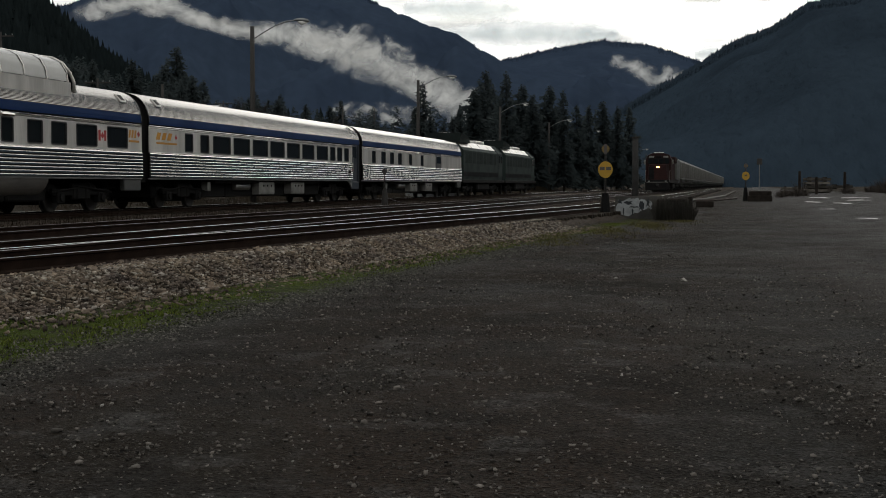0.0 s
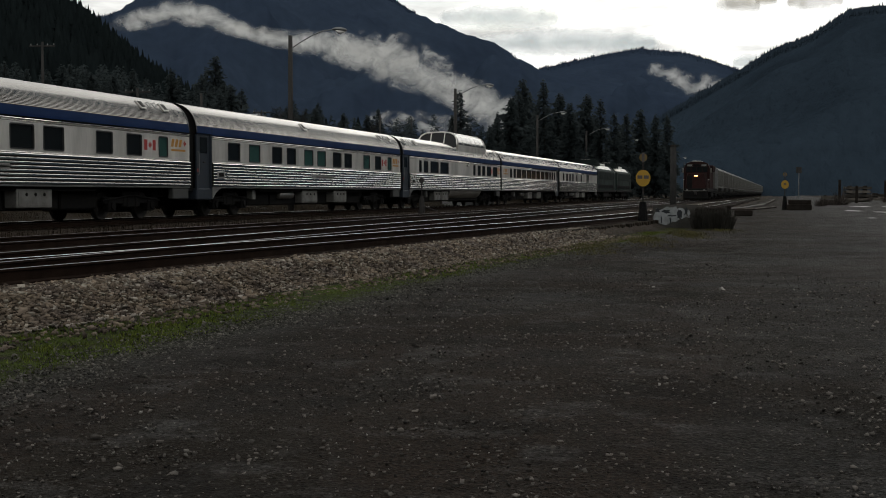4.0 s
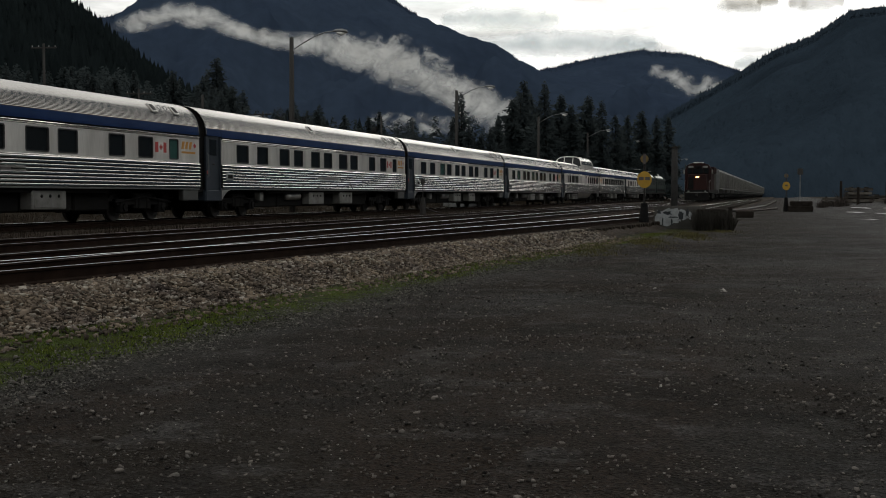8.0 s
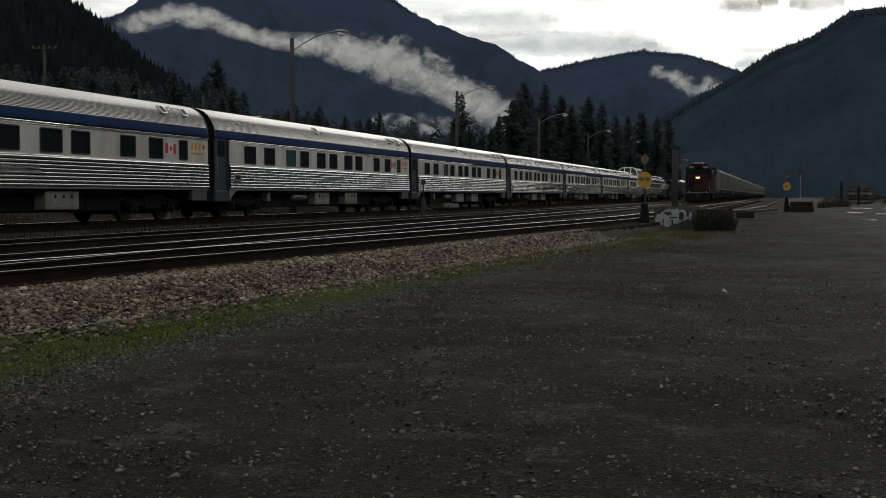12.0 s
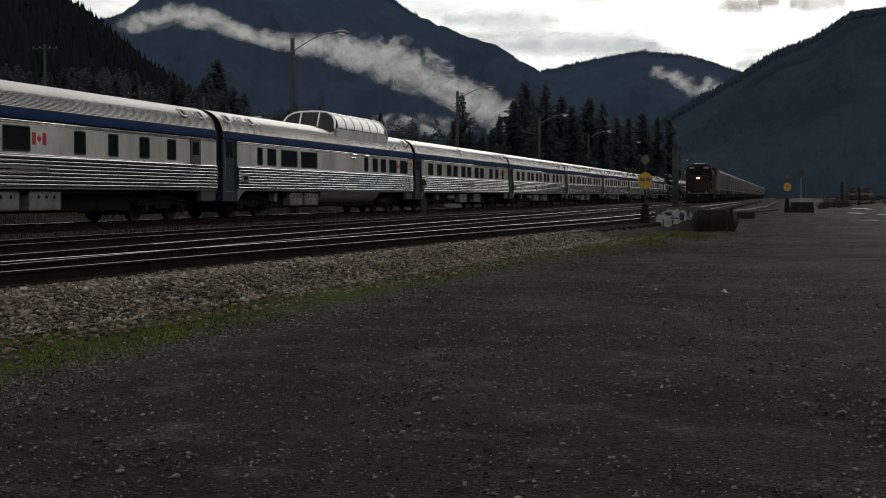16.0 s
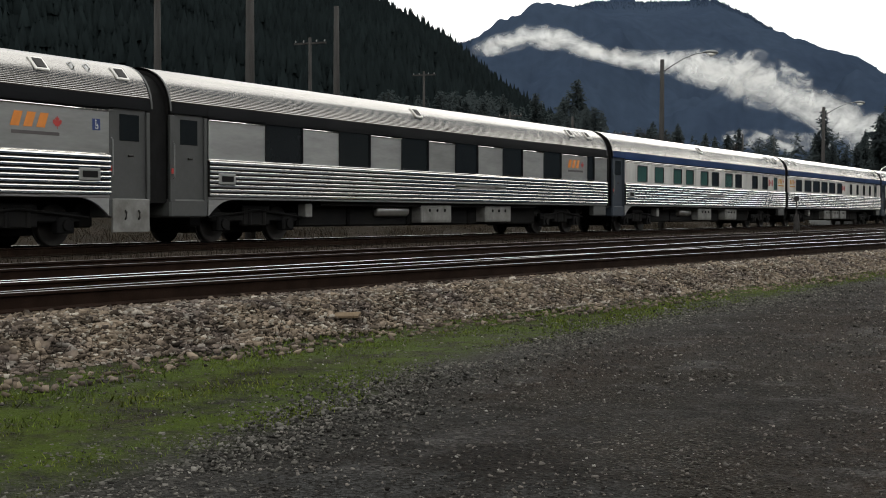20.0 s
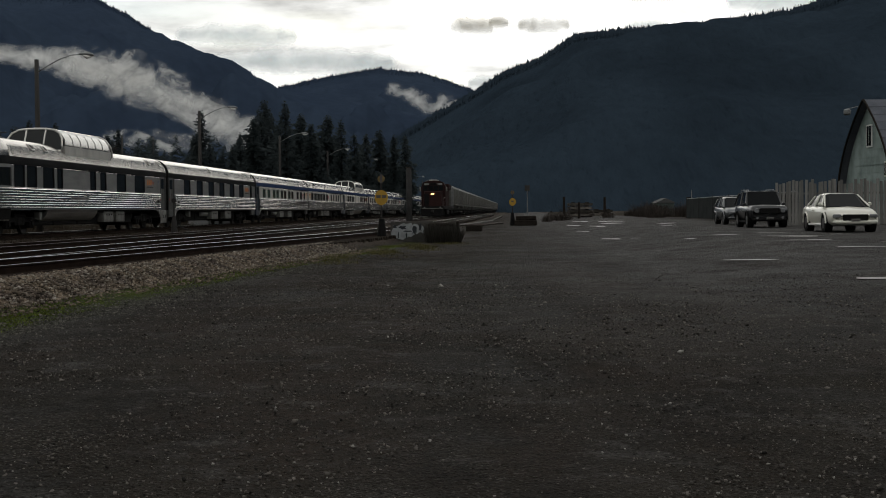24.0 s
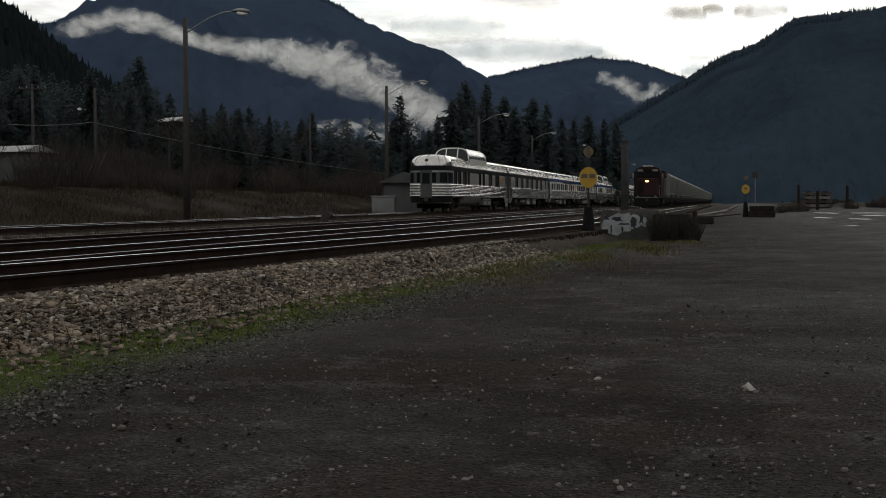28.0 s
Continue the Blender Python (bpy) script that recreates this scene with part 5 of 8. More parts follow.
DINER_W = [(-10.9, -9.6), (-8.98, -7.41), (-6.97, -5.36), (-4.91, -3.4), (-2.92, -1.36), (-0.74, 0.55), (2.85, 3.48), (4.83, 5.43), (6.82, 7.48), (8.76, 9.39)]
DORM_W = [(-10.8, -10.1), (-8.9, -8.0), (-7.0, -6.2), (-5.2, -4.4), (-2.6, -1.9), (0.4, 1.1)]
SUITE_W = [(-9.17, -7.61), (-5.94, -4.4), (-2.73, -1.19), (0.47, 1.96), (3.71, 5.2), (6.88, 8.37), (10.75, 11.4)]
PARK_W = [(-10.5, -9.4), (-9.09, -8.0), (-7.22, -5.91), (-5.49, -4.8), (-0.98, -0.15), (0.55, 1.45), (3.2, 4.74), (6.34, 8.2)]
STEELY = "stainless sleeping car with a blue stripe"
green_some = (0, 1, 0, 0, 1, 1, 0, 0, 1, 0, 1)
green_most = (1, 1, 1, 1, 1, 0, 1, 0, 0, 0, 1)
g_few = (0, 0, 1, 0, 0, 0, 0, 0, 0, 0, 1)
CONSIST = [
    lambda: coach("stainless crew car with small windows and a side door", DORM_W, [("plate", 3.0, 4.0)], side_doors=((4.5, 6.1),), hatches=(), door_rear=False),
    lambda: coach("stainless coach with a blue stripe and wide dark windows", COACH_W, [("logo", -12.2, -10.3), ("plate", 3.5, 4.8)], door_rear=False, door_front=True, hatches=(-11.6, 11.6)),
    lambda: coach("stainless dome car with a blue stripe and a glazed dome", DOME_W, [("flag", 9.6, 10.1), ("logo", 11.65, 12.5), ("plate", 1.6, 3.0)], dome_at=(0.6, 8.0), skirt=(-2.0, 6.6), boxes=((-5.6, -4.2), (-3.9, -2.3)), tanks=(), hatches=(-11.8, -9.6, 11.6)),
    lambda: coach(STEELY + ", some windows tinted green", SLEEPER_W, SLEEPER_D, panes=green_some),
    lambda: coach(STEELY, SLEEPER_W, SLEEPER_D, panes=g_few),
    lambda: coach(STEELY, SLEEPER_W, SLEEPER_D, panes=(0,)),
    lambda: coach(STEELY, SLEEPER_W, SLEEPER_D, panes=g_few),
    lambda: coach(STEELY, SLEEPER_W, SLEEPER_D, panes=g_few),
    lambda: coach(STEELY, SLEEPER_W, SLEEPER_D, panes=(0,)),
    lambda: coach("stainless dome car with a blue stripe and a glazed dome", DOME_W, [("flag", 9.6, 10.1), ("logo", 11.65, 12.5), ("plate", 1.6, 3.0)], dome_at=(0.6, 8.0), skirt=(-2.0, 6.6), boxes=((-5.6, -4.2), (-3.9, -2.3)), tanks=(), hatches=(-11.8, -9.6, 11.6)),
    lambda: coach("stainless dining car with a blue stripe and wide windows", DINER_W, [("flag", 0.66, 1.36), ("logo", -12.3, -11.05), ("plate", -1.0, 1.4)], door_rear=False, side_doors=((10.5, 11.3),), boxes=((-3.6, -2.1), (-1.6, 0.2), (0.7, 2.3)), tanks=(), hatches=(-12.0, -10.4, 10.4, 11.8)),
    lambda: coach(STEELY + ", most windows tinted green", SLEEPER_W, SLEEPER_D, panes=green_most),
    lambda: coach("stainless sleeping car with a black stripe and tall dark windows", SUITE_W, [("biglogo", 8.9, 10.4), ("plate", 0.4, 3.9)], band=BLACK_BAND, big=True, wz=(2.03, 2.97), boxes=((-1.4, 0.44), (2.7, 4.55)), tanks=((-3.55, -1.85),)),
    lambda: coach("stainless dome observation car with a black stripe and rounded end", PARK_W, [("biglogo", 8.6, 10.0), ("access", 10.84, 11.06), ("plate", -3.9, -1.4)], band=BLACK_BAND, big=True, wz=(2.03, 2.95), door_rear=False, door_front=True, dome_at=(-3.9, 2.6), skirt=(-6.6, 0.2), boxes=((1.4, 2.9), (3.4, 4.8)), tanks=(), round_end=True, hatches=(-8.0, -6.4, 9.6, 11.9)),
]
TRAIN = []
for i, build in enumerate(CONSIST):
    c = build()
    TRAIN.append((c, (6 - i) * CAR - 12.95 + 0.0))
TRAIN.append((locomotive("diesel passenger locomotive in dull grey-green with pale roof panels"), 7 * CAR - 12.95 - 12.95 + 8.9))
l2 = locomotive("diesel passenger locomotive in dull grey-green leading the train")
TRAIN.append((l2, TRAIN[-1][1] + 17.5))
SPEED, GAP8 = 13.12, 42.6         # metres a second; where one coupling is at 8 s


def motions():
    for ob, off in TRAIN:
        walk(ob, [(t, pose(TRACK_P, GAP8 + SPEED * (t - 8.0) + off, RAIL_Z)) for t in range(0, 29, 4)])


# ---- lamps and poles beyond the passenger track ----
def street_lamp(label, y, x=-28.0, h=10.6, arm=2.8):
    z0 = float(land(x, y))
    t = thing("street_lamp", label, "street lamp", "yard lamps", pose(x, y, z0))
    h = h - z0
    part("pole", MB().tube([(0, 0, -0.3), (0, 0, h * 0.5), (0.02, 0, h)], [0.19, 0.16, 0.125], 10), POLEWOOD, t, "weathered wooden pole", smooth=True)
    pts = [(0.08, 0, h - 0.75), (0.7, 0, h - 0.38), (1.4, 0, h - 0.02), (2.1, 0, h + 0.22), (arm - 0.1, 0, h + 0.27)]
    part("arm", MB().tube(pts, 0.035, 7), GALV, t, "thin curved steel arm", smooth=True)
    head = MB()
    head.tube([(arm - 0.2, 0, h + 0.27), (arm, 0, h + 0.3), (arm + 0.35, 0, h + 0.28), (arm + 0.62, 0, h + 0.22), (arm + 0.72, 0, h + 0.18)], [0.04, 0.09, 0.12, 0.10, 0.03], 10)
    hd = part("lamp_head", head, GALV, t, "pale cobra-head luminaire", smooth=True)
    part("lens", MB().tube([(arm + 0.05, 0, h + 0.20), (arm + 0.3, 0, h + 0.1), (arm + 0.58, 0, h + 0.14)], [0.07, 0.12, 0.05], 8), WHITE, hd, smooth=True)
    part("bracket", MB().box(-0.03, 0.14, -0.06, 0.06, h - 0.85, h - 0.6, 0.01), GALV, t)
    return t


for k in range(-1, 9):
    street_lamp("tall wooden street lamp with a curved steel arm", 71.3 + k * 39.6)


def utility_pole(x, y, h, label, arms=1, r=0.14):
    z0 = float(land(x, y))
    t = thing("utility_pole", label, "utility pole", "utility poles", pose(x, y, z0, 0, 0, 8))
    part("pole", MB().tube([(0, 0, -0.4), (0, 0, h * 0.5), (0, 0, h)], [r * 1.15, r, r * 0.78], 9), POLEWOOD, t, smooth=True)
    for a in range(arms):
        z = h - 0.35 - 0.7 * a
        arm = part("crossarm", MB().box(-1.1, 1.1, -0.06, 0.06, z - 0.06, z + 0.06, 0.01), POLEWOOD, t)
        for q in (-1.0, -0.45, 0.45, 1.0):
            part("insulator", MB().cyl("z", (q, 0, z + 0.13), 0.045, 0.14, 8, 0.015), GALV, arm)
    return t


def ray_place(az, lateral):
    return (-lateral, lateral / math.tan(radians(az)))


for az, lat, h, arms, r in ((45.3, 34, 8.3, 1, 0.15), (37.5, 47, 9.6, 1, 0.12), (36.5, 40, 10.2, 0, 0.18), (31.9, 60, 11.0, 1, 0.13), (25.3, 40, 6.3, 0, 0.11), (22.7, 62, 8.5, 1, 0.13), (17.5, 44, 8.0, 0, 0.12), (16.1, 50, 9.5, 0, 0.12), (28.0, 52, 7.5, 1, 0.12)):
    x, y = ray_place(az, lat)
    utility_pole(x, y, h, "weathered utility pole among the brush", arms, r)


def wire_run(pts, sag, label):
    mb = MB()
    line = []
    for a, b in zip(pts[:-1], pts[1:]):
        a, b = Vector(a), Vector(b)
        for i in range(12):
            u = i / 12
            line.append(a.lerp(b, u) - Vector((0, 0, sag * 4 * u * (1 - u))))
    line.append(Vector(pts[-1]))
    mb.tube(line, 0.016, 5)
    t = part("overhead_wire", mb, WIRE)
    return tagged(t, label, "wire")


wire_run([(-40, 74.5, 5.6), (-40, 84.2, 6.3), (-40, 115.5, 5.2), (-40, 164, 4.5), (-36, 230, 3.6)], 0.12, "thin overhead wire between weathered poles")


# ---- conifers and brush beyond the tracks ----
def conifer_mesh(seed, h, spread, boughs=150):
    """A ragged conifer: boughs of uneven reach, each hung with small tilted clumps of needles."""
    r = random.Random(seed)
    v, f = [], []
    lean = (r.uniform(-0.025, 0.025), r.uniform(-0.025, 0.025))
    waves = [(r.uniform(2.0, 9.0), r.uniform(0, 6.28), r.uniform(0.08, 0.22)) for _ in range(4)]
    for i in range(boughs):
        u = ((i + r.random()) / boughs) ** 0.9
        z = h * (0.06 + 0.93 * u)
        a = i * 2.4 + r.uniform(-0.7, 0.7)
        shape = (1 - u) ** 0.62 * (1 + sum(k * math.sin(q * u * 3 + p + a) for q, p, k in waves))
        reach = spread * max(0.05, shape) * r.uniform(0.55, 1.12) + 0.10
        ca, sa, droop = math.cos(a), math.sin(a), r.uniform(-0.12, 0.42)
        for j in range(max(3, int(4 + 9 * reach / spread))):
            q = r.uniform(0.12, 1.0)
            size = (0.20 + 0.34 * reach * (1.1 - q)) * r.uniform(0.6, 1.25)
            c = Vector((lean[0] * z + ca * reach * q + r.uniform(-1, 1) * size * 0.5, lean[1] * z + sa * reach * q + r.uniform(-1, 1) * size * 0.5, z - droop * reach * q * q + r.uniform(-0.25, 0.25)))
            d = Vector((ca + r.uniform(-.7, .7), sa + r.uniform(-.7, .7), r.uniform(-0.9, 0.35))).normalized()
            e = d.cross(Vector((r.uniform(-1, 1), r.uniform(-1, 1), r.uniform(-1, 1)))).normalized()
            k = len(v)
            v += [tuple(c - d * size * 0.5), tuple(c + e * size * 0.32), tuple(c + d * size), tuple(c - e * size * 0.32)]
            f.append((k, k + 1, k + 2, k + 3))
    crown = MB().add(v, f).mesh("crown", FIR)
    trunk = MB().tube([(0, 0, -0.5), (lean[0] * h * 0.5, lean[1] * h * 0.5, h * 0.5), (lean[0] * h, lean[1] * h, h * 0.98)], [h * 0.014, h * 0.010, 0.02], 7).mesh("trunk", BARK)
    return crown, trunk


CONIFERS = [conifer_mesh(s, 12.0, sp, n) for s, sp, n in ((1, 2.6, 190), (2, 3.3, 230), (3, 2.3, 170), (4, 3.7, 250), (5, 2.9, 200))]


def conifer(x, y, h, variant, turn, label):
    t = thing("conifer_tree", label, "tree", "valley conifers", pose(x, y, float(land(x, y)), 0, 0, turn))
    s = h / 12.0
    c, tr = CONIFERS[variant]
    for nm, me in (("trunk", tr), ("crown", c)):
        o = part(nm, me, None, t)
        o.scale = (s, s, s)
    return t


rt = random.Random(77)
for az, d, h in ((13.95, 215, 15.8), (12.45, 235, 11.5), (13.0, 240, 10.4), (12.0, 230, 9.5), (11.2, 190, 16.0), (10.9, 200, 14.5), (10.2, 185, 16.2), (9.6, 205, 15.5), (9.0, 190, 14.0), (8.4, 210, 16.5), (7.7, 200, 15.5), (7.2, 215, 14.2), (6.6, 230, 15.0), (6.0, 240, 16.5), (5.4, 235, 15.2), (4.9, 250, 15.8), (15.2, 250, 8.5), (16.1, 250, 8.0)):
    x, y = -math.sin(radians(az)) * d, math.cos(radians(az)) * d
    conifer(x, y, h, rt.randrange(5), rt.uniform(0, 360), "dark conifer standing beyond the railway")
for i in range(110):
    az = rt.uniform(4.2, 14) if i % 6 == 0 else rt.uniform(4.2, 12.3)
    d = rt.uniform(150, 300) if az < 12 else rt.uniform(130, 260)
    x, y = -math.sin(radians(az)) * d, math.cos(radians(az)) * d
    if x > -33:
        continue
    conifer(x, y, rt.uniform(7, 11.5) if az > 12 else rt.uniform(9.5, 16.0), rt.randrange(5), rt.uniform(0, 360), "dark conifer in the wood behind the railway")

# the wood beyond the bank: a dense dark belt, a few tall trees standing over it
for az, d, top in ((24.6, 190, 6.0), (25.3, 200, 5.2), (23.6, 205, 4.6), (26.5, 180, 5.4), (17.6, 185, 3.75), (18.0, 190, 3.5), (14.3, 215, 3.5), (20.3, 190, 4.0), (21.4, 185, 4.1)):
    x, y = -math.sin(radians(az)) * d, math.cos(radians(az)) * d
    conifer(x, y, 1.3 + d * math.tan(radians(top)) - float(land(x, y)), rt.randrange(5), rt.uniform(0, 360), "tall dark conifer above the wood")
deep_wood = []
for i in range(470):
    az = rt.uniform(12.4, 38) if i % 3 else rt.uniform(20, 31)
    d = rt.uniform(122, 205)
    x, y = -math.sin(radians(az)) * d, math.cos(radians(az)) * d
    if x > -44:
        continue
    top = rt.uniform(2.0, 3.6) if az < 20 else rt.uniform(2.6, 3.9) if az < 24 else rt.uniform(3.2, 4.9) if az < 27 else rt.uniform(3.6, 5.6)
    if d < 192 and (22.3 < az < 24.0 or 25.8 < az < 27.6):
        top = rt.uniform(2.2, 3.0)
    h = max(3.0, 1.3 + d * math.tan(radians(top)) - float(land(x, y)))
    if d < 152:
        conifer(x, y, h, rt.randrange(5), rt.uniform(0, 360), "dark conifer in the dense wood beyond the bank")
    else:
        deep_wood.append((x, y, h, rt.randrange(3), rt.uniform(0, 6.28)))
wv, wf, wk = [], [], 0
SLIM = []
for sd in (61, 62, 63):
    me = conifer_mesh(sd, 12.0, 3.1, 75)[0]
    co = np.empty(len(me.vertices) * 3)
    me.vertices.foreach_get("co", co)
    SLIM.append(co.reshape(-1, 3))
for x, y, h, kind, turn in deep_wood:
    q = SLIM[kind] * (h / 12.0) * np.array((1.15, 1.15, 1.0))
    ca, sa = math.cos(turn), math.sin(turn)
    wv.append(np.stack([x + q[:, 0] * ca - q[:, 1] * sa, y + q[:, 0] * sa + q[:, 1] * ca, float(land(x, y)) + q[:, 2]], -1))
    wf.append(np.arange(len(q)).reshape(-1, 4) + wk)
    wk += len(q)
tagged(new("deep_wood", raw_mesh("deep_wood", np.concatenate(wv), np.concatenate(wf), FIR)), "dark conifer wood deep behind the bank", "forest", kind="stuff")


def thicket_mesh(seed, w, h, n, mat, twig=0.03):
    """A leafless shrub: many thin forking stems."""
    r = random.Random(seed)
    v, f = [], []
    for i in range(n):
        a, q = r.uniform(0, 6.283), r.random() ** 0.6
        x, y = math.cos(a) * q * w * 0.45, math.sin(a) * q * w * 0.45
        hh = h * r.uniform(0.45, 1.0) * (1 - 0.35 * q)
        dx, dy = r.uniform(-0.35, 0.35) * hh + x * 0.3, r.uniform(-0.35, 0.35) * hh + y * 0.3
        t = twig * r.uniform(0.6, 1.4)
        b = r.uniform(0, 3.14)
        bx, by = math.cos(b) * t, math.sin(b) * t
        k = len(v)
        v += [(x - bx, y - by, 0), (x + bx, y + by, 0), (x + dx * 0.5 + bx * .8, y + dy * 0.5 + by * .8, hh * 0.55), (x + dx * 0.5 - bx * .8, y + dy * 0.5 - by * .8, hh * 0.55), (x + dx, y + dy, hh)]
        f += [(k, k + 1, k + 2, k + 3), (k + 3, k + 2, k + 4)]
        for s in range(2):
            k2 = len(v)
            u = r.uniform(0.3, 0.8)
            px, py, pz = x + dx * u, y + dy * u, hh * u
            ex, ey, ez = px + r.uniform(-.5, .5) * hh * 0.6, py + r.uniform(-.5, .5) * hh * 0.6, pz + r.uniform(0.1, 0.35) * hh
            v += [(px - bx * .6, py - by * .6, pz), (px + bx * .6, py + by * .6, pz), (ex, ey, ez)]
            f += [(k2, k2 + 1, k2 + 2)]
    return MB().add(v, f).mesh("shrub", mat)


SHRUBS = [thicket_mesh(s, w, h, n, BRUSHM, 0.028) for s, w, h, n in ((1, 4, 3.2, 240), (2, 5, 4.2, 300), (3, 3, 2.4, 180), (4, 6, 5.4, 360))]
rs = random.Random(9)
for i in range(130):
    az = rs.uniform(5, 56)
    lat = rs.uniform(34, 60) if az > 14 else rs.uniform(33, 44)
    x, y = ray_place(az, lat)
    if y > 260 or (25.5 < az < 31 and lat > 40):
        continue
    o = new("bare_shrub", SHRUBS[rs.randrange(4)])
    o.matrix_basis = pose(x, y, float(land(x, y)) - 0.05, 0, 0, rs.uniform(0, 360))
    s = rs.uniform(0.4, 0.85)
    o.scale = (s, s, s * rs.uniform(0.8, 1.1))
    tagged(o, "leafless brown shrub on the rough bank", "shrub", "bank shrubs")


# a tangle of tall leafless thicket under the wood
for i in range(150):
    az = rs.uniform(12.5, 40)
    x, y = ray_place(az, rs.uniform(42, 64))
    if y > 230 or 25.5 < az < 31:
        continue
    o = new("bare_shrub", SHRUBS[rs.choice((1, 3, 3))])
    o.matrix_basis = pose(x, y, float(land(x, y)) - 0.05, 0, 0, rs.uniform(0, 360))
    q = rs.uniform(0.5, 0.9)
    o.scale = (q, q, q * rs.uniform(0.75, 1.1))
    tagged(o, "tall leafless grey-brown thicket under the wood", "shrub", "wood thicket")


def bare_tree_mesh(seed, h):
    """A leafless deciduous tree: trunk, limbs and a haze of fine twigs."""
    r = random.Random(seed)
    wood, v, f = MB(), [], []
    top = Vector((r.uniform(-.5, .5), r.uniform(-.5, .5), h))
    wood.tube([(0, 0, -0.3), top * 0.45, top * 0.8, top], [0.15, 0.11, 0.06, 0.02], 6)
    tips = []
    for i in range(16):
        u = r.uniform(0.25, 0.9)
        a = r.uniform(0, 6.283)
        reach = h * r.uniform(0.14, 0.26) * (1.15 - u * 0.6)
        p = top * u
        e = p + Vector((math.cos(a) * reach, math.sin(a) * reach, reach * r.uniform(0.5, 1.3)))
        wood.tube([p, p.lerp(e, 0.5) + Vector((0, 0, reach * 0.06)), e], [0.05, 0.035, 0.015], 5)
        tips += [(p.lerp(e, 0.4), reach), (p.lerp(e, 0.75), reach), (e, reach)]
    for p, reach in tips + [(top, h * 0.15), (top * 0.9, h * 0.15)]:
        for k in range(22):
            a, t = r.uniform(0, 6.283), 0.012 * r.uniform(0.7, 1.5)
            ln = reach * r.uniform(0.25, 0.75)
            e = p + Vector((math.cos(a) * ln, math.sin(a) * ln, ln * r.uniform(-0.1, 1.1)))
            b = r.uniform(0, 3.14)
            n = len(v)
            v += [(p.x - t * math.cos(b), p.y - t * math.sin(b), p.z), (p.x + t * math.cos(b), p.y + t * math.sin(b), p.z), tuple(e)]
            f.append((n, n + 1, n + 2))
    return wood.mesh("trunk", TWIGM), MB().add(v, f).mesh("crown", TWIGM)


BARE = [bare_tree_mesh(s, h) for s, h in ((1, 8.5), (2, 9.5), (3, 7.5), (4, 10.5))]
rd = random.Random(12)
for i in range(60):
    az = rd.uniform(15, 34)
    lat = rd.uniform(44, 56)
    x, y = ray_place(az, lat)
    if y > 240 or (25.5 < az < 31 and lat < 55):
        continue
    t = thing("bare_tree", "leafless grey-brown tree in the wood beyond the tracks", "tree", "bare trees", pose(x, y, float(land(x, y)), 0, 0, rd.uniform(0, 360)))
    s = rd.uniform(0.45, 0.8)
    for nm, me in zip(("trunk", "crown"), BARE[rd.randrange(4)]):
        o = part(nm, me, None, t)
        o.scale = (s, s, s)


# ---- buildings, shed and clutter left of the tracks ----
SIDING_PALE = material("pale_siding", (0.1617, 0.1656, 0.1617), 0.7, 0, 0.12, 0.8, 20)
SIDING_BLUE = material("blue_tarp", (0.05, 0.11, 0.22), 0.6, 0, 0.2, 1.5, 20)
ROOF_PALE = material("pale_roof", (0.231, 0.2352, 0.2352), 0.5, 0.3, 0.12, 1.0, 20)
ROOF_DARK = material("dark_roof", (0.07, 0.07, 0.07), 0.8, 0, 0.2, 1.0, 20)
SHEDGREY = material("grey_shed", (0.0847, 0.08663, 0.08663), 0.8, 0, 0.15, 0.8, 12)
GREEN_SIDING = material("green_siding", (0.06, 0.084, 0.07875), 0.7, 0, 0.15, 0.8, 20, tint=(0.045, 0.063, 0.05985))


def house(label, x, y, z, w, l, h, roof_h, turn, wall_mat, roof_mat, windows=2):
    t = thing("house", label, "house", "houses on the slope", pose(x, y, z, 0, 0, turn))
    part("wall", MB().box(-w / 2, w / 2, -l / 2, l / 2, -1.5, h, 0.03), wall_mat, t)
    e = 0.4
    rf = MB().add([(-w / 2 - e, -l / 2 - e, h - 0.05), (w / 2 + e, -l / 2 - e, h - 0.05), (w / 2 + e, l / 2 + e, h - 0.05), (-w / 2 - e, l / 2 + e, h - 0.05), (0, -l / 2 - e, h + roof_h), (0, l / 2 + e, h + roof_h)], [(0, 4, 5, 3), (1, 2, 5, 4), (0, 1, 4), (3, 5, 2), (0, 3, 2, 1)])
    part("roof", rf, roof_mat, t)
    for i in range(windows):
        q = -l / 2 + l * (i + 0.6) / (windows + 0.2)
        wd = part("window", MB().box(w / 2, w / 2 + 0.06, q - 0.6, q + 0.6, h * 0.4, h * 0.82, 0.02), WHITE, t)
        part("pane", MB().box(w / 2 + 0.05, w / 2 + 0.075, q - 0.5, q + 0.5, h * 0.4 + 0.1, h * 0.82 - 0.1), PANE, wd)
    return t


def at(az, d):
    return -math.sin(radians(az)) * d, math.cos(radians(az)) * d


for az, d, zz, w, l, h, rh, tn, wm, rm, lb in ((23.2, 178, 10.2, 3, 3.6, 1.4, 0.6, 62, BARK, ROOF_PALE, "small dark house with a light roof above the trees"), (26.8, 190, 12.4, 3, 3, 1.3, 0.6, 55, BARK, ROOF_PALE, "small dark house with a light roof on the wooded slope"), (28.6, 112, 3.6, 3, 4.2, 1.5, 0.5, 70, SHEDGREY, ROOF_PALE, "low grey outbuilding behind the bank"), (13.35, 114, 1.6, 3.4, 5, 2.5, 0.8, 10, SHEDGREY, ROOF_DARK, "grey flat-topped shed beside the railway")):
    x, y = at(az, d)
    house(lb, x, y, zz if zz > 2 else float(land(x, y)), w, l, h, rh, tn, wm, rm)
x, y = at(27.2, 100)
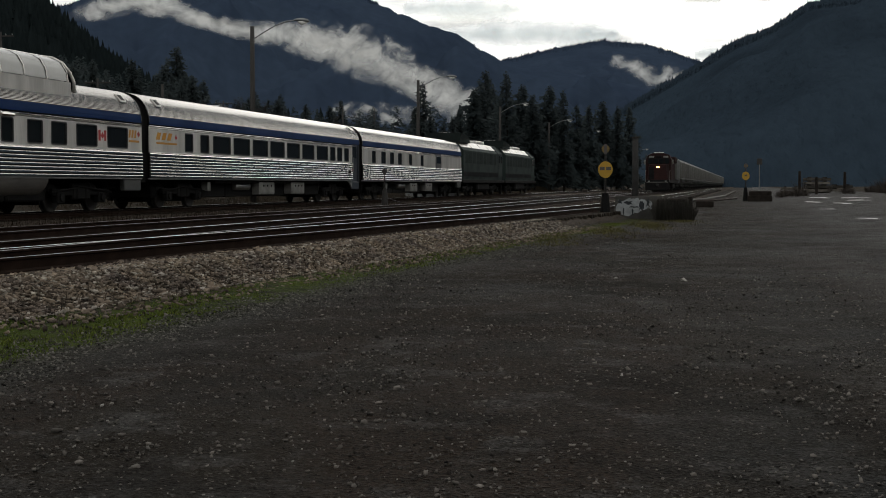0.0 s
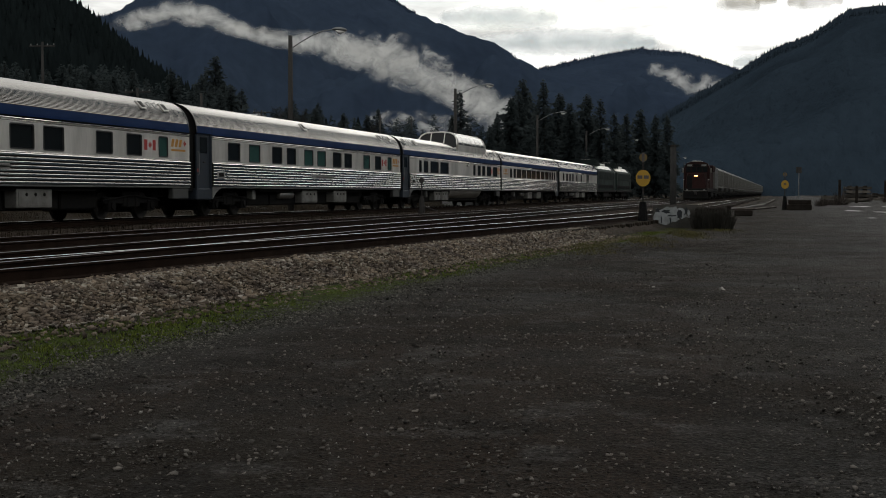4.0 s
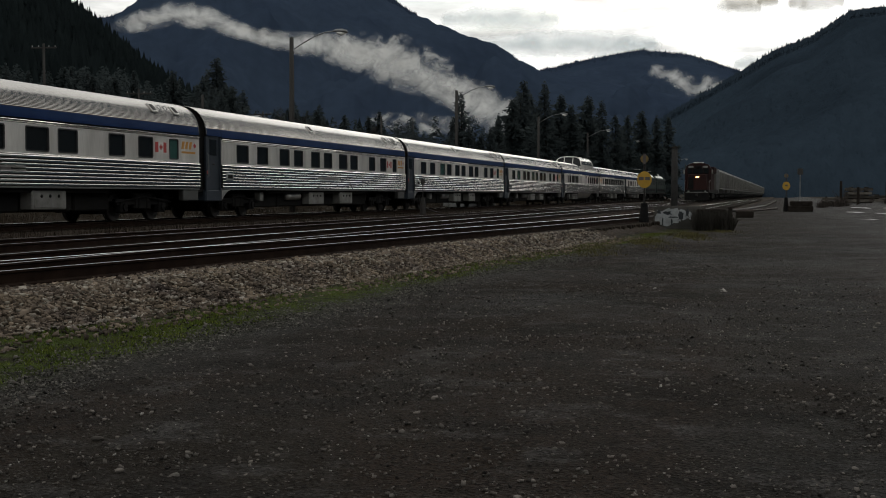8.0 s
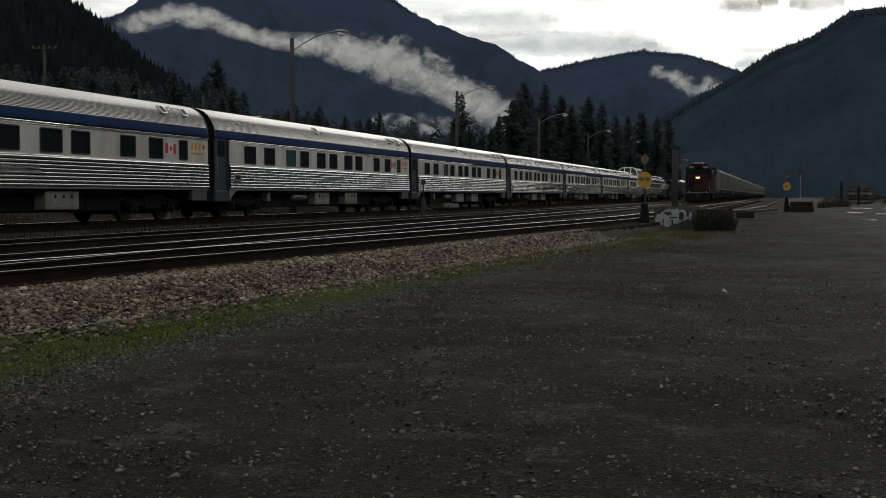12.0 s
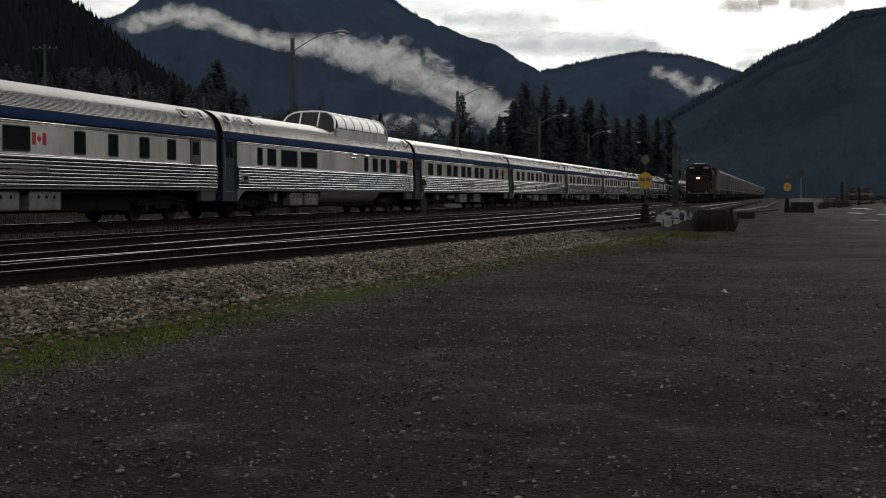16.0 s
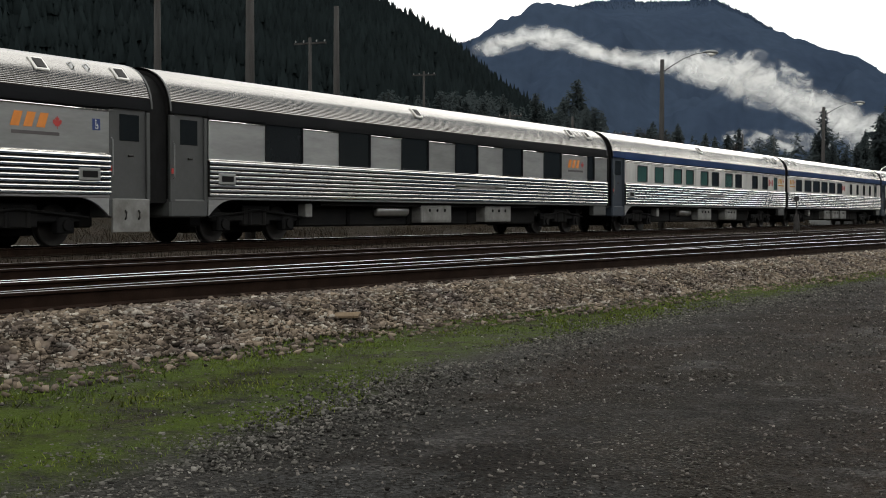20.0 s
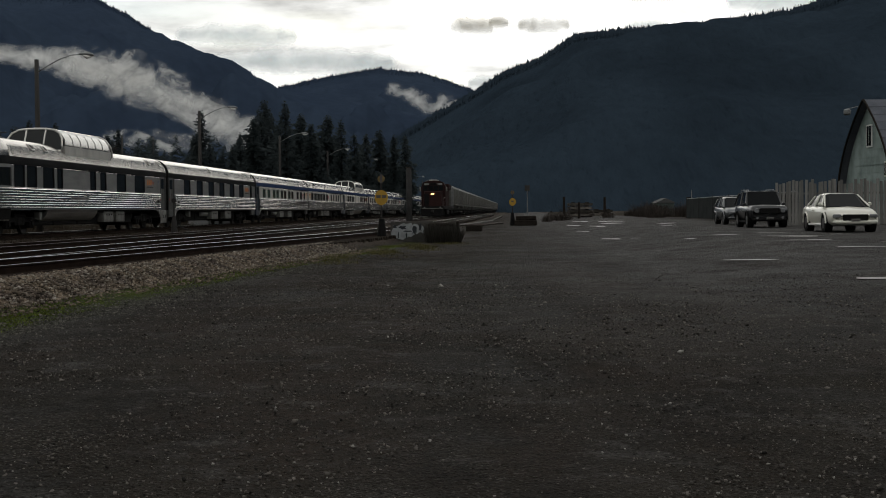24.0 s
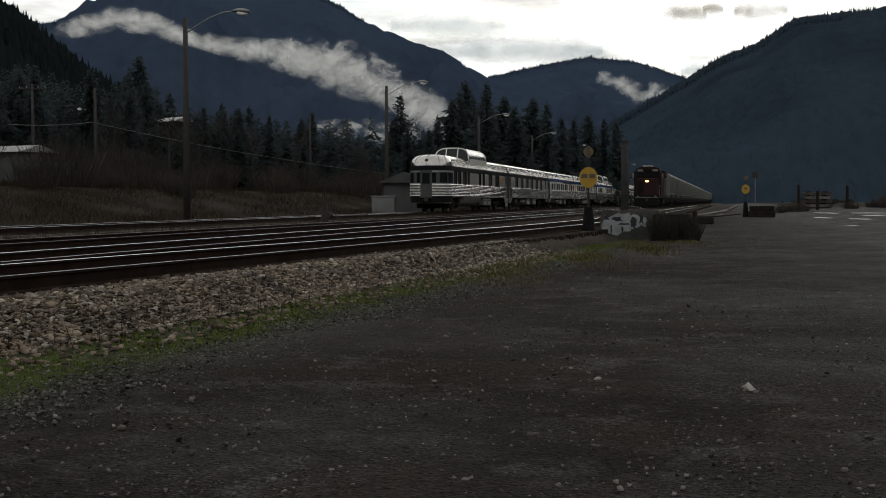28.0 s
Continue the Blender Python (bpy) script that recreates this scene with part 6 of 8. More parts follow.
tarp = thing("covered_stack", "blue tarpaulin over a stack behind the bank", "tarpaulin", place=pose(x, y, float(land(x, y)), 0, 0, 60))
part("crate", MB().box(-1.0, 1.0, -1.6, 1.6, 0, 1.3, 0.1), BARK, tarp)
part("cover", MB().box(-1.1, 1.1, -1.75, 1.75, 0.7, 1.55, 0.18), SIDING_BLUE, tarp, "blue tarpaulin")
x, y = at(14.3, 112)
cabinet = part("pale_crate", MB().box(-0.9, 0.9, -0.7, 0.7, 0, 1.3, 0.04).box(-0.95, 0.95, -0.75, 0.75, 1.28, 1.4, 0.02), SIDING_PALE)
cabinet.matrix_basis = pose(x, y, float(land(x, y)), 0, 0, 14)
tagged(cabinet, "pale square utility cabinet by the track", "cabinet")


# ---- the switch stand, signs and barrier by the near tracks ----
def switch_stand(x, y, z, label):
    t = thing("switch_stand", label, "switch stand", place=pose(x, y, z))
    part("base", MB().box(-0.35, 0.35, -0.16, 0.16, 0, 0.12, 0.02), DARKIRON, t)
    part("column", MB().tube([(0, 0, 0.1), (0, 0, 0.65), (0, 0, 0.9)], [0.16, 0.12, 0.07], 10), DARKIRON, t)
    part("lever", MB().tube([(0.1, 0, 0.45), (0.5, 0.02, 0.3), (0.75, 0.03, 0.22)], 0.025, 6), DARKIRON, t)
    part("mast", MB().tube([(0, 0, 0.85), (0, 0, 1.75)], 0.03, 6), DARKIRON, t)
    part("target", MB().cyl("y", (0, 0, 1.62), 0.12, 0.012, 14), DARKIRON, t)
    return t


switch_stand(-15.7, 56.0, 0.3, "dark iron switch stand beside the weedy track")


OLDYELLOW = material("faded_yellow", (0.12, 0.08, 0.02), 0.7, 0, 0.2, 5, 40)


def yard_sign(x, y, z, size, label, bars=2):
    t = thing("warning_sign", label, "sign", "yellow yard signs", pose(x, y, z, 0, 0, 4))
    part("stand", MB().tube([(0, 0, -0.1), (0, 0, 0.5), (0, 0, 0.95)], [0.22, 0.17, 0.12], 10), UNDER, t, "dark tapered stand")
    part("post", MB().tube([(0, 0, 0.85), (0, 0, 2.75)], 0.035, 8), DARKIRON, t)
    a = size / 2
    v, k = [], 20
    for d in (-0.008, 0.008):
        v += [(a * math.cos(2 * math.pi * i / k) * 1.12, -0.05 + d, 1.82 + a * 1.28 * math.sin(2 * math.pi * i / k)) for i in range(k)]
    f = [tuple(reversed(range(k))), tuple(range(k, 2 * k))] + [(i, (i + 1) % k, k + (i + 1) % k, k + i) for i in range(k)]
    b = part("plate", MB().add(v, f), SIGNYELLOW, t, "round yellow plate")
    for i in range(bars):
        w = a * 0.52
        cx = (-0.5 + i) * a * 0.95 if bars == 2 else 0
        part("lettering_bar", MB().box(cx - w * 0.72, cx + w * 0.72, -0.066, -0.058, 1.80, 1.92), DARKTEXT, b)
    tg = part("target", MB().cyl("y", (0, -0.04, 2.58), 0.15, 0.02, 16), OLDYELLOW, t, "small round yellow target")
    part("target_bar", MB().box(-0.05, 0.05, -0.06, -0.045, 2.40, 2.76), DARKTEXT, tg)
    return t


yard_sign(-4.93, 47.8, 0.05, 0.48, "round yellow warning sign on a dark stand by the siding")
yard_sign(0.25, 100.0, 0.15, 0.50, "round yellow warning sign beside a low dark block", 1)

bl = thing("barrier_block", "weathered concrete barrier with pale graffiti on its face", "barrier", place=pose(-3.85, 50.0, 0.0, 0, 0, 2))
part("concrete", MB().add([(-0.95, -0.4, -0.05), (0.95, -0.4, -0.05), (0.95, 0.4, -0.05), (-0.95, 0.4, -0.05), (-0.9, -0.33, 0.86), (0.88, -0.33, 0.88), (0.88, 0.33, 0.88), (-0.9, 0.33, 0.86)], [(0, 3, 2, 1), (4, 5, 6, 7), (0, 1, 5, 4), (2, 3, 7, 6), (0, 4, 7, 3), (1, 2, 6, 5)]), CONCRETE, bl, "grey concrete block")
SPRAY_DARK = material("dark_spray", (0.030, 0.033, 0.037), 0.8, 0, 0.2, 5, 30)


def spray(cx, cz, w, h, seed, mat, lift, points=26):
    """A sprayed patch with an uneven outline, lying on the block's sloping face."""
    r = random.Random(seed)
    ph = [(k, r.uniform(0, 6.28), r.uniform(0.05, 0.16)) for k in (2, 3, 5, 7, 11)]
    pts = []
    for i in range(points):
        a = 2 * math.pi * i / points
        k = 1 + sum(m * math.sin(q * a + p) for q, p, m in ph)
        z = min(0.83, max(0.04, cz + h * k * math.copysign(abs(math.sin(a)) ** 0.6, math.sin(a))))
        x = min(0.88, max(-0.88, cx + w * k * math.copysign(abs(math.cos(a)) ** 0.6, math.cos(a))))
        pts.append((x, -0.398 + 0.07 * (z + 0.05) / 0.92 - lift, z))
    part("graffiti_patch", MB().add(pts, [tuple(range(points))]), mat, bl)


for cx, cz, w, h, sd in ((-0.52, 0.45, 0.30, 0.34, 1), (-0.12, 0.50, 0.28, 0.27, 2), (0.24, 0.55, 0.22, 0.20, 3)):
    spray(cx, cz, w, h, sd, GRAFFITI, 0.004 + sd * 0.001)
for cx, cz, w, h, sd in ((0.10, 0.52, 0.09, 0.16, 4), (-0.40, 0.62, 0.15, 0.06, 5), (0.34, 0.62, 0.06, 0.12, 6), (-0.18, 0.46, 0.17, 0.025, 7), (-0.58, 0.30, 0.02, 0.16, 8), (-0.24, 0.27, 0.03, 0.12, 9), (-0.72, 0.66, 0.07, 0.07, 10)):
    spray(cx, cz, w, h, sd, SPRAY_DARK, 0.006 + sd * 0.001, 16)

dk = thing("bumper_block", "dark timber and earth bumper block overgrown with brush", "barrier", place=pose(-2.55, 48.6, 0.0, 0, 0, -3))
part("timber", MB().box(-0.45, 0.55, -0.45, 0.45, -0.05, 0.42, 0.05), BARK, dk)
part("timber", MB().box(-0.5, 0.58, -0.4, 0.4, 0.42, 0.80, 0.05), BARK, dk)
part("post", MB().box(0.62, 0.76, -0.08, 0.08, -0.1, 0.86, 0.015), BARK, dk, "upright timber post")
BRAMBLE = material("bramble", (0.040, 0.037, 0.032), 0.9, 0, 0.25, 0.8, 12, tint=(0.030, 0.029, 0.025), random_tone=0.25, island=True)
for i in range(5):
    o = new("bare_shrub", thicket_mesh(30 + i, 0.72, 1.08 - 0.07 * (i % 3), 420, BRAMBLE, 0.011))
    o.matrix_basis = pose(-2.82 + i * 0.2, 47.9 + (i % 2) * 0.3, 0, 0, 0, i * 70)
    tagged(o, "leafless brown bramble against the timber block", "shrub", "brambles")

WET_WOOD = material("dark_wet_wood", (0.042, 0.0415, 0.041), 0.9, 0, 0.25, 2, 20, 0.4, 30)
wp = thing("wooden_post", "thick weathered wooden post behind the barrier", "post", place=pose(-4.9, 61.0, 0.2))
part("shaft", MB().tube([(0, 0, -0.3), (0.01, 0, 1.5), (0, 0, 3.3)], [0.16, 0.15, 0.14], 12), WET_WOOD, wp, smooth=True)
part("cap", MB().tube([(0, 0, 3.3), (0, 0, 3.36)], [0.175, 0.12], 12), BARK, wp)

d2 = thing("timber_block", "low dark timber block beside the track", "barrier", place=pose(1.3, 99.5, 0.15))
part("timber", MB().box(-0.9, 0.9, -0.5, 0.5, -0.1, 0.35, 0.05), BARK, d2)
part("timber", MB().box(-0.8, 0.85, -0.45, 0.45, 0.35, 0.68, 0.05), BARK, d2)

# bent derelict rails past the barrier
dr = thing("spare_rails", "loose bent rails lying past the barrier", "rails", place=pose(0, 0, 0))
part("rail", MB().tube([(-3.4, 74, 0.42), (-2.2, 78, 0.46), (-1.0, 82, 0.62), (-0.4, 83, 0.9)], 0.06, 6), RAIL_DULL, dr)
part("rail", MB().tube([(-3.2, 76, 0.38), (-1.5, 77, 0.40), (-0.3, 78.5, 0.5)], 0.06, 6), RAIL_DULL, dr)
part("chock", MB().box(-2.6, -1.6, 76, 77.6, 0.0, 0.36, 0.04), BARK, dr)

cs = thing("marker_post", "slim post with a pale square marker", "sign", place=pose(1.9, 152, 0.2))
part("post", MB().tube([(0, 0, -0.2), (0, 0, 3.6)], 0.05, 8), GALV, cs)
part("plate", MB().box(-0.3, 0.3, -0.06, -0.03, 3.4, 4.1, 0.01), POLEWOOD, cs, "pale square plate")


# ---- lumber stacks ----
def lumber(x, y, rows, length, label, turn=0):
    t = thing("lumber_stack", label, "lumber", "lumber stacks", pose(x, y, float(land(x, y)), 0, 0, turn))
    r = random.Random(int(x * 10))
    for k in range(rows):
        z = 0.15 + k * 0.42
        for j in range(5):
            w = length * r.uniform(0.88, 1.0)
            part("board", MB().box(-w / 2, w / 2, j * 0.42, j * 0.42 + 0.36, z, z + 0.30, 0.02), LUMBER, t)
        part("bearer", MB().box(-length * 0.3 - 0.06, -length * 0.3 + 0.06, -0.05, 2.1, z + 0.30, z + 0.42), BARK, t)
        part("bearer", MB().box(length * 0.3 - 0.06, length * 0.3 + 0.06, -0.05, 2.1, z + 0.30, z + 0.42), BARK, t)
    return t


LUMBER = material("lumber", (0.085, 0.078, 0.068), 0.8, 0, 0.2, 1.5, 20, tint=(0.035, 0.031, 0.027), random_tone=0.6)
lumber(8.3, 150, 4, 2.8, "tall stack of pale sawn lumber", 6)
lumber(5.4, 152, 2, 1.9, "low stack of pale sawn lumber", 2)
lumber(11.5, 158, 2, 2.4, "stack of pale sawn lumber behind the lot", 10)
for x, y, h in ((6.1, 146, 2.6), (10.6, 143, 2.3), (7.5, 139, 1.8)):
    p = part("wooden_post", MB().tube([(0, 0, -0.2), (0, 0, h)], [0.16, 0.14], 9), BARK)
    p.matrix_basis = pose(x, y, float(land(x, y)))
    tagged(p, "short dark wooden post by the lumber", "post", "yard posts")
for i in range(22):
    o = new("bare_shrub", SHRUBS[i % 4])
    x, y = rs.uniform(3, 26), rs.uniform(128, 175)
    o.matrix_basis = pose(x, y, float(land(x, y)), 0, 0, rs.uniform(0, 360))
    s = rs.uniform(0.25, 0.5)
    o.scale = (s * 1.4, s * 1.4, s)
    tagged(o, "low brown brush at the end of the lot", "shrub", "lot brush")

sh = thing("small_shed", "small pale green shed with a light gable roof", "shed", place=pose(21.4, 180, 0.4, 0, 0, 6))
part("wall", MB().box(-1.25, 1.25, -1.5, 1.5, -0.2, 1.75, 0.03), GREEN_SIDING, sh)
part("roof", MB().add([(-1.55, -1.7, 1.68), (1.55, -1.7, 1.68), (1.55, 1.7, 1.68), (-1.55, 1.7, 1.68), (0, -1.7, 2.35), (0, 1.7, 2.35)], [(0, 4, 5, 3), (1, 2, 5, 4), (0, 1, 4), (3, 5, 2), (0, 3, 2, 1)]), SHEDGREY, sh)
part("door", MB().box(-0.4, 0.4, -1.56, -1.48, 0, 1.5, 0.02), GREEN_SIDING, sh)


# ---- the freight train waiting on the near track ----
LOCO_RED = material("red_loco_paint", (0.027, 0.0125, 0.0118), 0.8, 0, 0.3, 0.8, 12, tint=(0.018, 0.0105, 0.0102), spec=0.05)
HOPPER = material("hopper_paint", (0.1275, 0.1275, 0.12), 0.65, 0.1, 0.2, 0.4, 8, tint=(0.09, 0.08625, 0.07875), random_tone=0.2)


def freight_loco(y):
    t = thing("freight_locomotive", "red freight locomotive with a lit headlight", "locomotive", "freight train", pose(TRACK_N, y, RAIL_Z))
    # front faces the camera, towards -y
    part("frame", MB().box(-1.5, 1.5, -10.6, 10.6, 1.05, 1.45, 0.04), UNDER, t)
    part("hood", MB().sweep_y([(1.0, 1.45), (1.0, 4.1), (0.75, 4.4), (-0.75, 4.4), (-1.0, 4.1), (-1.0, 1.45)], -6.2, 10.2, True, True), LOCO_RED, t, "red engine hood")
    cabp = [(1.55, 1.45), (1.55, 3.9), (1.25, 4.5), (0.6, 4.72), (-0.6, 4.72), (-1.25, 4.5), (-1.55, 3.9), (-1.55, 1.45)]
    cab = part("cab", MB().sweep_y(cabp, -8.6, -6.2, True, True), LOCO_RED, t, "red cab")
    part("roof_rim", MB().box(-0.55, 0.55, -8.65, -6.2, 4.70, 4.80, 0.03), STEEL_PANEL, cab)
    nose = part("nose", MB().add([(-1.2, -10.1, 1.45), (1.2, -10.1, 1.45), (1.35, -8.6, 1.45), (-1.35, -8.6, 1.45), (-0.95, -9.9, 3.25), (0.95, -9.9, 3.25), (1.2, -8.6, 3.35), (-1.2, -8.6, 3.35)], [(0, 3, 2, 1), (4, 5, 6, 7), (0, 1, 5, 4), (1, 2, 6, 5), (2, 3, 7, 6), (3, 0, 4, 7)]), LOCO_RED, t, "red sloped nose")
    part("nose_door", MB().box(-1.05, -0.45, -10.12, -9.95, 1.5, 3.0, 0.02), UNDER, nose)
    for a, b in ((-1.28, -0.72), (-0.62, -0.04), (0.04, 0.62), (0.72, 1.28)):
        part("windscreen", MB().box(a, b, -8.66, -8.58, 3.42, 4.05, 0.02), PANE, cab)
    part("headlight_box", MB().box(-0.36, 0.36, -8.75, -8.55, 4.12, 4.42, 0.03), UNDER, cab)
    part("number_board", MB().box(-1.15, -0.55, -8.68, -8.6, 4.14, 4.36, 0.01), BOXGREY, cab, "pale number board")
    part("number_board", MB().box(0.55, 1.15, -8.68, -8.6, 4.14, 4.36, 0.01), BOXGREY, cab, "pale number board")
    for q in (-0.1, 0.1):
        part("headlight", MB().cyl("y", (q, -9.98, 2.98), 0.095, 0.12, 14, 0.02), HEADLIGHT, nose, "glowing headlight")
    for s in (-1, 1):
        part("mirror", MB().box(s * 1.6, s * 1.78, -8.3, -8.2, 3.35, 3.9, 0.02), BOXGREY, cab)
        part("handrail", MB().tube([(s * 1.45, -10.5, 1.45), (s * 1.45, -10.45, 2.5), (s * 1.5, -8.7, 2.55)], 0.025, 6), BOXGREY, t)
        part("step_rail", MB().tube([(s * 1.4, -10.62, 0.5), (s * 1.45, -10.6, 1.45)], 0.025, 6), BOXGREY, t)
        part("ditch_light", MB().cyl("y", (s * 1.0, -10.62, 1.25), 0.11, 0.1, 12), BOXGREY, t)
    part("pilot", MB().box(-1.45, 1.45, -10.85, -10.55, 0.18, 1.2, 0.05), UNDER, t, "black pilot plow")
    part("pilot_stripe", MB().box(-1.3, 1.3, -10.865, -10.84, 1.12, 1.19), BOXGREY, t)
    part("coupler", MB().box(-0.14, 0.14, -11.1, -10.8, 0.7, 0.98, 0.03), DARKIRON, t)
    part("fuel_tank", MB().box(-1.4, 1.4, -2.6, 2.6, 0.35, 1.05, 0.12), UNDER, t)
    for q in (4.5, 7.8):
        part("radiator", MB().box(-1.35, 1.35, q - 1.3, q + 1.3, 3.7, 4.5, 0.08), LOCO_RED, t)
    for yy in (-6.6, 6.6):
        truck(t, yy)
    return t


freight_loco(168.0)


def hopper_car(y):
    def build():
        t = thing("hopper_car", "grey covered grain hopper car in the waiting train", "freight car", "freight train")
        prof = [(0.35, 0.75), (1.5, 1.75), (1.6, 2.0), (1.6, 3.9), (1.35, 4.35), (0.6, 4.6), (-0.6, 4.6), (-1.35, 4.35), (-1.6, 3.9), (-1.6, 2.0), (-1.5, 1.75), (-0.35, 0.75)]
        part("body", MB().sweep_y(prof, -8.3, 8.3, True, True), HOPPER, t)
        part("sill", MB().box(-1.62, 1.62, -8.5, 8.5, 1.62, 1.8, 0.02), HOPPER, t)
        for i in range(11):
            q = -7.6 + i * 1.52
            part("side_post", MB().box(1.58, 1.66, q - 0.06, q + 0.06, 1.75, 4.0, 0.01), HOPPER, t)
        part("roof_walk", MB().box(-0.35, 0.35, -8.2, 8.2, 4.6, 4.7, 0.01), GALV, t)
        part("end_ladder", MB().box(1.2, 1.6, -8.56, -8.5, 1.2, 4.2, 0.01), GALV, t)
        part("gate", MB().box(-1.2, 1.2, -4.5, -2.5, 0.5, 0.85, 0.05), UNDER, t)
        part("gate", MB().box(-1.2, 1.2, 2.5, 4.5, 0.5, 0.85, 0.05), UNDER, t)
        for yy in (-6.7, 6.7):
            truck(t, yy)
        return t
    if "hopper" not in _cache:
        _cache["hopper"] = build()
        _cache["hopper"].matrix_basis = pose(TRACK_N, y, RAIL_Z)
        return _cache["hopper"]
    return copy_thing(_cache["hopper"], pose(TRACK_N, y, RAIL_Z))


for i in range(38):
    hopper_car(168.0 + 11 + 9.0 + i * 17.6)


# ---- parked vehicles ----
CAR_GLASS = material("car_glass", (0.008, 0.009, 0.010), 0.12, 0, 0.1, 1.0, 10, spec=0.03)
def car_paint(name, col, metal=0.3):
    return material(name, col, 0.34, metal, 0.04, 1.0, 60, coat=0.55, spec=0.25)


def vehicle(kind, x, y, paint, label, turn=180.0):
    """A parked vehicle built over stations along its length; its front is +y in its own space."""
    z0 = float(land(x, y))
    t = thing(kind, label, "car", "parked cars", pose(x, y, z0, 0, 0, turn))
    if kind == "sedan":
        L, W, wr, axle = 4.95, 1.86, 0.34, (1.48, -1.42)
        # y, low z, belt z, half width at belt
        st = [(-2.46, 0.42, 0.86, 0.70), (-2.36, 0.30, 0.98, 0.86), (-1.6, 0.24, 1.02, 0.92), (0.0, 0.22, 0.98, 0.93), (1.0, 0.22, 0.95, 0.93), (1.9, 0.26, 0.84, 0.89), (2.34, 0.30, 0.74, 0.80), (2.47, 0.38, 0.62, 0.66)]
        gh = [(-1.95, 1.00, 0.80, 1.02), (-1.15, 1.40, 0.60, 1.0), (-0.3, 1.46, 0.60, 1.0), (0.35, 1.43, 0.61, 1.0), (1.25, 0.96, 0.78, 0.98)]
    elif kind == "suv":
        L, W, wr, axle = 4.42, 1.80, 0.36, (1.32, -1.32)
        st = [(-2.2, 0.48, 1.05, 0.80), (-2.12, 0.36, 1.10, 0.88), (-1.2, 0.32, 1.08, 0.90), (0.4, 0.32, 1.06, 0.90), (1.1, 0.32, 1.06, 0.90), (1.9, 0.36, 1.03, 0.88), (2.15, 0.40, 0.99, 0.84), (2.21, 0.48, 0.86, 0.78)]
        gh = [(-2.1, 1.10, 0.86, 1.1), (-1.98, 1.70, 0.70, 1.1), (-0.8, 1.75, 0.70, 1.1), (0.25, 1.72, 0.70, 1.1), (0.88, 1.07, 0.80, 1.06)]
    else:
        L, W, wr, axle = 4.7, 1.8, 0.34, (1.42, -1.36)
        st = [(-2.34, 0.46, 1.0, 0.76), (-2.25, 0.34, 1.05, 0.86), (-1.3, 0.28, 1.04, 0.89), (0.3, 0.27, 1.0, 0.90), (1.0, 0.27, 0.98, 0.89), (1.8, 0.30, 0.90, 0.86), (2.22, 0.34, 0.80, 0.78), (2.35, 0.42, 0.68, 0.68)]
        gh = [(-2.2, 1.05, 0.84, 1.05), (-1.95, 1.48, 0.66, 1.05), (-0.8, 1.58, 0.66, 1.0), (0.25, 1.52, 0.66, 1.0), (1.15, 0.99, 0.79, 0.99)]
    v, f = [], []
    for yy, zl, zb, hw in st:
        h = zb - zl
        ring = [(hw * 0.80, zl), (hw * 0.97, zl + h * 0.22), (hw * 1.0, zl + h * 0.55), (hw * 0.965, zl + h * 0.86), (hw * 0.86, zb), (0, zb + 0.035)]
        ring = ring + [(-a, b) for a, b in reversed(ring[:-1])]
        v += [(a, yy, b) for a, b in ring]
    n = 11
    for s in range(len(st) - 1):
        for i in range(n):
            j = (i + 1) % n
            f.append((s * n + i, s * n + j, (s + 1) * n + j, (s + 1) * n + i))
    f += [tuple(range(n)), tuple(reversed(range((len(st) - 1) * n, len(st) * n)))]
    body = part("body", MB().add(v, f), paint, t, smooth=True)
    # glasshouse: glass shell with painted roof and pillars
    gv, gf = [], []
    for yy, zt, hw, zb in gh:
        gv += [(0.83 if kind != "sedan" else 0.82, yy, zb - 0.03), (hw, yy, zt - 0.04), (hw * 0.8, yy, zt), (-hw * 0.8, yy, zt), (-hw, yy, zt - 0.04), (-(0.83 if kind != "sedan" else 0.82), yy, zb - 0.03)]
    for s in range(len(gh) - 1):
        for i in range(5):
            gf.append((s * 6 + i, s * 6 + i + 1, s * 6 + 7 + i, s * 6 + 6 + i))
    gf += [(0, 1, 2, 3, 4, 5), tuple(reversed(range((len(gh) - 1) * 6, len(gh) * 6)))]
    part("glass", MB().add(gv, gf), CAR_GLASS, t, "dark car glass")
    rv = [(a, yy, zt + 0.012) for yy, zt, hw, zb in gh[1:4] for a in (-hw * 1.0, -hw * 0.82, hw * 0.82, hw * 1.0)]
    for i, (yy, zt, hw, zb) in enumerate(gh[1:4]):
        rv[i * 4] = (-hw * 1.015, yy, zt - 0.045)
        rv[i * 4 + 3] = (hw * 1.015, yy, zt - 0.045)
    part("roof", MB().add(rv, [(s * 4 + i, s * 4 + i + 1, s * 4 + 5 + i, s * 4 + 4 + i) for s in range(2) for i in range(3)]), paint, t, smooth=True)
    sill = 0.845
    for s in (-1, 1):
        for k in (1, 2, 3):
            yy, zt, hw, zb = gh[k]
            yb = yy + (-0.35 if k == 1 else 0.06 if k == 2 else 0.55)
            part("pillar", MB().tube([(s * hw * 1.01, yy, zt - 0.03), (s * sill, yb, zb - 0.02)], [0.035, 0.045], 6), paint, t)
        yy, zt, hw, zb = gh[3]
        part("windscreen_pillar", MB().tube([(s * hw * 1.0, yy, zt - 0.03), (s * 0.82, gh[4][0], gh[4][3] - 0.02)], [0.024, 0.032], 6), paint, t)
        part("mirror", MB().box(s * 0.86, s * 1.0, gh[3][0] + 0.48, gh[3][0] + 0.58, gh[4][3] + 0.0, gh[4][3] + 0.13, 0.03), paint, t)
        hz = st[-2][2] - 0.10
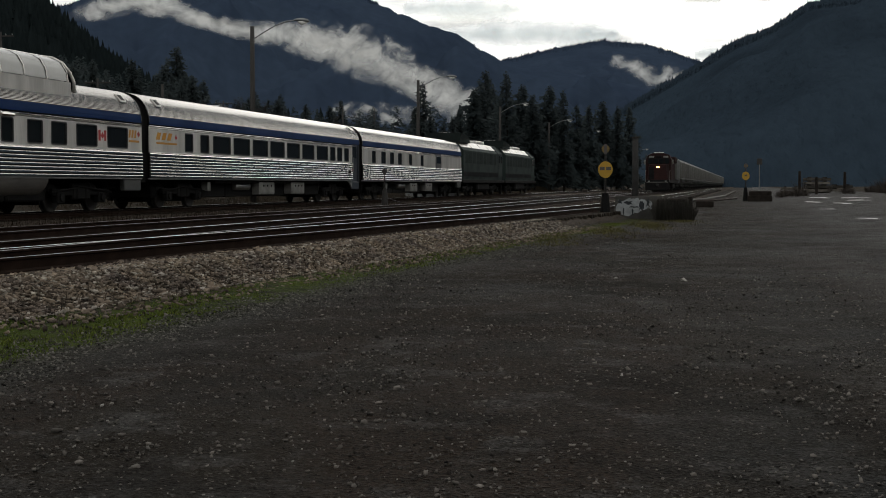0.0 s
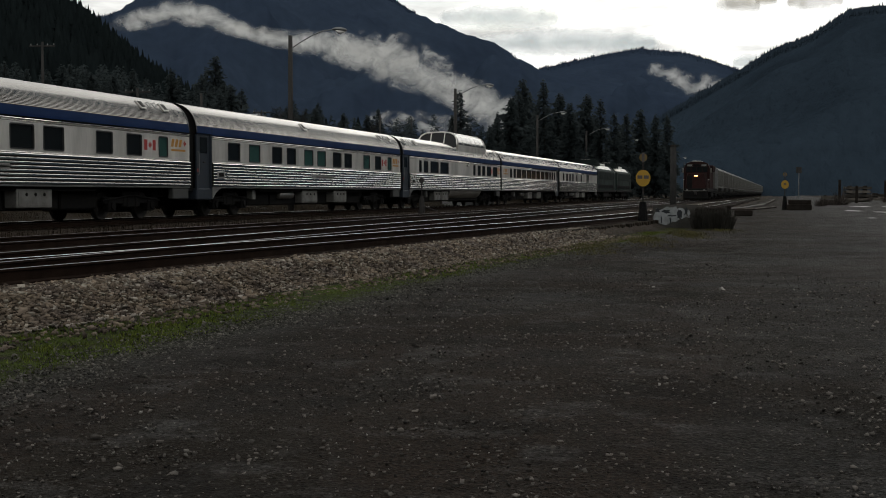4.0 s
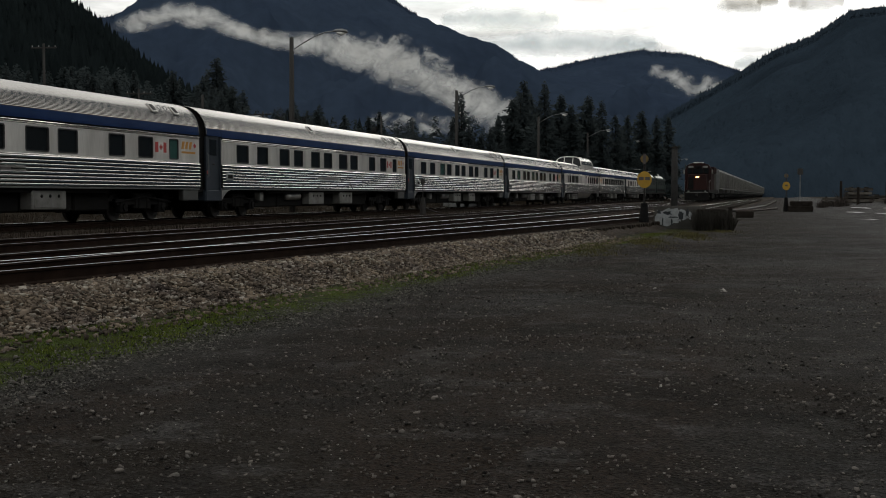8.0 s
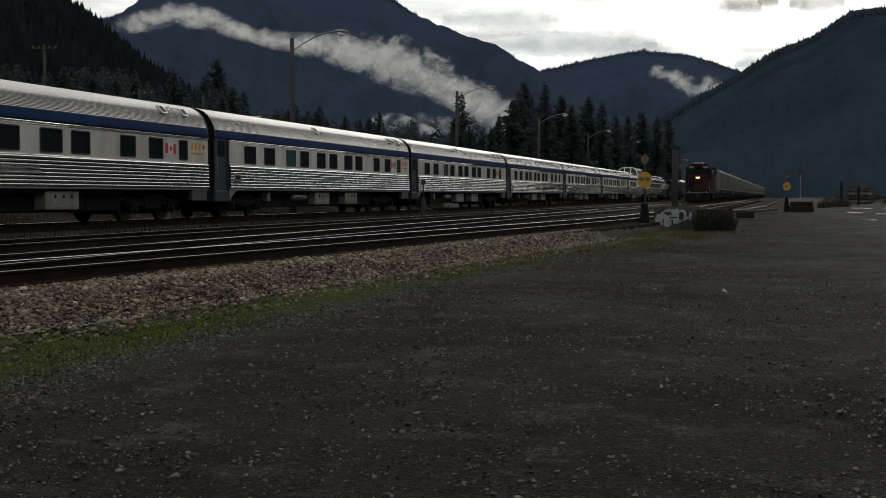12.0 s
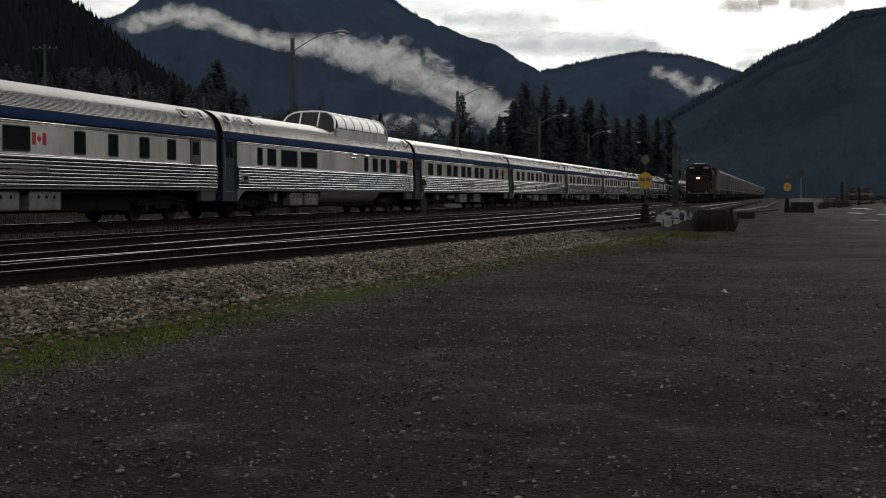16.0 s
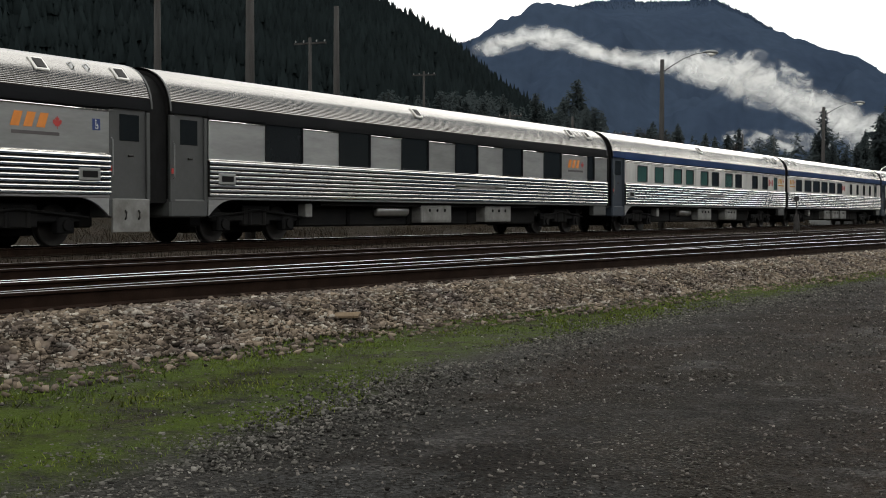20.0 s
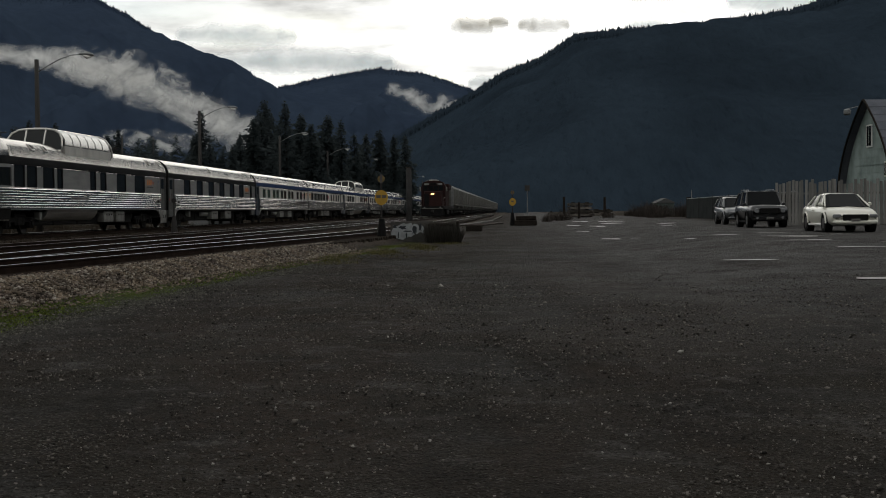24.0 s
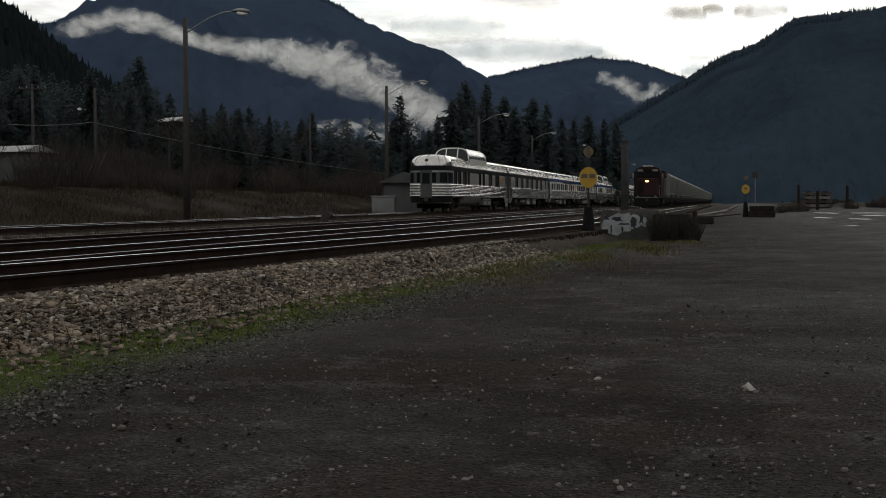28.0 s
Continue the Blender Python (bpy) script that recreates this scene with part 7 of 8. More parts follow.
        if kind == "suv":
            part("headlight", MB().cyl("y", (s * (W / 2 - 0.30), st[-1][0] - 0.02, 0.80), 0.115, 0.12, 18, 0.02), GLASS_LAMP, t, "round clear headlight")
            part("fog_lamp", MB().cyl("y", (s * (W / 2 - 0.32), st[-1][0] + 0.03, 0.46), 0.06, 0.06, 14, 0.01), GLASS_LAMP, t)
        else:
            part("headlight", MB().box(s * (W / 2 - 0.42), s * (W / 2 - 0.12), st[-1][0] - 0.10, st[-1][0] + 0.012, hz - 0.11, hz + 0.03, 0.03), GLASS_LAMP, t, "clear headlight")
        part("door_handle", MB().box(s * (W / 2 - 0.02), s * (W / 2 + 0.02), -0.35, -0.15, 0.80, 0.84, 0.01), paint, t)
        part("sill_trim", MB().box(s * (W / 2 - 0.10), s * (W / 2 + 0.005), axle[1] + 0.42, axle[0] - 0.42, 0.24, 0.33, 0.02), WHITE if kind == "sedan" else UNDER, t)
        for a in axle:
            w = part("wheel", MB().cyl("x", (0, 0, 0), wr, 0.22, 24, 0.035), RUBBER, t, "black tyre", place=pose(s * (W / 2 - 0.10), a, wr))
            part("rim", MB().cyl("x", (s * 0.10, 0, 0), wr * 0.62, 0.03, 18, 0.01), RIM, w, "alloy rim")
            arch = [(s * (W / 2 + 0.012), a + (wr + 0.06) * math.cos(q), wr + (wr + 0.06) * math.sin(q)) for q in np.linspace(0.0, math.pi, 9)]
            part("wheel_arch", MB().tube(arch, 0.035, 6), UNDER if kind == "suv" else paint, t)
            part("wheel_well", MB().cyl("x", (s * (W / 2 - 0.13), a, wr + 0.03), wr + 0.05, 0.27, 20), RUBBER, t)
    yf = st[-1][0]
    g0, g1 = (0.66, 0.92) if kind == "suv" else (0.40, 0.66)
    gr = part("grille", MB().box(-0.46, 0.46, yf - 0.05, yf + 0.02, g0, g1, 0.025), RUBBER, t, "dark grille")
    for i in range(6):
        q = -0.38 + i * 0.152
        part("grille_bar", MB().box(q - 0.014, q + 0.014, yf + 0.015, yf + 0.03, g0 + 0.02, g1 - 0.02), UNDER, gr)
    part("bumper", MB().box(-W / 2 + 0.12, W / 2 - 0.12, yf - 0.16, yf + 0.05, 0.30, 0.46, 0.06), UNDER if kind == "suv" else paint, t)
    pl = part("number_plate", MB().box(-0.16, 0.16, yf + 0.045, yf + 0.065, 0.40, 0.50, 0.005), BOXGREY, t)
    part("plate_bar", MB().box(-0.11, 0.11, yf + 0.064, yf + 0.069, 0.43, 0.47), DARKTEXT, pl)
    if kind == "suv" or kind == "station_wagon":
        for s in (-1, 1):
            zr = gh[2][1]
            part("roof_rail", MB().tube([(s * 0.60, gh[1][0], zr - 0.02), (s * 0.60, gh[1][0] + 0.1, zr + 0.06), (s * 0.60, gh[3][0] - 0.2, zr + 0.05), (s * 0.60, gh[3][0] - 0.05, zr - 0.02)], 0.018, 6), GALV, t)
    return t


RIM = material("alloy_rim", (0.10, 0.10, 0.10), 0.45, 0.7, 0.1, 3, 30)
GLASS_LAMP = material("lamp_glass", (0.1925, 0.196, 0.203), 0.12, 0.3, 0.05, 5, 40)
vehicle("suv", 12.35, 58.6, car_paint("black_paint", (0.010, 0.0105, 0.012), 0.0), "black boxy sport utility vehicle parked by the fence")
vehicle("station_wagon", 13.2, 71.0, car_paint("silver_paint", (0.07, 0.075, 0.08), 0.5), "silver compact wagon parked by the fence")
vehicle("sedan", 12.95, 46.0, car_paint("cream_paint", (0.62, 0.61, 0.54), 0.1), "cream white sedan parked on the gravel")

vehicle("station_wagon", -29.5, 232.0, car_paint("white_paint_car", (0.30, 0.30, 0.29), 0.1), "pale station wagon parked beyond the passenger track", 90.0)


# ---- fences ----
TARPM = material("dark_screen", (0.022, 0.026, 0.026), 0.85, 0, 0.2, 0.7, 10)


def fence_panel(x0, y0, x1, y1, h, label):
    d = Vector((x1 - x0, y1 - y0, 0))
    ln = d.length
    t = thing("chain_fence", label, "fence", "lot fence", pose(x0, y0, float(land(x0, y0)), 0, 0, math.degrees(math.atan2(d.y, d.x))))
    part("post", MB().tube([(0, 0, -0.2), (0, 0, h + 0.1)], 0.045, 8), DARKIRON, t)
    part("top_rail", MB().tube([(0, 0, h), (ln * 0.5, 0, h - 0.02), (ln, 0, h)], 0.03, 6), GALV, t)
    part("screen", MB().box(0.03, ln - 0.03, -0.012, 0.012, 0.06, h - 0.04, 0.004), TARPM, t, "dark privacy screen on the mesh")
    part("bottom_wire", MB().tube([(0, 0, 0.08), (ln, 0, 0.08)], 0.012, 5), GALV, t)
    return t


fy = [118, 110, 102, 94, 86, 78, 70.5]
for a, b in zip(fy[:-1], fy[1:]):
    fence_panel(16.6, a, 16.6, b, 1.85, "chain-link fence with a dark screen beside the lot")
gp = thing("gate_post", "thick dark gate post at the end of the fence", "post", place=pose(16.9, 119.0, 0.35))
part("shaft", MB().box(-0.22, 0.22, -0.22, 0.22, -0.2, 2.0, 0.03), BARK, gp)
part("pole", MB().tube([(0.3, 0.2, 0), (0.3, 0.2, 2.7)], 0.04, 6), GALV, gp)

FENCEWOOD = material("fence_board", (0.225, 0.2213, 0.21), 0.85, 0, 0.25, 1.5, 20, 0.4, 30, tint=(0.0825, 0.07875, 0.07125), random_tone=0.3, streak=(3, 3, 0.3))
pf = thing("plank_fence", "weathered grey plank fence with uneven tops", "fence", place=pose(16.6, 63.0, 0.35, 0, 0, -2))
rb = random.Random(3)
bm_ = MB().box(-0.07, 0.07, -0.012, 0.012, 0, 2.3, 0.006).mesh("board", FENCEWOOD)
for i in range(34):
    o = part("board", bm_, None, pf, place=pose(-2.6 + i * 0.165, rb.uniform(-0.01, 0.01), -0.05, 0, rb.uniform(-1.2, 1.2), 0))
    o.scale = (1, 1, rb.uniform(0.94, 1.06))
for z in (0.5, 1.6):
    part("rail", MB().box(-2.7, 3.0, 0.02, 0.07, z, z + 0.09, 0.008), FENCEWOOD, pf)

SHEET = material("pale_sheet", (0.27, 0.285, 0.2925), 0.6, 0.1, 0.15, 0.6, 12, tint=(0.2025, 0.2175, 0.225))
for k, (x, y) in enumerate(((17.0, 51.6), (17.3, 48.9), (17.6, 46.2), (17.9, 43.5))):
    t = thing("panel_fence", "pale sheet panel fence in a steel frame", "fence", "panel fence", pose(x, y, 0.35, 0, 0, -84))
    part("post", MB().tube([(0, 0, -0.1), (0, 0, 2.0)], 0.045, 8), DARKIRON, t)
    part("panel", MB().box(0.06, 2.6, -0.02, 0.02, 0.12, 1.75, 0.01), SHEET, t, "pale flat sheet")
    part("top_rail", MB().tube([(0, 0, 1.85), (2.7, 0, 1.85)], 0.035, 6), GALV, t)
    part("mid_rail", MB().tube([(0, 0.03, 0.95), (2.7, 0.03, 0.95)], 0.025, 6), GALV, t)


# ---- the arched barn ----
bx, by = 28.5, 99.0
barn = thing("arched_barn", "pale green barn with a curved shingle roof", "barn", place=pose(bx, by, 0.35, 0, 0, 6))
BW, BH, BL = 5.6, 9.3, 16.0


def arch(k, w=BW, h=BH):
    pts = []
    for i in range(k + 1):
        u = i / k
        pts.append((w * (1 - u ** 1.9) if u < 1 else 0.0, 1.6 + (h - 1.6) * u))
    return pts


half = arch(12)
ring = [(BW, 0)] + half + [(-a, b) for a, b in reversed(half[:-1])] + [(-BW, 0)]
GABLE = material("pale_green_boards", (0.26, 0.315, 0.30), 0.8, 0, 0.12, 0.8, 20, tint=(0.16, 0.20, 0.19))
gable = MB().add([(0.0, a, b) for a, b in ring] + [(0.35, a, b) for a, b in ring], [tuple(range(len(ring))), tuple(reversed(range(len(ring), 2 * len(ring))))] + [(i, i + 1, len(ring) + i + 1, len(ring) + i) for i in range(len(ring) - 1)])
part("gable_wall", gable, GABLE, barn, "pale green board gable")
for i in range(14):
    z = 0.6 + i * 0.6
    u = max(0, (z - 1.6) / (BH - 1.6))
    w = BW * (1 - u ** 1.9) - 0.1 if u > 0 else BW - 0.05
    part("clapboard", MB().box(-0.03, 0.0, -w, w, z, z + 0.03), GABLE, barn)
SHINGLE = material("barn_shingle", (0.1125, 0.1199, 0.1386), 0.8, 0.1, 0.2, 0.6, 9, tint=(0.08438, 0.09064, 0.1056))
for s in (-1, 1):
    v = []
    for x in (-0.6, BL):
        v += [(x, s * (a + 0.12), b + 0.05) for a, b in half]
    k = len(half)
    f = [(i, i + 1, k + i + 1, k + i) for i in range(k - 1)]
    part("roof", MB().add(v, f), SHINGLE, barn, "grey curved roof", smooth=True)
    for j in range(1, 12):
        a, b = half[j]
        part("roof_lap", MB().tube([(-0.6, s * (a + 0.13), b + 0.055), (BL, s * (a + 0.13), b + 0.055)], 0.03, 5), SHINGLE, barn)
    edge = [(-0.62, s * (a + 0.10), b + 0.03) for a, b in half]
    part("barge_board", MB().tube(edge, 0.09, 6), BARK, barn)
    part("side_wall", MB().box(0.3, BL, s * BW - 0.1, s * BW + 0.1, 0, 1.7, 0.02), GREEN_SIDING, barn)
part("back_wall", MB().add([(BL - 0.1, a, b) for a, b in ring], [tuple(range(len(ring)))]), GREEN_SIDING, barn)
for yy, z0, z1, w in ((0.2, 5.6, 7.4, 0.55), (-3.2, 3.2, 4.4, 0.35)):
    wd = part("window", MB().box(-0.08, 0.02, yy - w, yy + w, z0, z1, 0.02), WHITE, barn, "pale framed window")
    part("pane", MB().box(-0.10, -0.07, yy - w + 0.12, yy - 0.05, z0 + 0.12, z1 - 0.12), PANE, wd)
    part("pane", MB().box(-0.10, -0.07, yy + 0.05, yy + w - 0.12, z0 + 0.12, z1 - 0.12), PANE, wd)
part("lamp_hood", MB().cyl("z", (-1.3, 1.6, 8.5), 0.28, 0.5, 12, 0.1), GALV, barn, "pale yard lamp hood")
part("lamp_arm", MB().tube([(-1.3, 1.6, 8.75), (-0.6, 1.3, 8.9), (0.2, 1.0, 8.4)], 0.04, 6), GALV, barn)
vent = part("roof_vent", MB().cyl("z", (8.4, 0, BH + 0.35), 0.14, 0.8, 10), GALV, barn)
part("vent_cap", MB().cyl("z", (8.4, 0, BH + 0.8), 0.3, 0.08, 12), GALV, vent)


# ---- puddles ----
WATER = bpy.data.materials.new("puddle_water")
WATER.use_nodes = True
_b = WATER.node_tree.nodes["Principled BSDF"]
_b.inputs["Base Color"].default_value = (0.03, 0.028, 0.025, 1)
_b.inputs["Roughness"].default_value = 0.30
_b.inputs["IOR"].default_value = 1.33
_b.inputs["Specular IOR Level"].default_value = 0.5
_n, _l = WATER.node_tree.nodes, WATER.node_tree.links
_t, _p = _n.new("ShaderNodeTexNoise"), _n.new("ShaderNodeBump")
_t.inputs["Scale"].default_value = 9.0
_p.inputs["Strength"].default_value, _p.inputs["Distance"].default_value = 0.7, 0.05
_l.new(_n.new("ShaderNodeTexCoord").outputs["Object"], _t.inputs["Vector"])
_l.new(_t.outputs[0], _p.inputs["Height"])
_l.new(_p.outputs[0], _b.inputs["Normal"])


def puddle(x, y, w, l, seed):
    r = random.Random(seed)
    n = 28
    ph = [r.uniform(0, 6.28) for _ in range(4)]
    pts = []
    for i in range(n):
        a = 2 * math.pi * i / n
        k = 1 + 0.28 * math.sin(2 * a + ph[0]) + 0.2 * math.sin(3 * a + ph[1]) + 0.14 * math.sin(5 * a + ph[2]) + 0.08 * math.sin(8 * a + ph[3])
        pts.append((w * k * math.cos(a), l * k * math.sin(a), 0))
    z = float(land(x, y)) + (0.013 if y < 60 else 0.02)
    o = part("puddle", MB().add([(0, 0, 0)] + pts, [(0, 1 + i, 1 + (i + 1) % n) for i in range(n)]), WATER)
    o.matrix_basis = pose(x, y, z)
    return tagged(o, "shallow rain puddle on the gravel reflecting the sky", "puddle", "puddles", kind="structure")


for i, (x, y, w, l) in enumerate(((4.6, 49, 0.55, 1.4), (5.3, 47.5, 0.22, 0.6), (9.6, 38.0, 1.3, 1.0), (9.2, 34.0, 0.9, 0.55), (11.2, 32.0, 0.6, 0.45), (8.2, 42, 0.8, 0.7), (6.7, 41, 0.4, 0.5), (9.9, 44, 0.6, 0.5), (6.0, 80, 0.9, 3.0), (7.5, 86, 1.3, 3.5), (5.0, 92, 1.0, 4.0), (8.0, 98, 1.2, 5.0), (10.0, 78, 0.8, 2.5), (6.5, 110, 1.5, 6.0), (9.0, 68, 0.7, 1.6), (11.5, 40.5, 0.5, 0.5), (4.4, 68, 0.6, 1.2), (7.5, 18.7, 1.2, 0.9), (8.7, 20.6, 0.8, 0.6), (6.1, 25.6, 0.8, 0.5), (9.6, 29.5, 0.9, 0.6))):
    puddle(x, y, w * 0.7, l * 0.55, 40 + i)


# ---- loose stones, grass and weeds ----
def stones(name, xs, ys, zs, sizes, mat, label, seed, flat=0.62):
    r = np.random.default_rng(seed)
    n = len(xs)
    cube = np.array([(x, y, z) for z in (-1, 1) for y in (-1, 1) for x in (-1, 1)], float) * 0.5
    faces = np.array([(0, 2, 3, 1), (4, 5, 7, 6), (0, 1, 5, 4), (2, 6, 7, 3), (0, 4, 6, 2), (1, 3, 7, 5)])
    v = cube[None] * r.uniform(0.35, 1.35, (n, 8, 3))
    v = v * sizes[:, None, None] * np.stack([r.uniform(0.8, 1.4, n), r.uniform(0.7, 1.1, n), np.full(n, flat) * r.uniform(0.7, 1.3, n)], -1)[:, None]
    a, b = r.uniform(0, 6.28, n), r.normal(0, 0.45, n)
    ca, sa, cb, sb = np.cos(a), np.sin(a), np.cos(b), np.sin(b)
    x, y, z = v[..., 0], v[..., 1], v[..., 2]
    x, z = x * cb[:, None] + z * sb[:, None], -x * sb[:, None] + z * cb[:, None]
    x, y = x * ca[:, None] - y * sa[:, None], x * sa[:, None] + y * ca[:, None]
    v = np.stack([x + xs[:, None], y + ys[:, None], z + zs[:, None]], -1).reshape(-1, 3)
    f = (faces[None] + (np.arange(n) * 8)[:, None, None]).reshape(-1, 4)
    return tagged(new(name, raw_mesh(name, v, f, mat)), label, "stones", kind="stuff")


rg = np.random.default_rng(31)


def shoulder(count, y0, y1, lo, hi, power=1.0):
    y = y0 + (y1 - y0) * rg.uniform(0, 1, count) ** power
    x = toe(y) - (lo + (hi - lo) * rg.uniform(0, 1, count))
    return x, y


x, y = shoulder(72000, -5, 40, -0.05, 1.5, 1.35)
ok = rg.uniform(0, 1, len(y)) > smooth(20, 42, y)
x, y = x[ok], y[ok]
stones("ballast_stones", x, y, land(x, y) + 0.012, rg.lognormal(-3.35, 0.38, len(x)).clip(0.016, 0.09), BALLAST, "pale brown crushed ballast stones on the track shoulder", 1, 0.42)
x, y = shoulder(16000, -16, -5, -0.15, 1.75)
stones("ballast_stones", x, y, land(x, y) + 0.012, rg.lognormal(-3.4, 0.36, len(x)).clip(0.014, 0.07), BALLAST, "brown crushed ballast stones along the track behind", 15, 0.42)
x, y = shoulder(9000, -5, 38, -0.1, 1.3, 1.4)
stones("pale_ballast", x, y, land(x, y) + 0.02, rg.lognormal(-3.4, 0.33, len(x)).clip(0.018, 0.075), BALLAST_PALE, "pale freshly broken stones among the ballast", 14, 0.4)
x, y = shoulder(2200, -2, 40, -0.8, 0.0)
stones("scattered_ballast", x, y, land(x, y) + 0.008, rg.uniform(0.02, 0.06, len(x)), BALLAST, "scattered pale stones at the grass edge", 2)
y = -4 + 84 * rg.uniform(0, 1, 15000) ** 1.4
x = rg.uniform(-15.5, -7.6, 15000)
stones("cinder_stones", x, y, land(x, y) + 0.01, rg.uniform(0.03, 0.08, len(x)), BALLAST_DARK, "dark stones between the rails", 3)
u = rg.uniform(0, 1, 125000)
rr = 1.5 + 34 * u ** 1.35
aa = np.radians(rg.uniform(-34, 66, len(rr)))
x, y = 1.0 - np.sin(aa) * rr, -6.0 + np.cos(aa) * rr
ok = (x > toe(y) + 0.3) & (rg.uniform(0, 1, len(x)) > 0.97 * smooth(17, 35, rr)) & ((x > grass_edge(y)) | (rg.uniform(0, 1, len(x)) < 0.35))
x, y, rr = x[ok], y[ok], rr[ok]
stones("loose_gravel", x, y, land(x, y) + 0.004, (rg.lognormal(-4.75, 0.40, len(x)) * np.clip(rr / 10.0, 1.0, 1.45)).clip(0.005, 0.034), PEBBLE, "loose dark gravel on the lot", 4)
u = rg.uniform(0, 1, 6500)
rr = 2.0 + 38 * u ** 1.2
aa = np.radians(rg.uniform(-34, 62, len(rr)))
x, y = 1.0 - np.sin(aa) * rr, -6.0 + np.cos(aa) * rr
ok = x > toe(y) + 0.6
x, y = x[ok], y[ok]
stones("pale_pebbles", x, y, land(x, y) + 0.006, rg.lognormal(-5.0, 0.4, len(x)).clip(0.004, 0.022), PALE_STONE, "scattered pale pebbles on the dark lot", 5)
y = 0 + 34 * rg.uniform(0, 1, 22000) ** 1.3
x = grass_edge(y) + rg.normal(0.25, 0.33, len(y))
stones("fringe_gravel", x, y, land(x, y) + 0.005, rg.lognormal(-4.4, 0.4, len(x)).clip(0.006, 0.03), FRINGE, "grey-green loose gravel along the grass", 12)
for x, y, s in ((-0.75, 17.6, 0.08), (-1.7, 17.9, 0.05), (-5.3, 7.6, 0.03), (2.0, 7.2, 0.06)):
    o = stones("fieldstone", np.array([x]), np.array([y]), land(np.array([x]), np.array([y])) + s * 0.2, np.array([s]), PALE_STONE, "single pale stone lying on the lot", int(s * 1000 + y), 0.36)
    o["kind"] = "thing"
    o["category"] = "stone"


def blades(name, xs, ys, hs, mat, label, seed, wide=0.006, lean=0.5):
    r = np.random.default_rng(seed)
    n = len(xs)
    zs = land(xs, ys)
    a = r.uniform(0, 6.28, n)
    lx, ly = r.normal(0, lean, n) * hs, r.normal(0, lean, n) * hs
    wx, wy = np.cos(a) * wide, np.sin(a) * wide
    v = np.stack([np.stack([xs - wx, ys - wy, zs - 0.01], -1), np.stack([xs + wx, ys + wy, zs - 0.01], -1), np.stack([xs + lx, ys + ly, zs + hs], -1)], 1).reshape(-1, 3)
    f = np.arange(n * 3).reshape(-1, 3)
    return tagged(new(name, raw_mesh(name, v, f, mat)), label, "grass" if "grass" in name else "weeds", kind="stuff")


y = -2 + 46 * rg.uniform(0, 1, 80000) ** 1.6
gw = grass_edge(y) - toe(y)
x = toe(y) + gw * rg.uniform(-0.05, 1.1, len(y))
clump = np.sin(x * 5.1 + 2 * np.sin(y * 1.3)) * np.sin(y * 2.2 + x) + rg.normal(0, 0.5, len(x))
ok = clump > 0.05
blades("grass_strip", x[ok], y[ok], rg.uniform(0.008, 0.034, ok.sum()), GRASSM, "low green grass and moss along the ballast foot", 6, 0.007, 0.7)
y = -2 + 40 * rg.uniform(0, 1, 500) ** 1.4
x = toe(y) + rg.normal(0.0, 0.22, len(y))
blades("dry_weeds", x, y, rg.uniform(0.05, 0.30, len(x)), WEEDM, "thin dry weed stalks in the ballast", 7, 0.004, 0.18)
y = -4 + 110 * rg.uniform(0, 1, 9000) ** 1.3
x = rg.choice([-15.4, -17.5, -19.2], len(y)) + rg.normal(0, 0.45, len(y))
blades("dry_weeds", x, y, rg.uniform(0.08, 0.42, len(x)), WEEDM, "dry weeds between the tracks", 8, 0.008, 0.2)
y = 10 + 150 * rg.uniform(0, 1, 110000)
x = rg.uniform(-48, -27.5, len(y))
tuft = np.sin(x * 0.9 + 1.7 * np.sin(y * 0.31)) * np.sin(y * 0.47 + x * 0.4)
ok = tuft + rg.normal(0, 0.45, len(x)) > -0.35
blades("dry_grass", x[ok], y[ok], rg.uniform(0.10, 0.34, ok.sum()) * (1.15 + 0.5 * tuft[ok]), BANKGRASS, "dry brown grass on the bank beyond the tracks", 9, 0.011, 0.55)

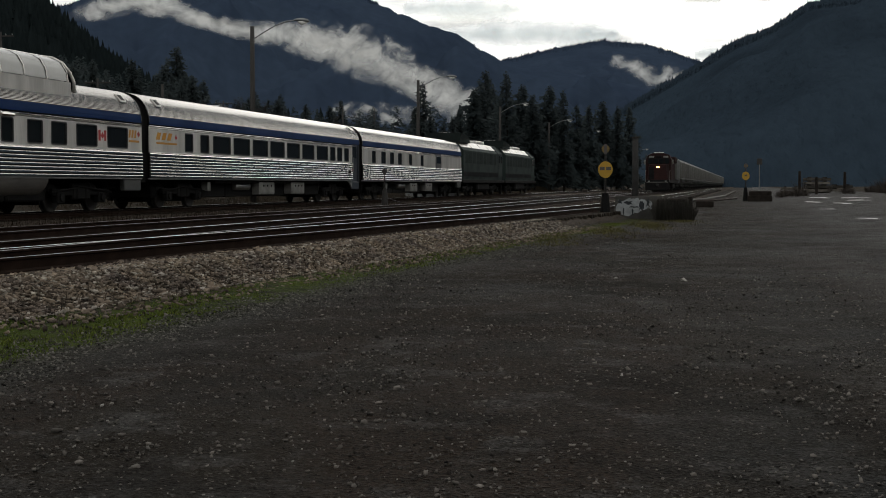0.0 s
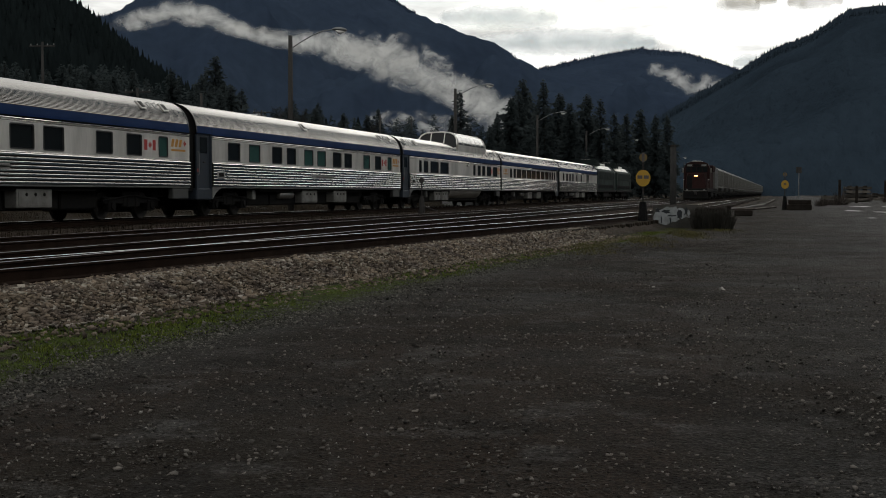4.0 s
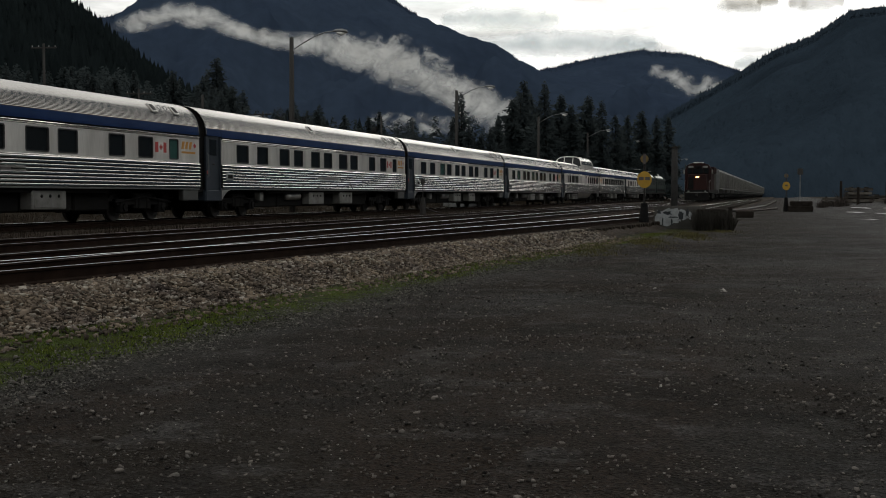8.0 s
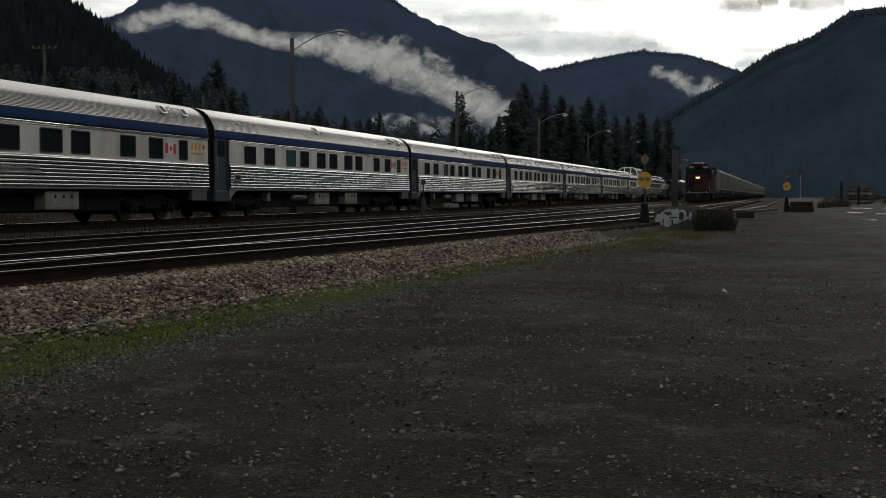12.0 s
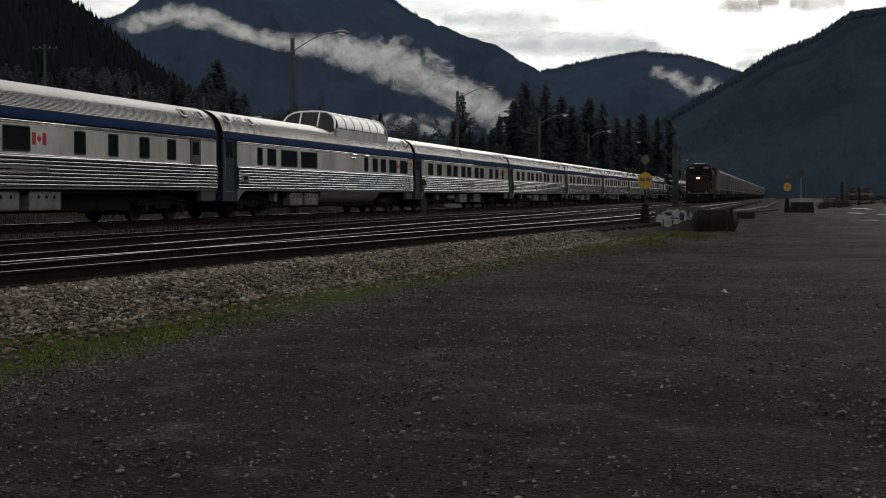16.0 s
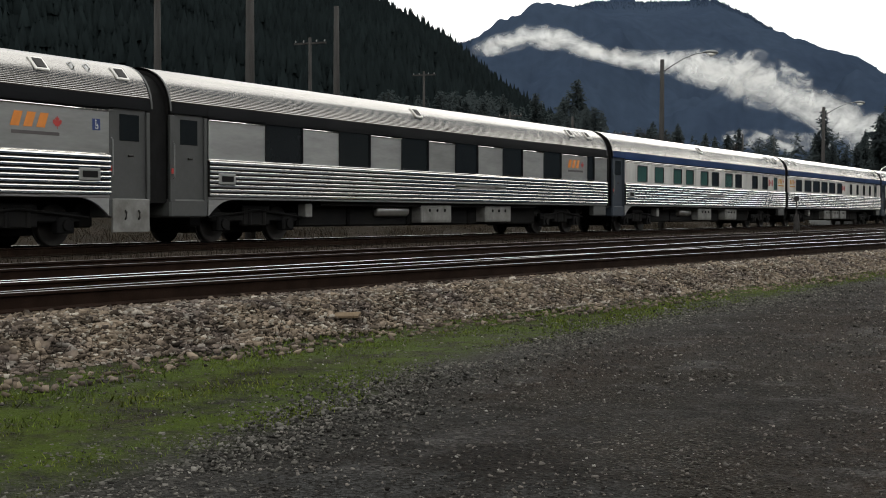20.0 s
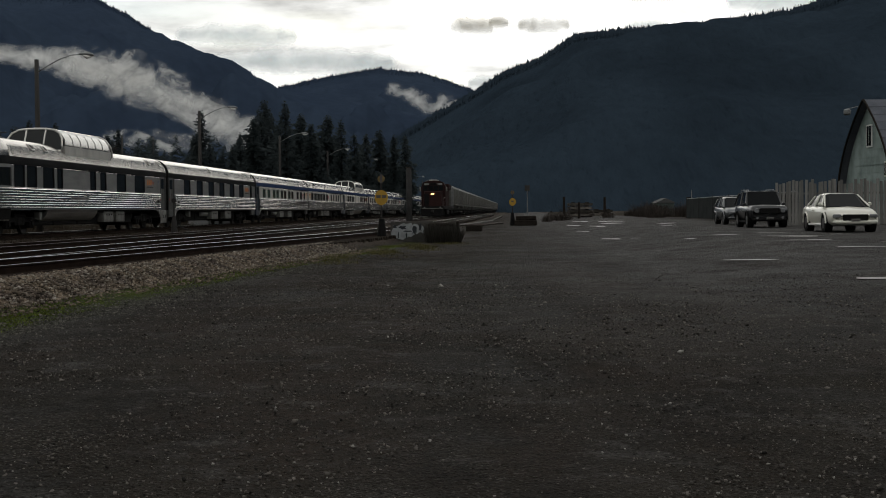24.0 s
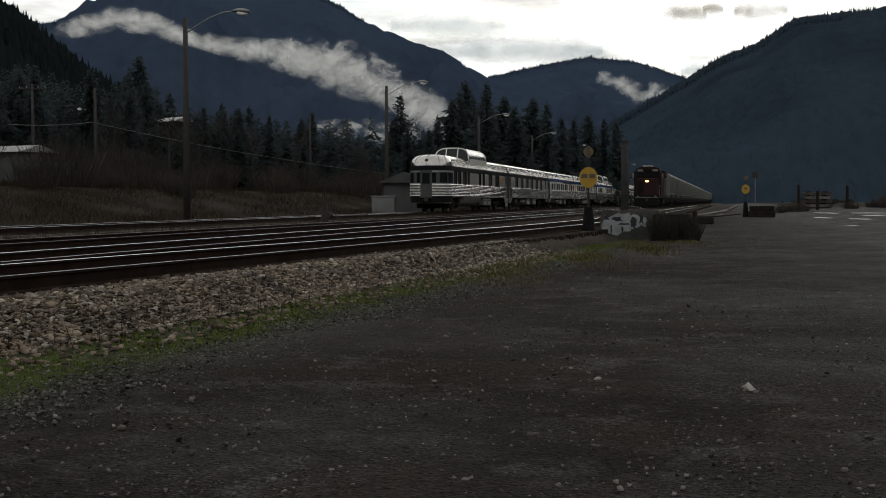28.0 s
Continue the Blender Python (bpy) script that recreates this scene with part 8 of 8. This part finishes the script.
STRAW = material("straw_grass", (0.085, 0.074, 0.030), 0.9, 0, 0.3, 1.5, 20, tint=(0.05, 0.052, 0.018), random_tone=0.5, island=True)
y = rg.uniform(27, 48.5, 9000)
x = toe(y) + 0.2 + rg.normal(0.7, 0.6, len(y)) + 0.04 * (y - 27)
ok = np.sin(x * 3.1 + y * 0.7) + rg.normal(0, 0.6, len(x)) > -0.1
blades("straw_grass", x[ok], y[ok], rg.uniform(0.02, 0.075, ok.sum()), STRAW, "yellowed short grass on the verge before the barrier", 17, 0.012, 0.6)
SCRAP_X, SCRAP_Y = -7.44, 7.59
CARDBOARD = material("cardboard", (0.13, 0.095, 0.06), 0.9, 0, 0.25, 6.0, 40, tint=(0.10, 0.075, 0.05))
scrap = part("cardboard_scrap", MB().add([(-0.14, -0.07, 0), (0.13, -0.08, 0.01), (0.15, 0.06, 0.015), (-0.12, 0.08, 0.005), (-0.14, -0.07, 0.02), (0.13, -0.08, 0.03), (0.15, 0.06, 0.045), (-0.12, 0.08, 0.03)], [(0, 3, 2, 1), (4, 5, 6, 7), (0, 1, 5, 4), (1, 2, 6, 5), (2, 3, 7, 6), (3, 0, 4, 7)]), CARDBOARD)
scrap.matrix_basis = pose(SCRAP_X, SCRAP_Y, float(land(SCRAP_X, SCRAP_Y)) + 0.035, 8, 0, 30)
tagged(scrap, "torn scrap of tan cardboard on the ballast", "litter")


track("track", lambda y: TRACK_P, -60, 900, (RAIL_TOP, RAIL_TOP), "passenger track with worn steel rails on dark ties", (-14, 110), tie_seed=2, step=20)
track("track", lambda y: TRACK_Q, -60, 420, (RAIL_DULL, RAIL_DULL), "little-used track with rusty rails among weeds", (-14, 90), tie_seed=3, step=20)
track("track", lambda y: TRACK_N, -60, 900, (RAIL_TOP, RAIL_MID), "near main track with bright steel rails", (-14, 110), tie_seed=4, step=20, dull=(14.5, 20.5))
track("track", siding, 2, 300, (RAIL_TOP, RAIL_MID), "siding leaving the near track", (16, 90), tie_seed=5, step=2)

motions()
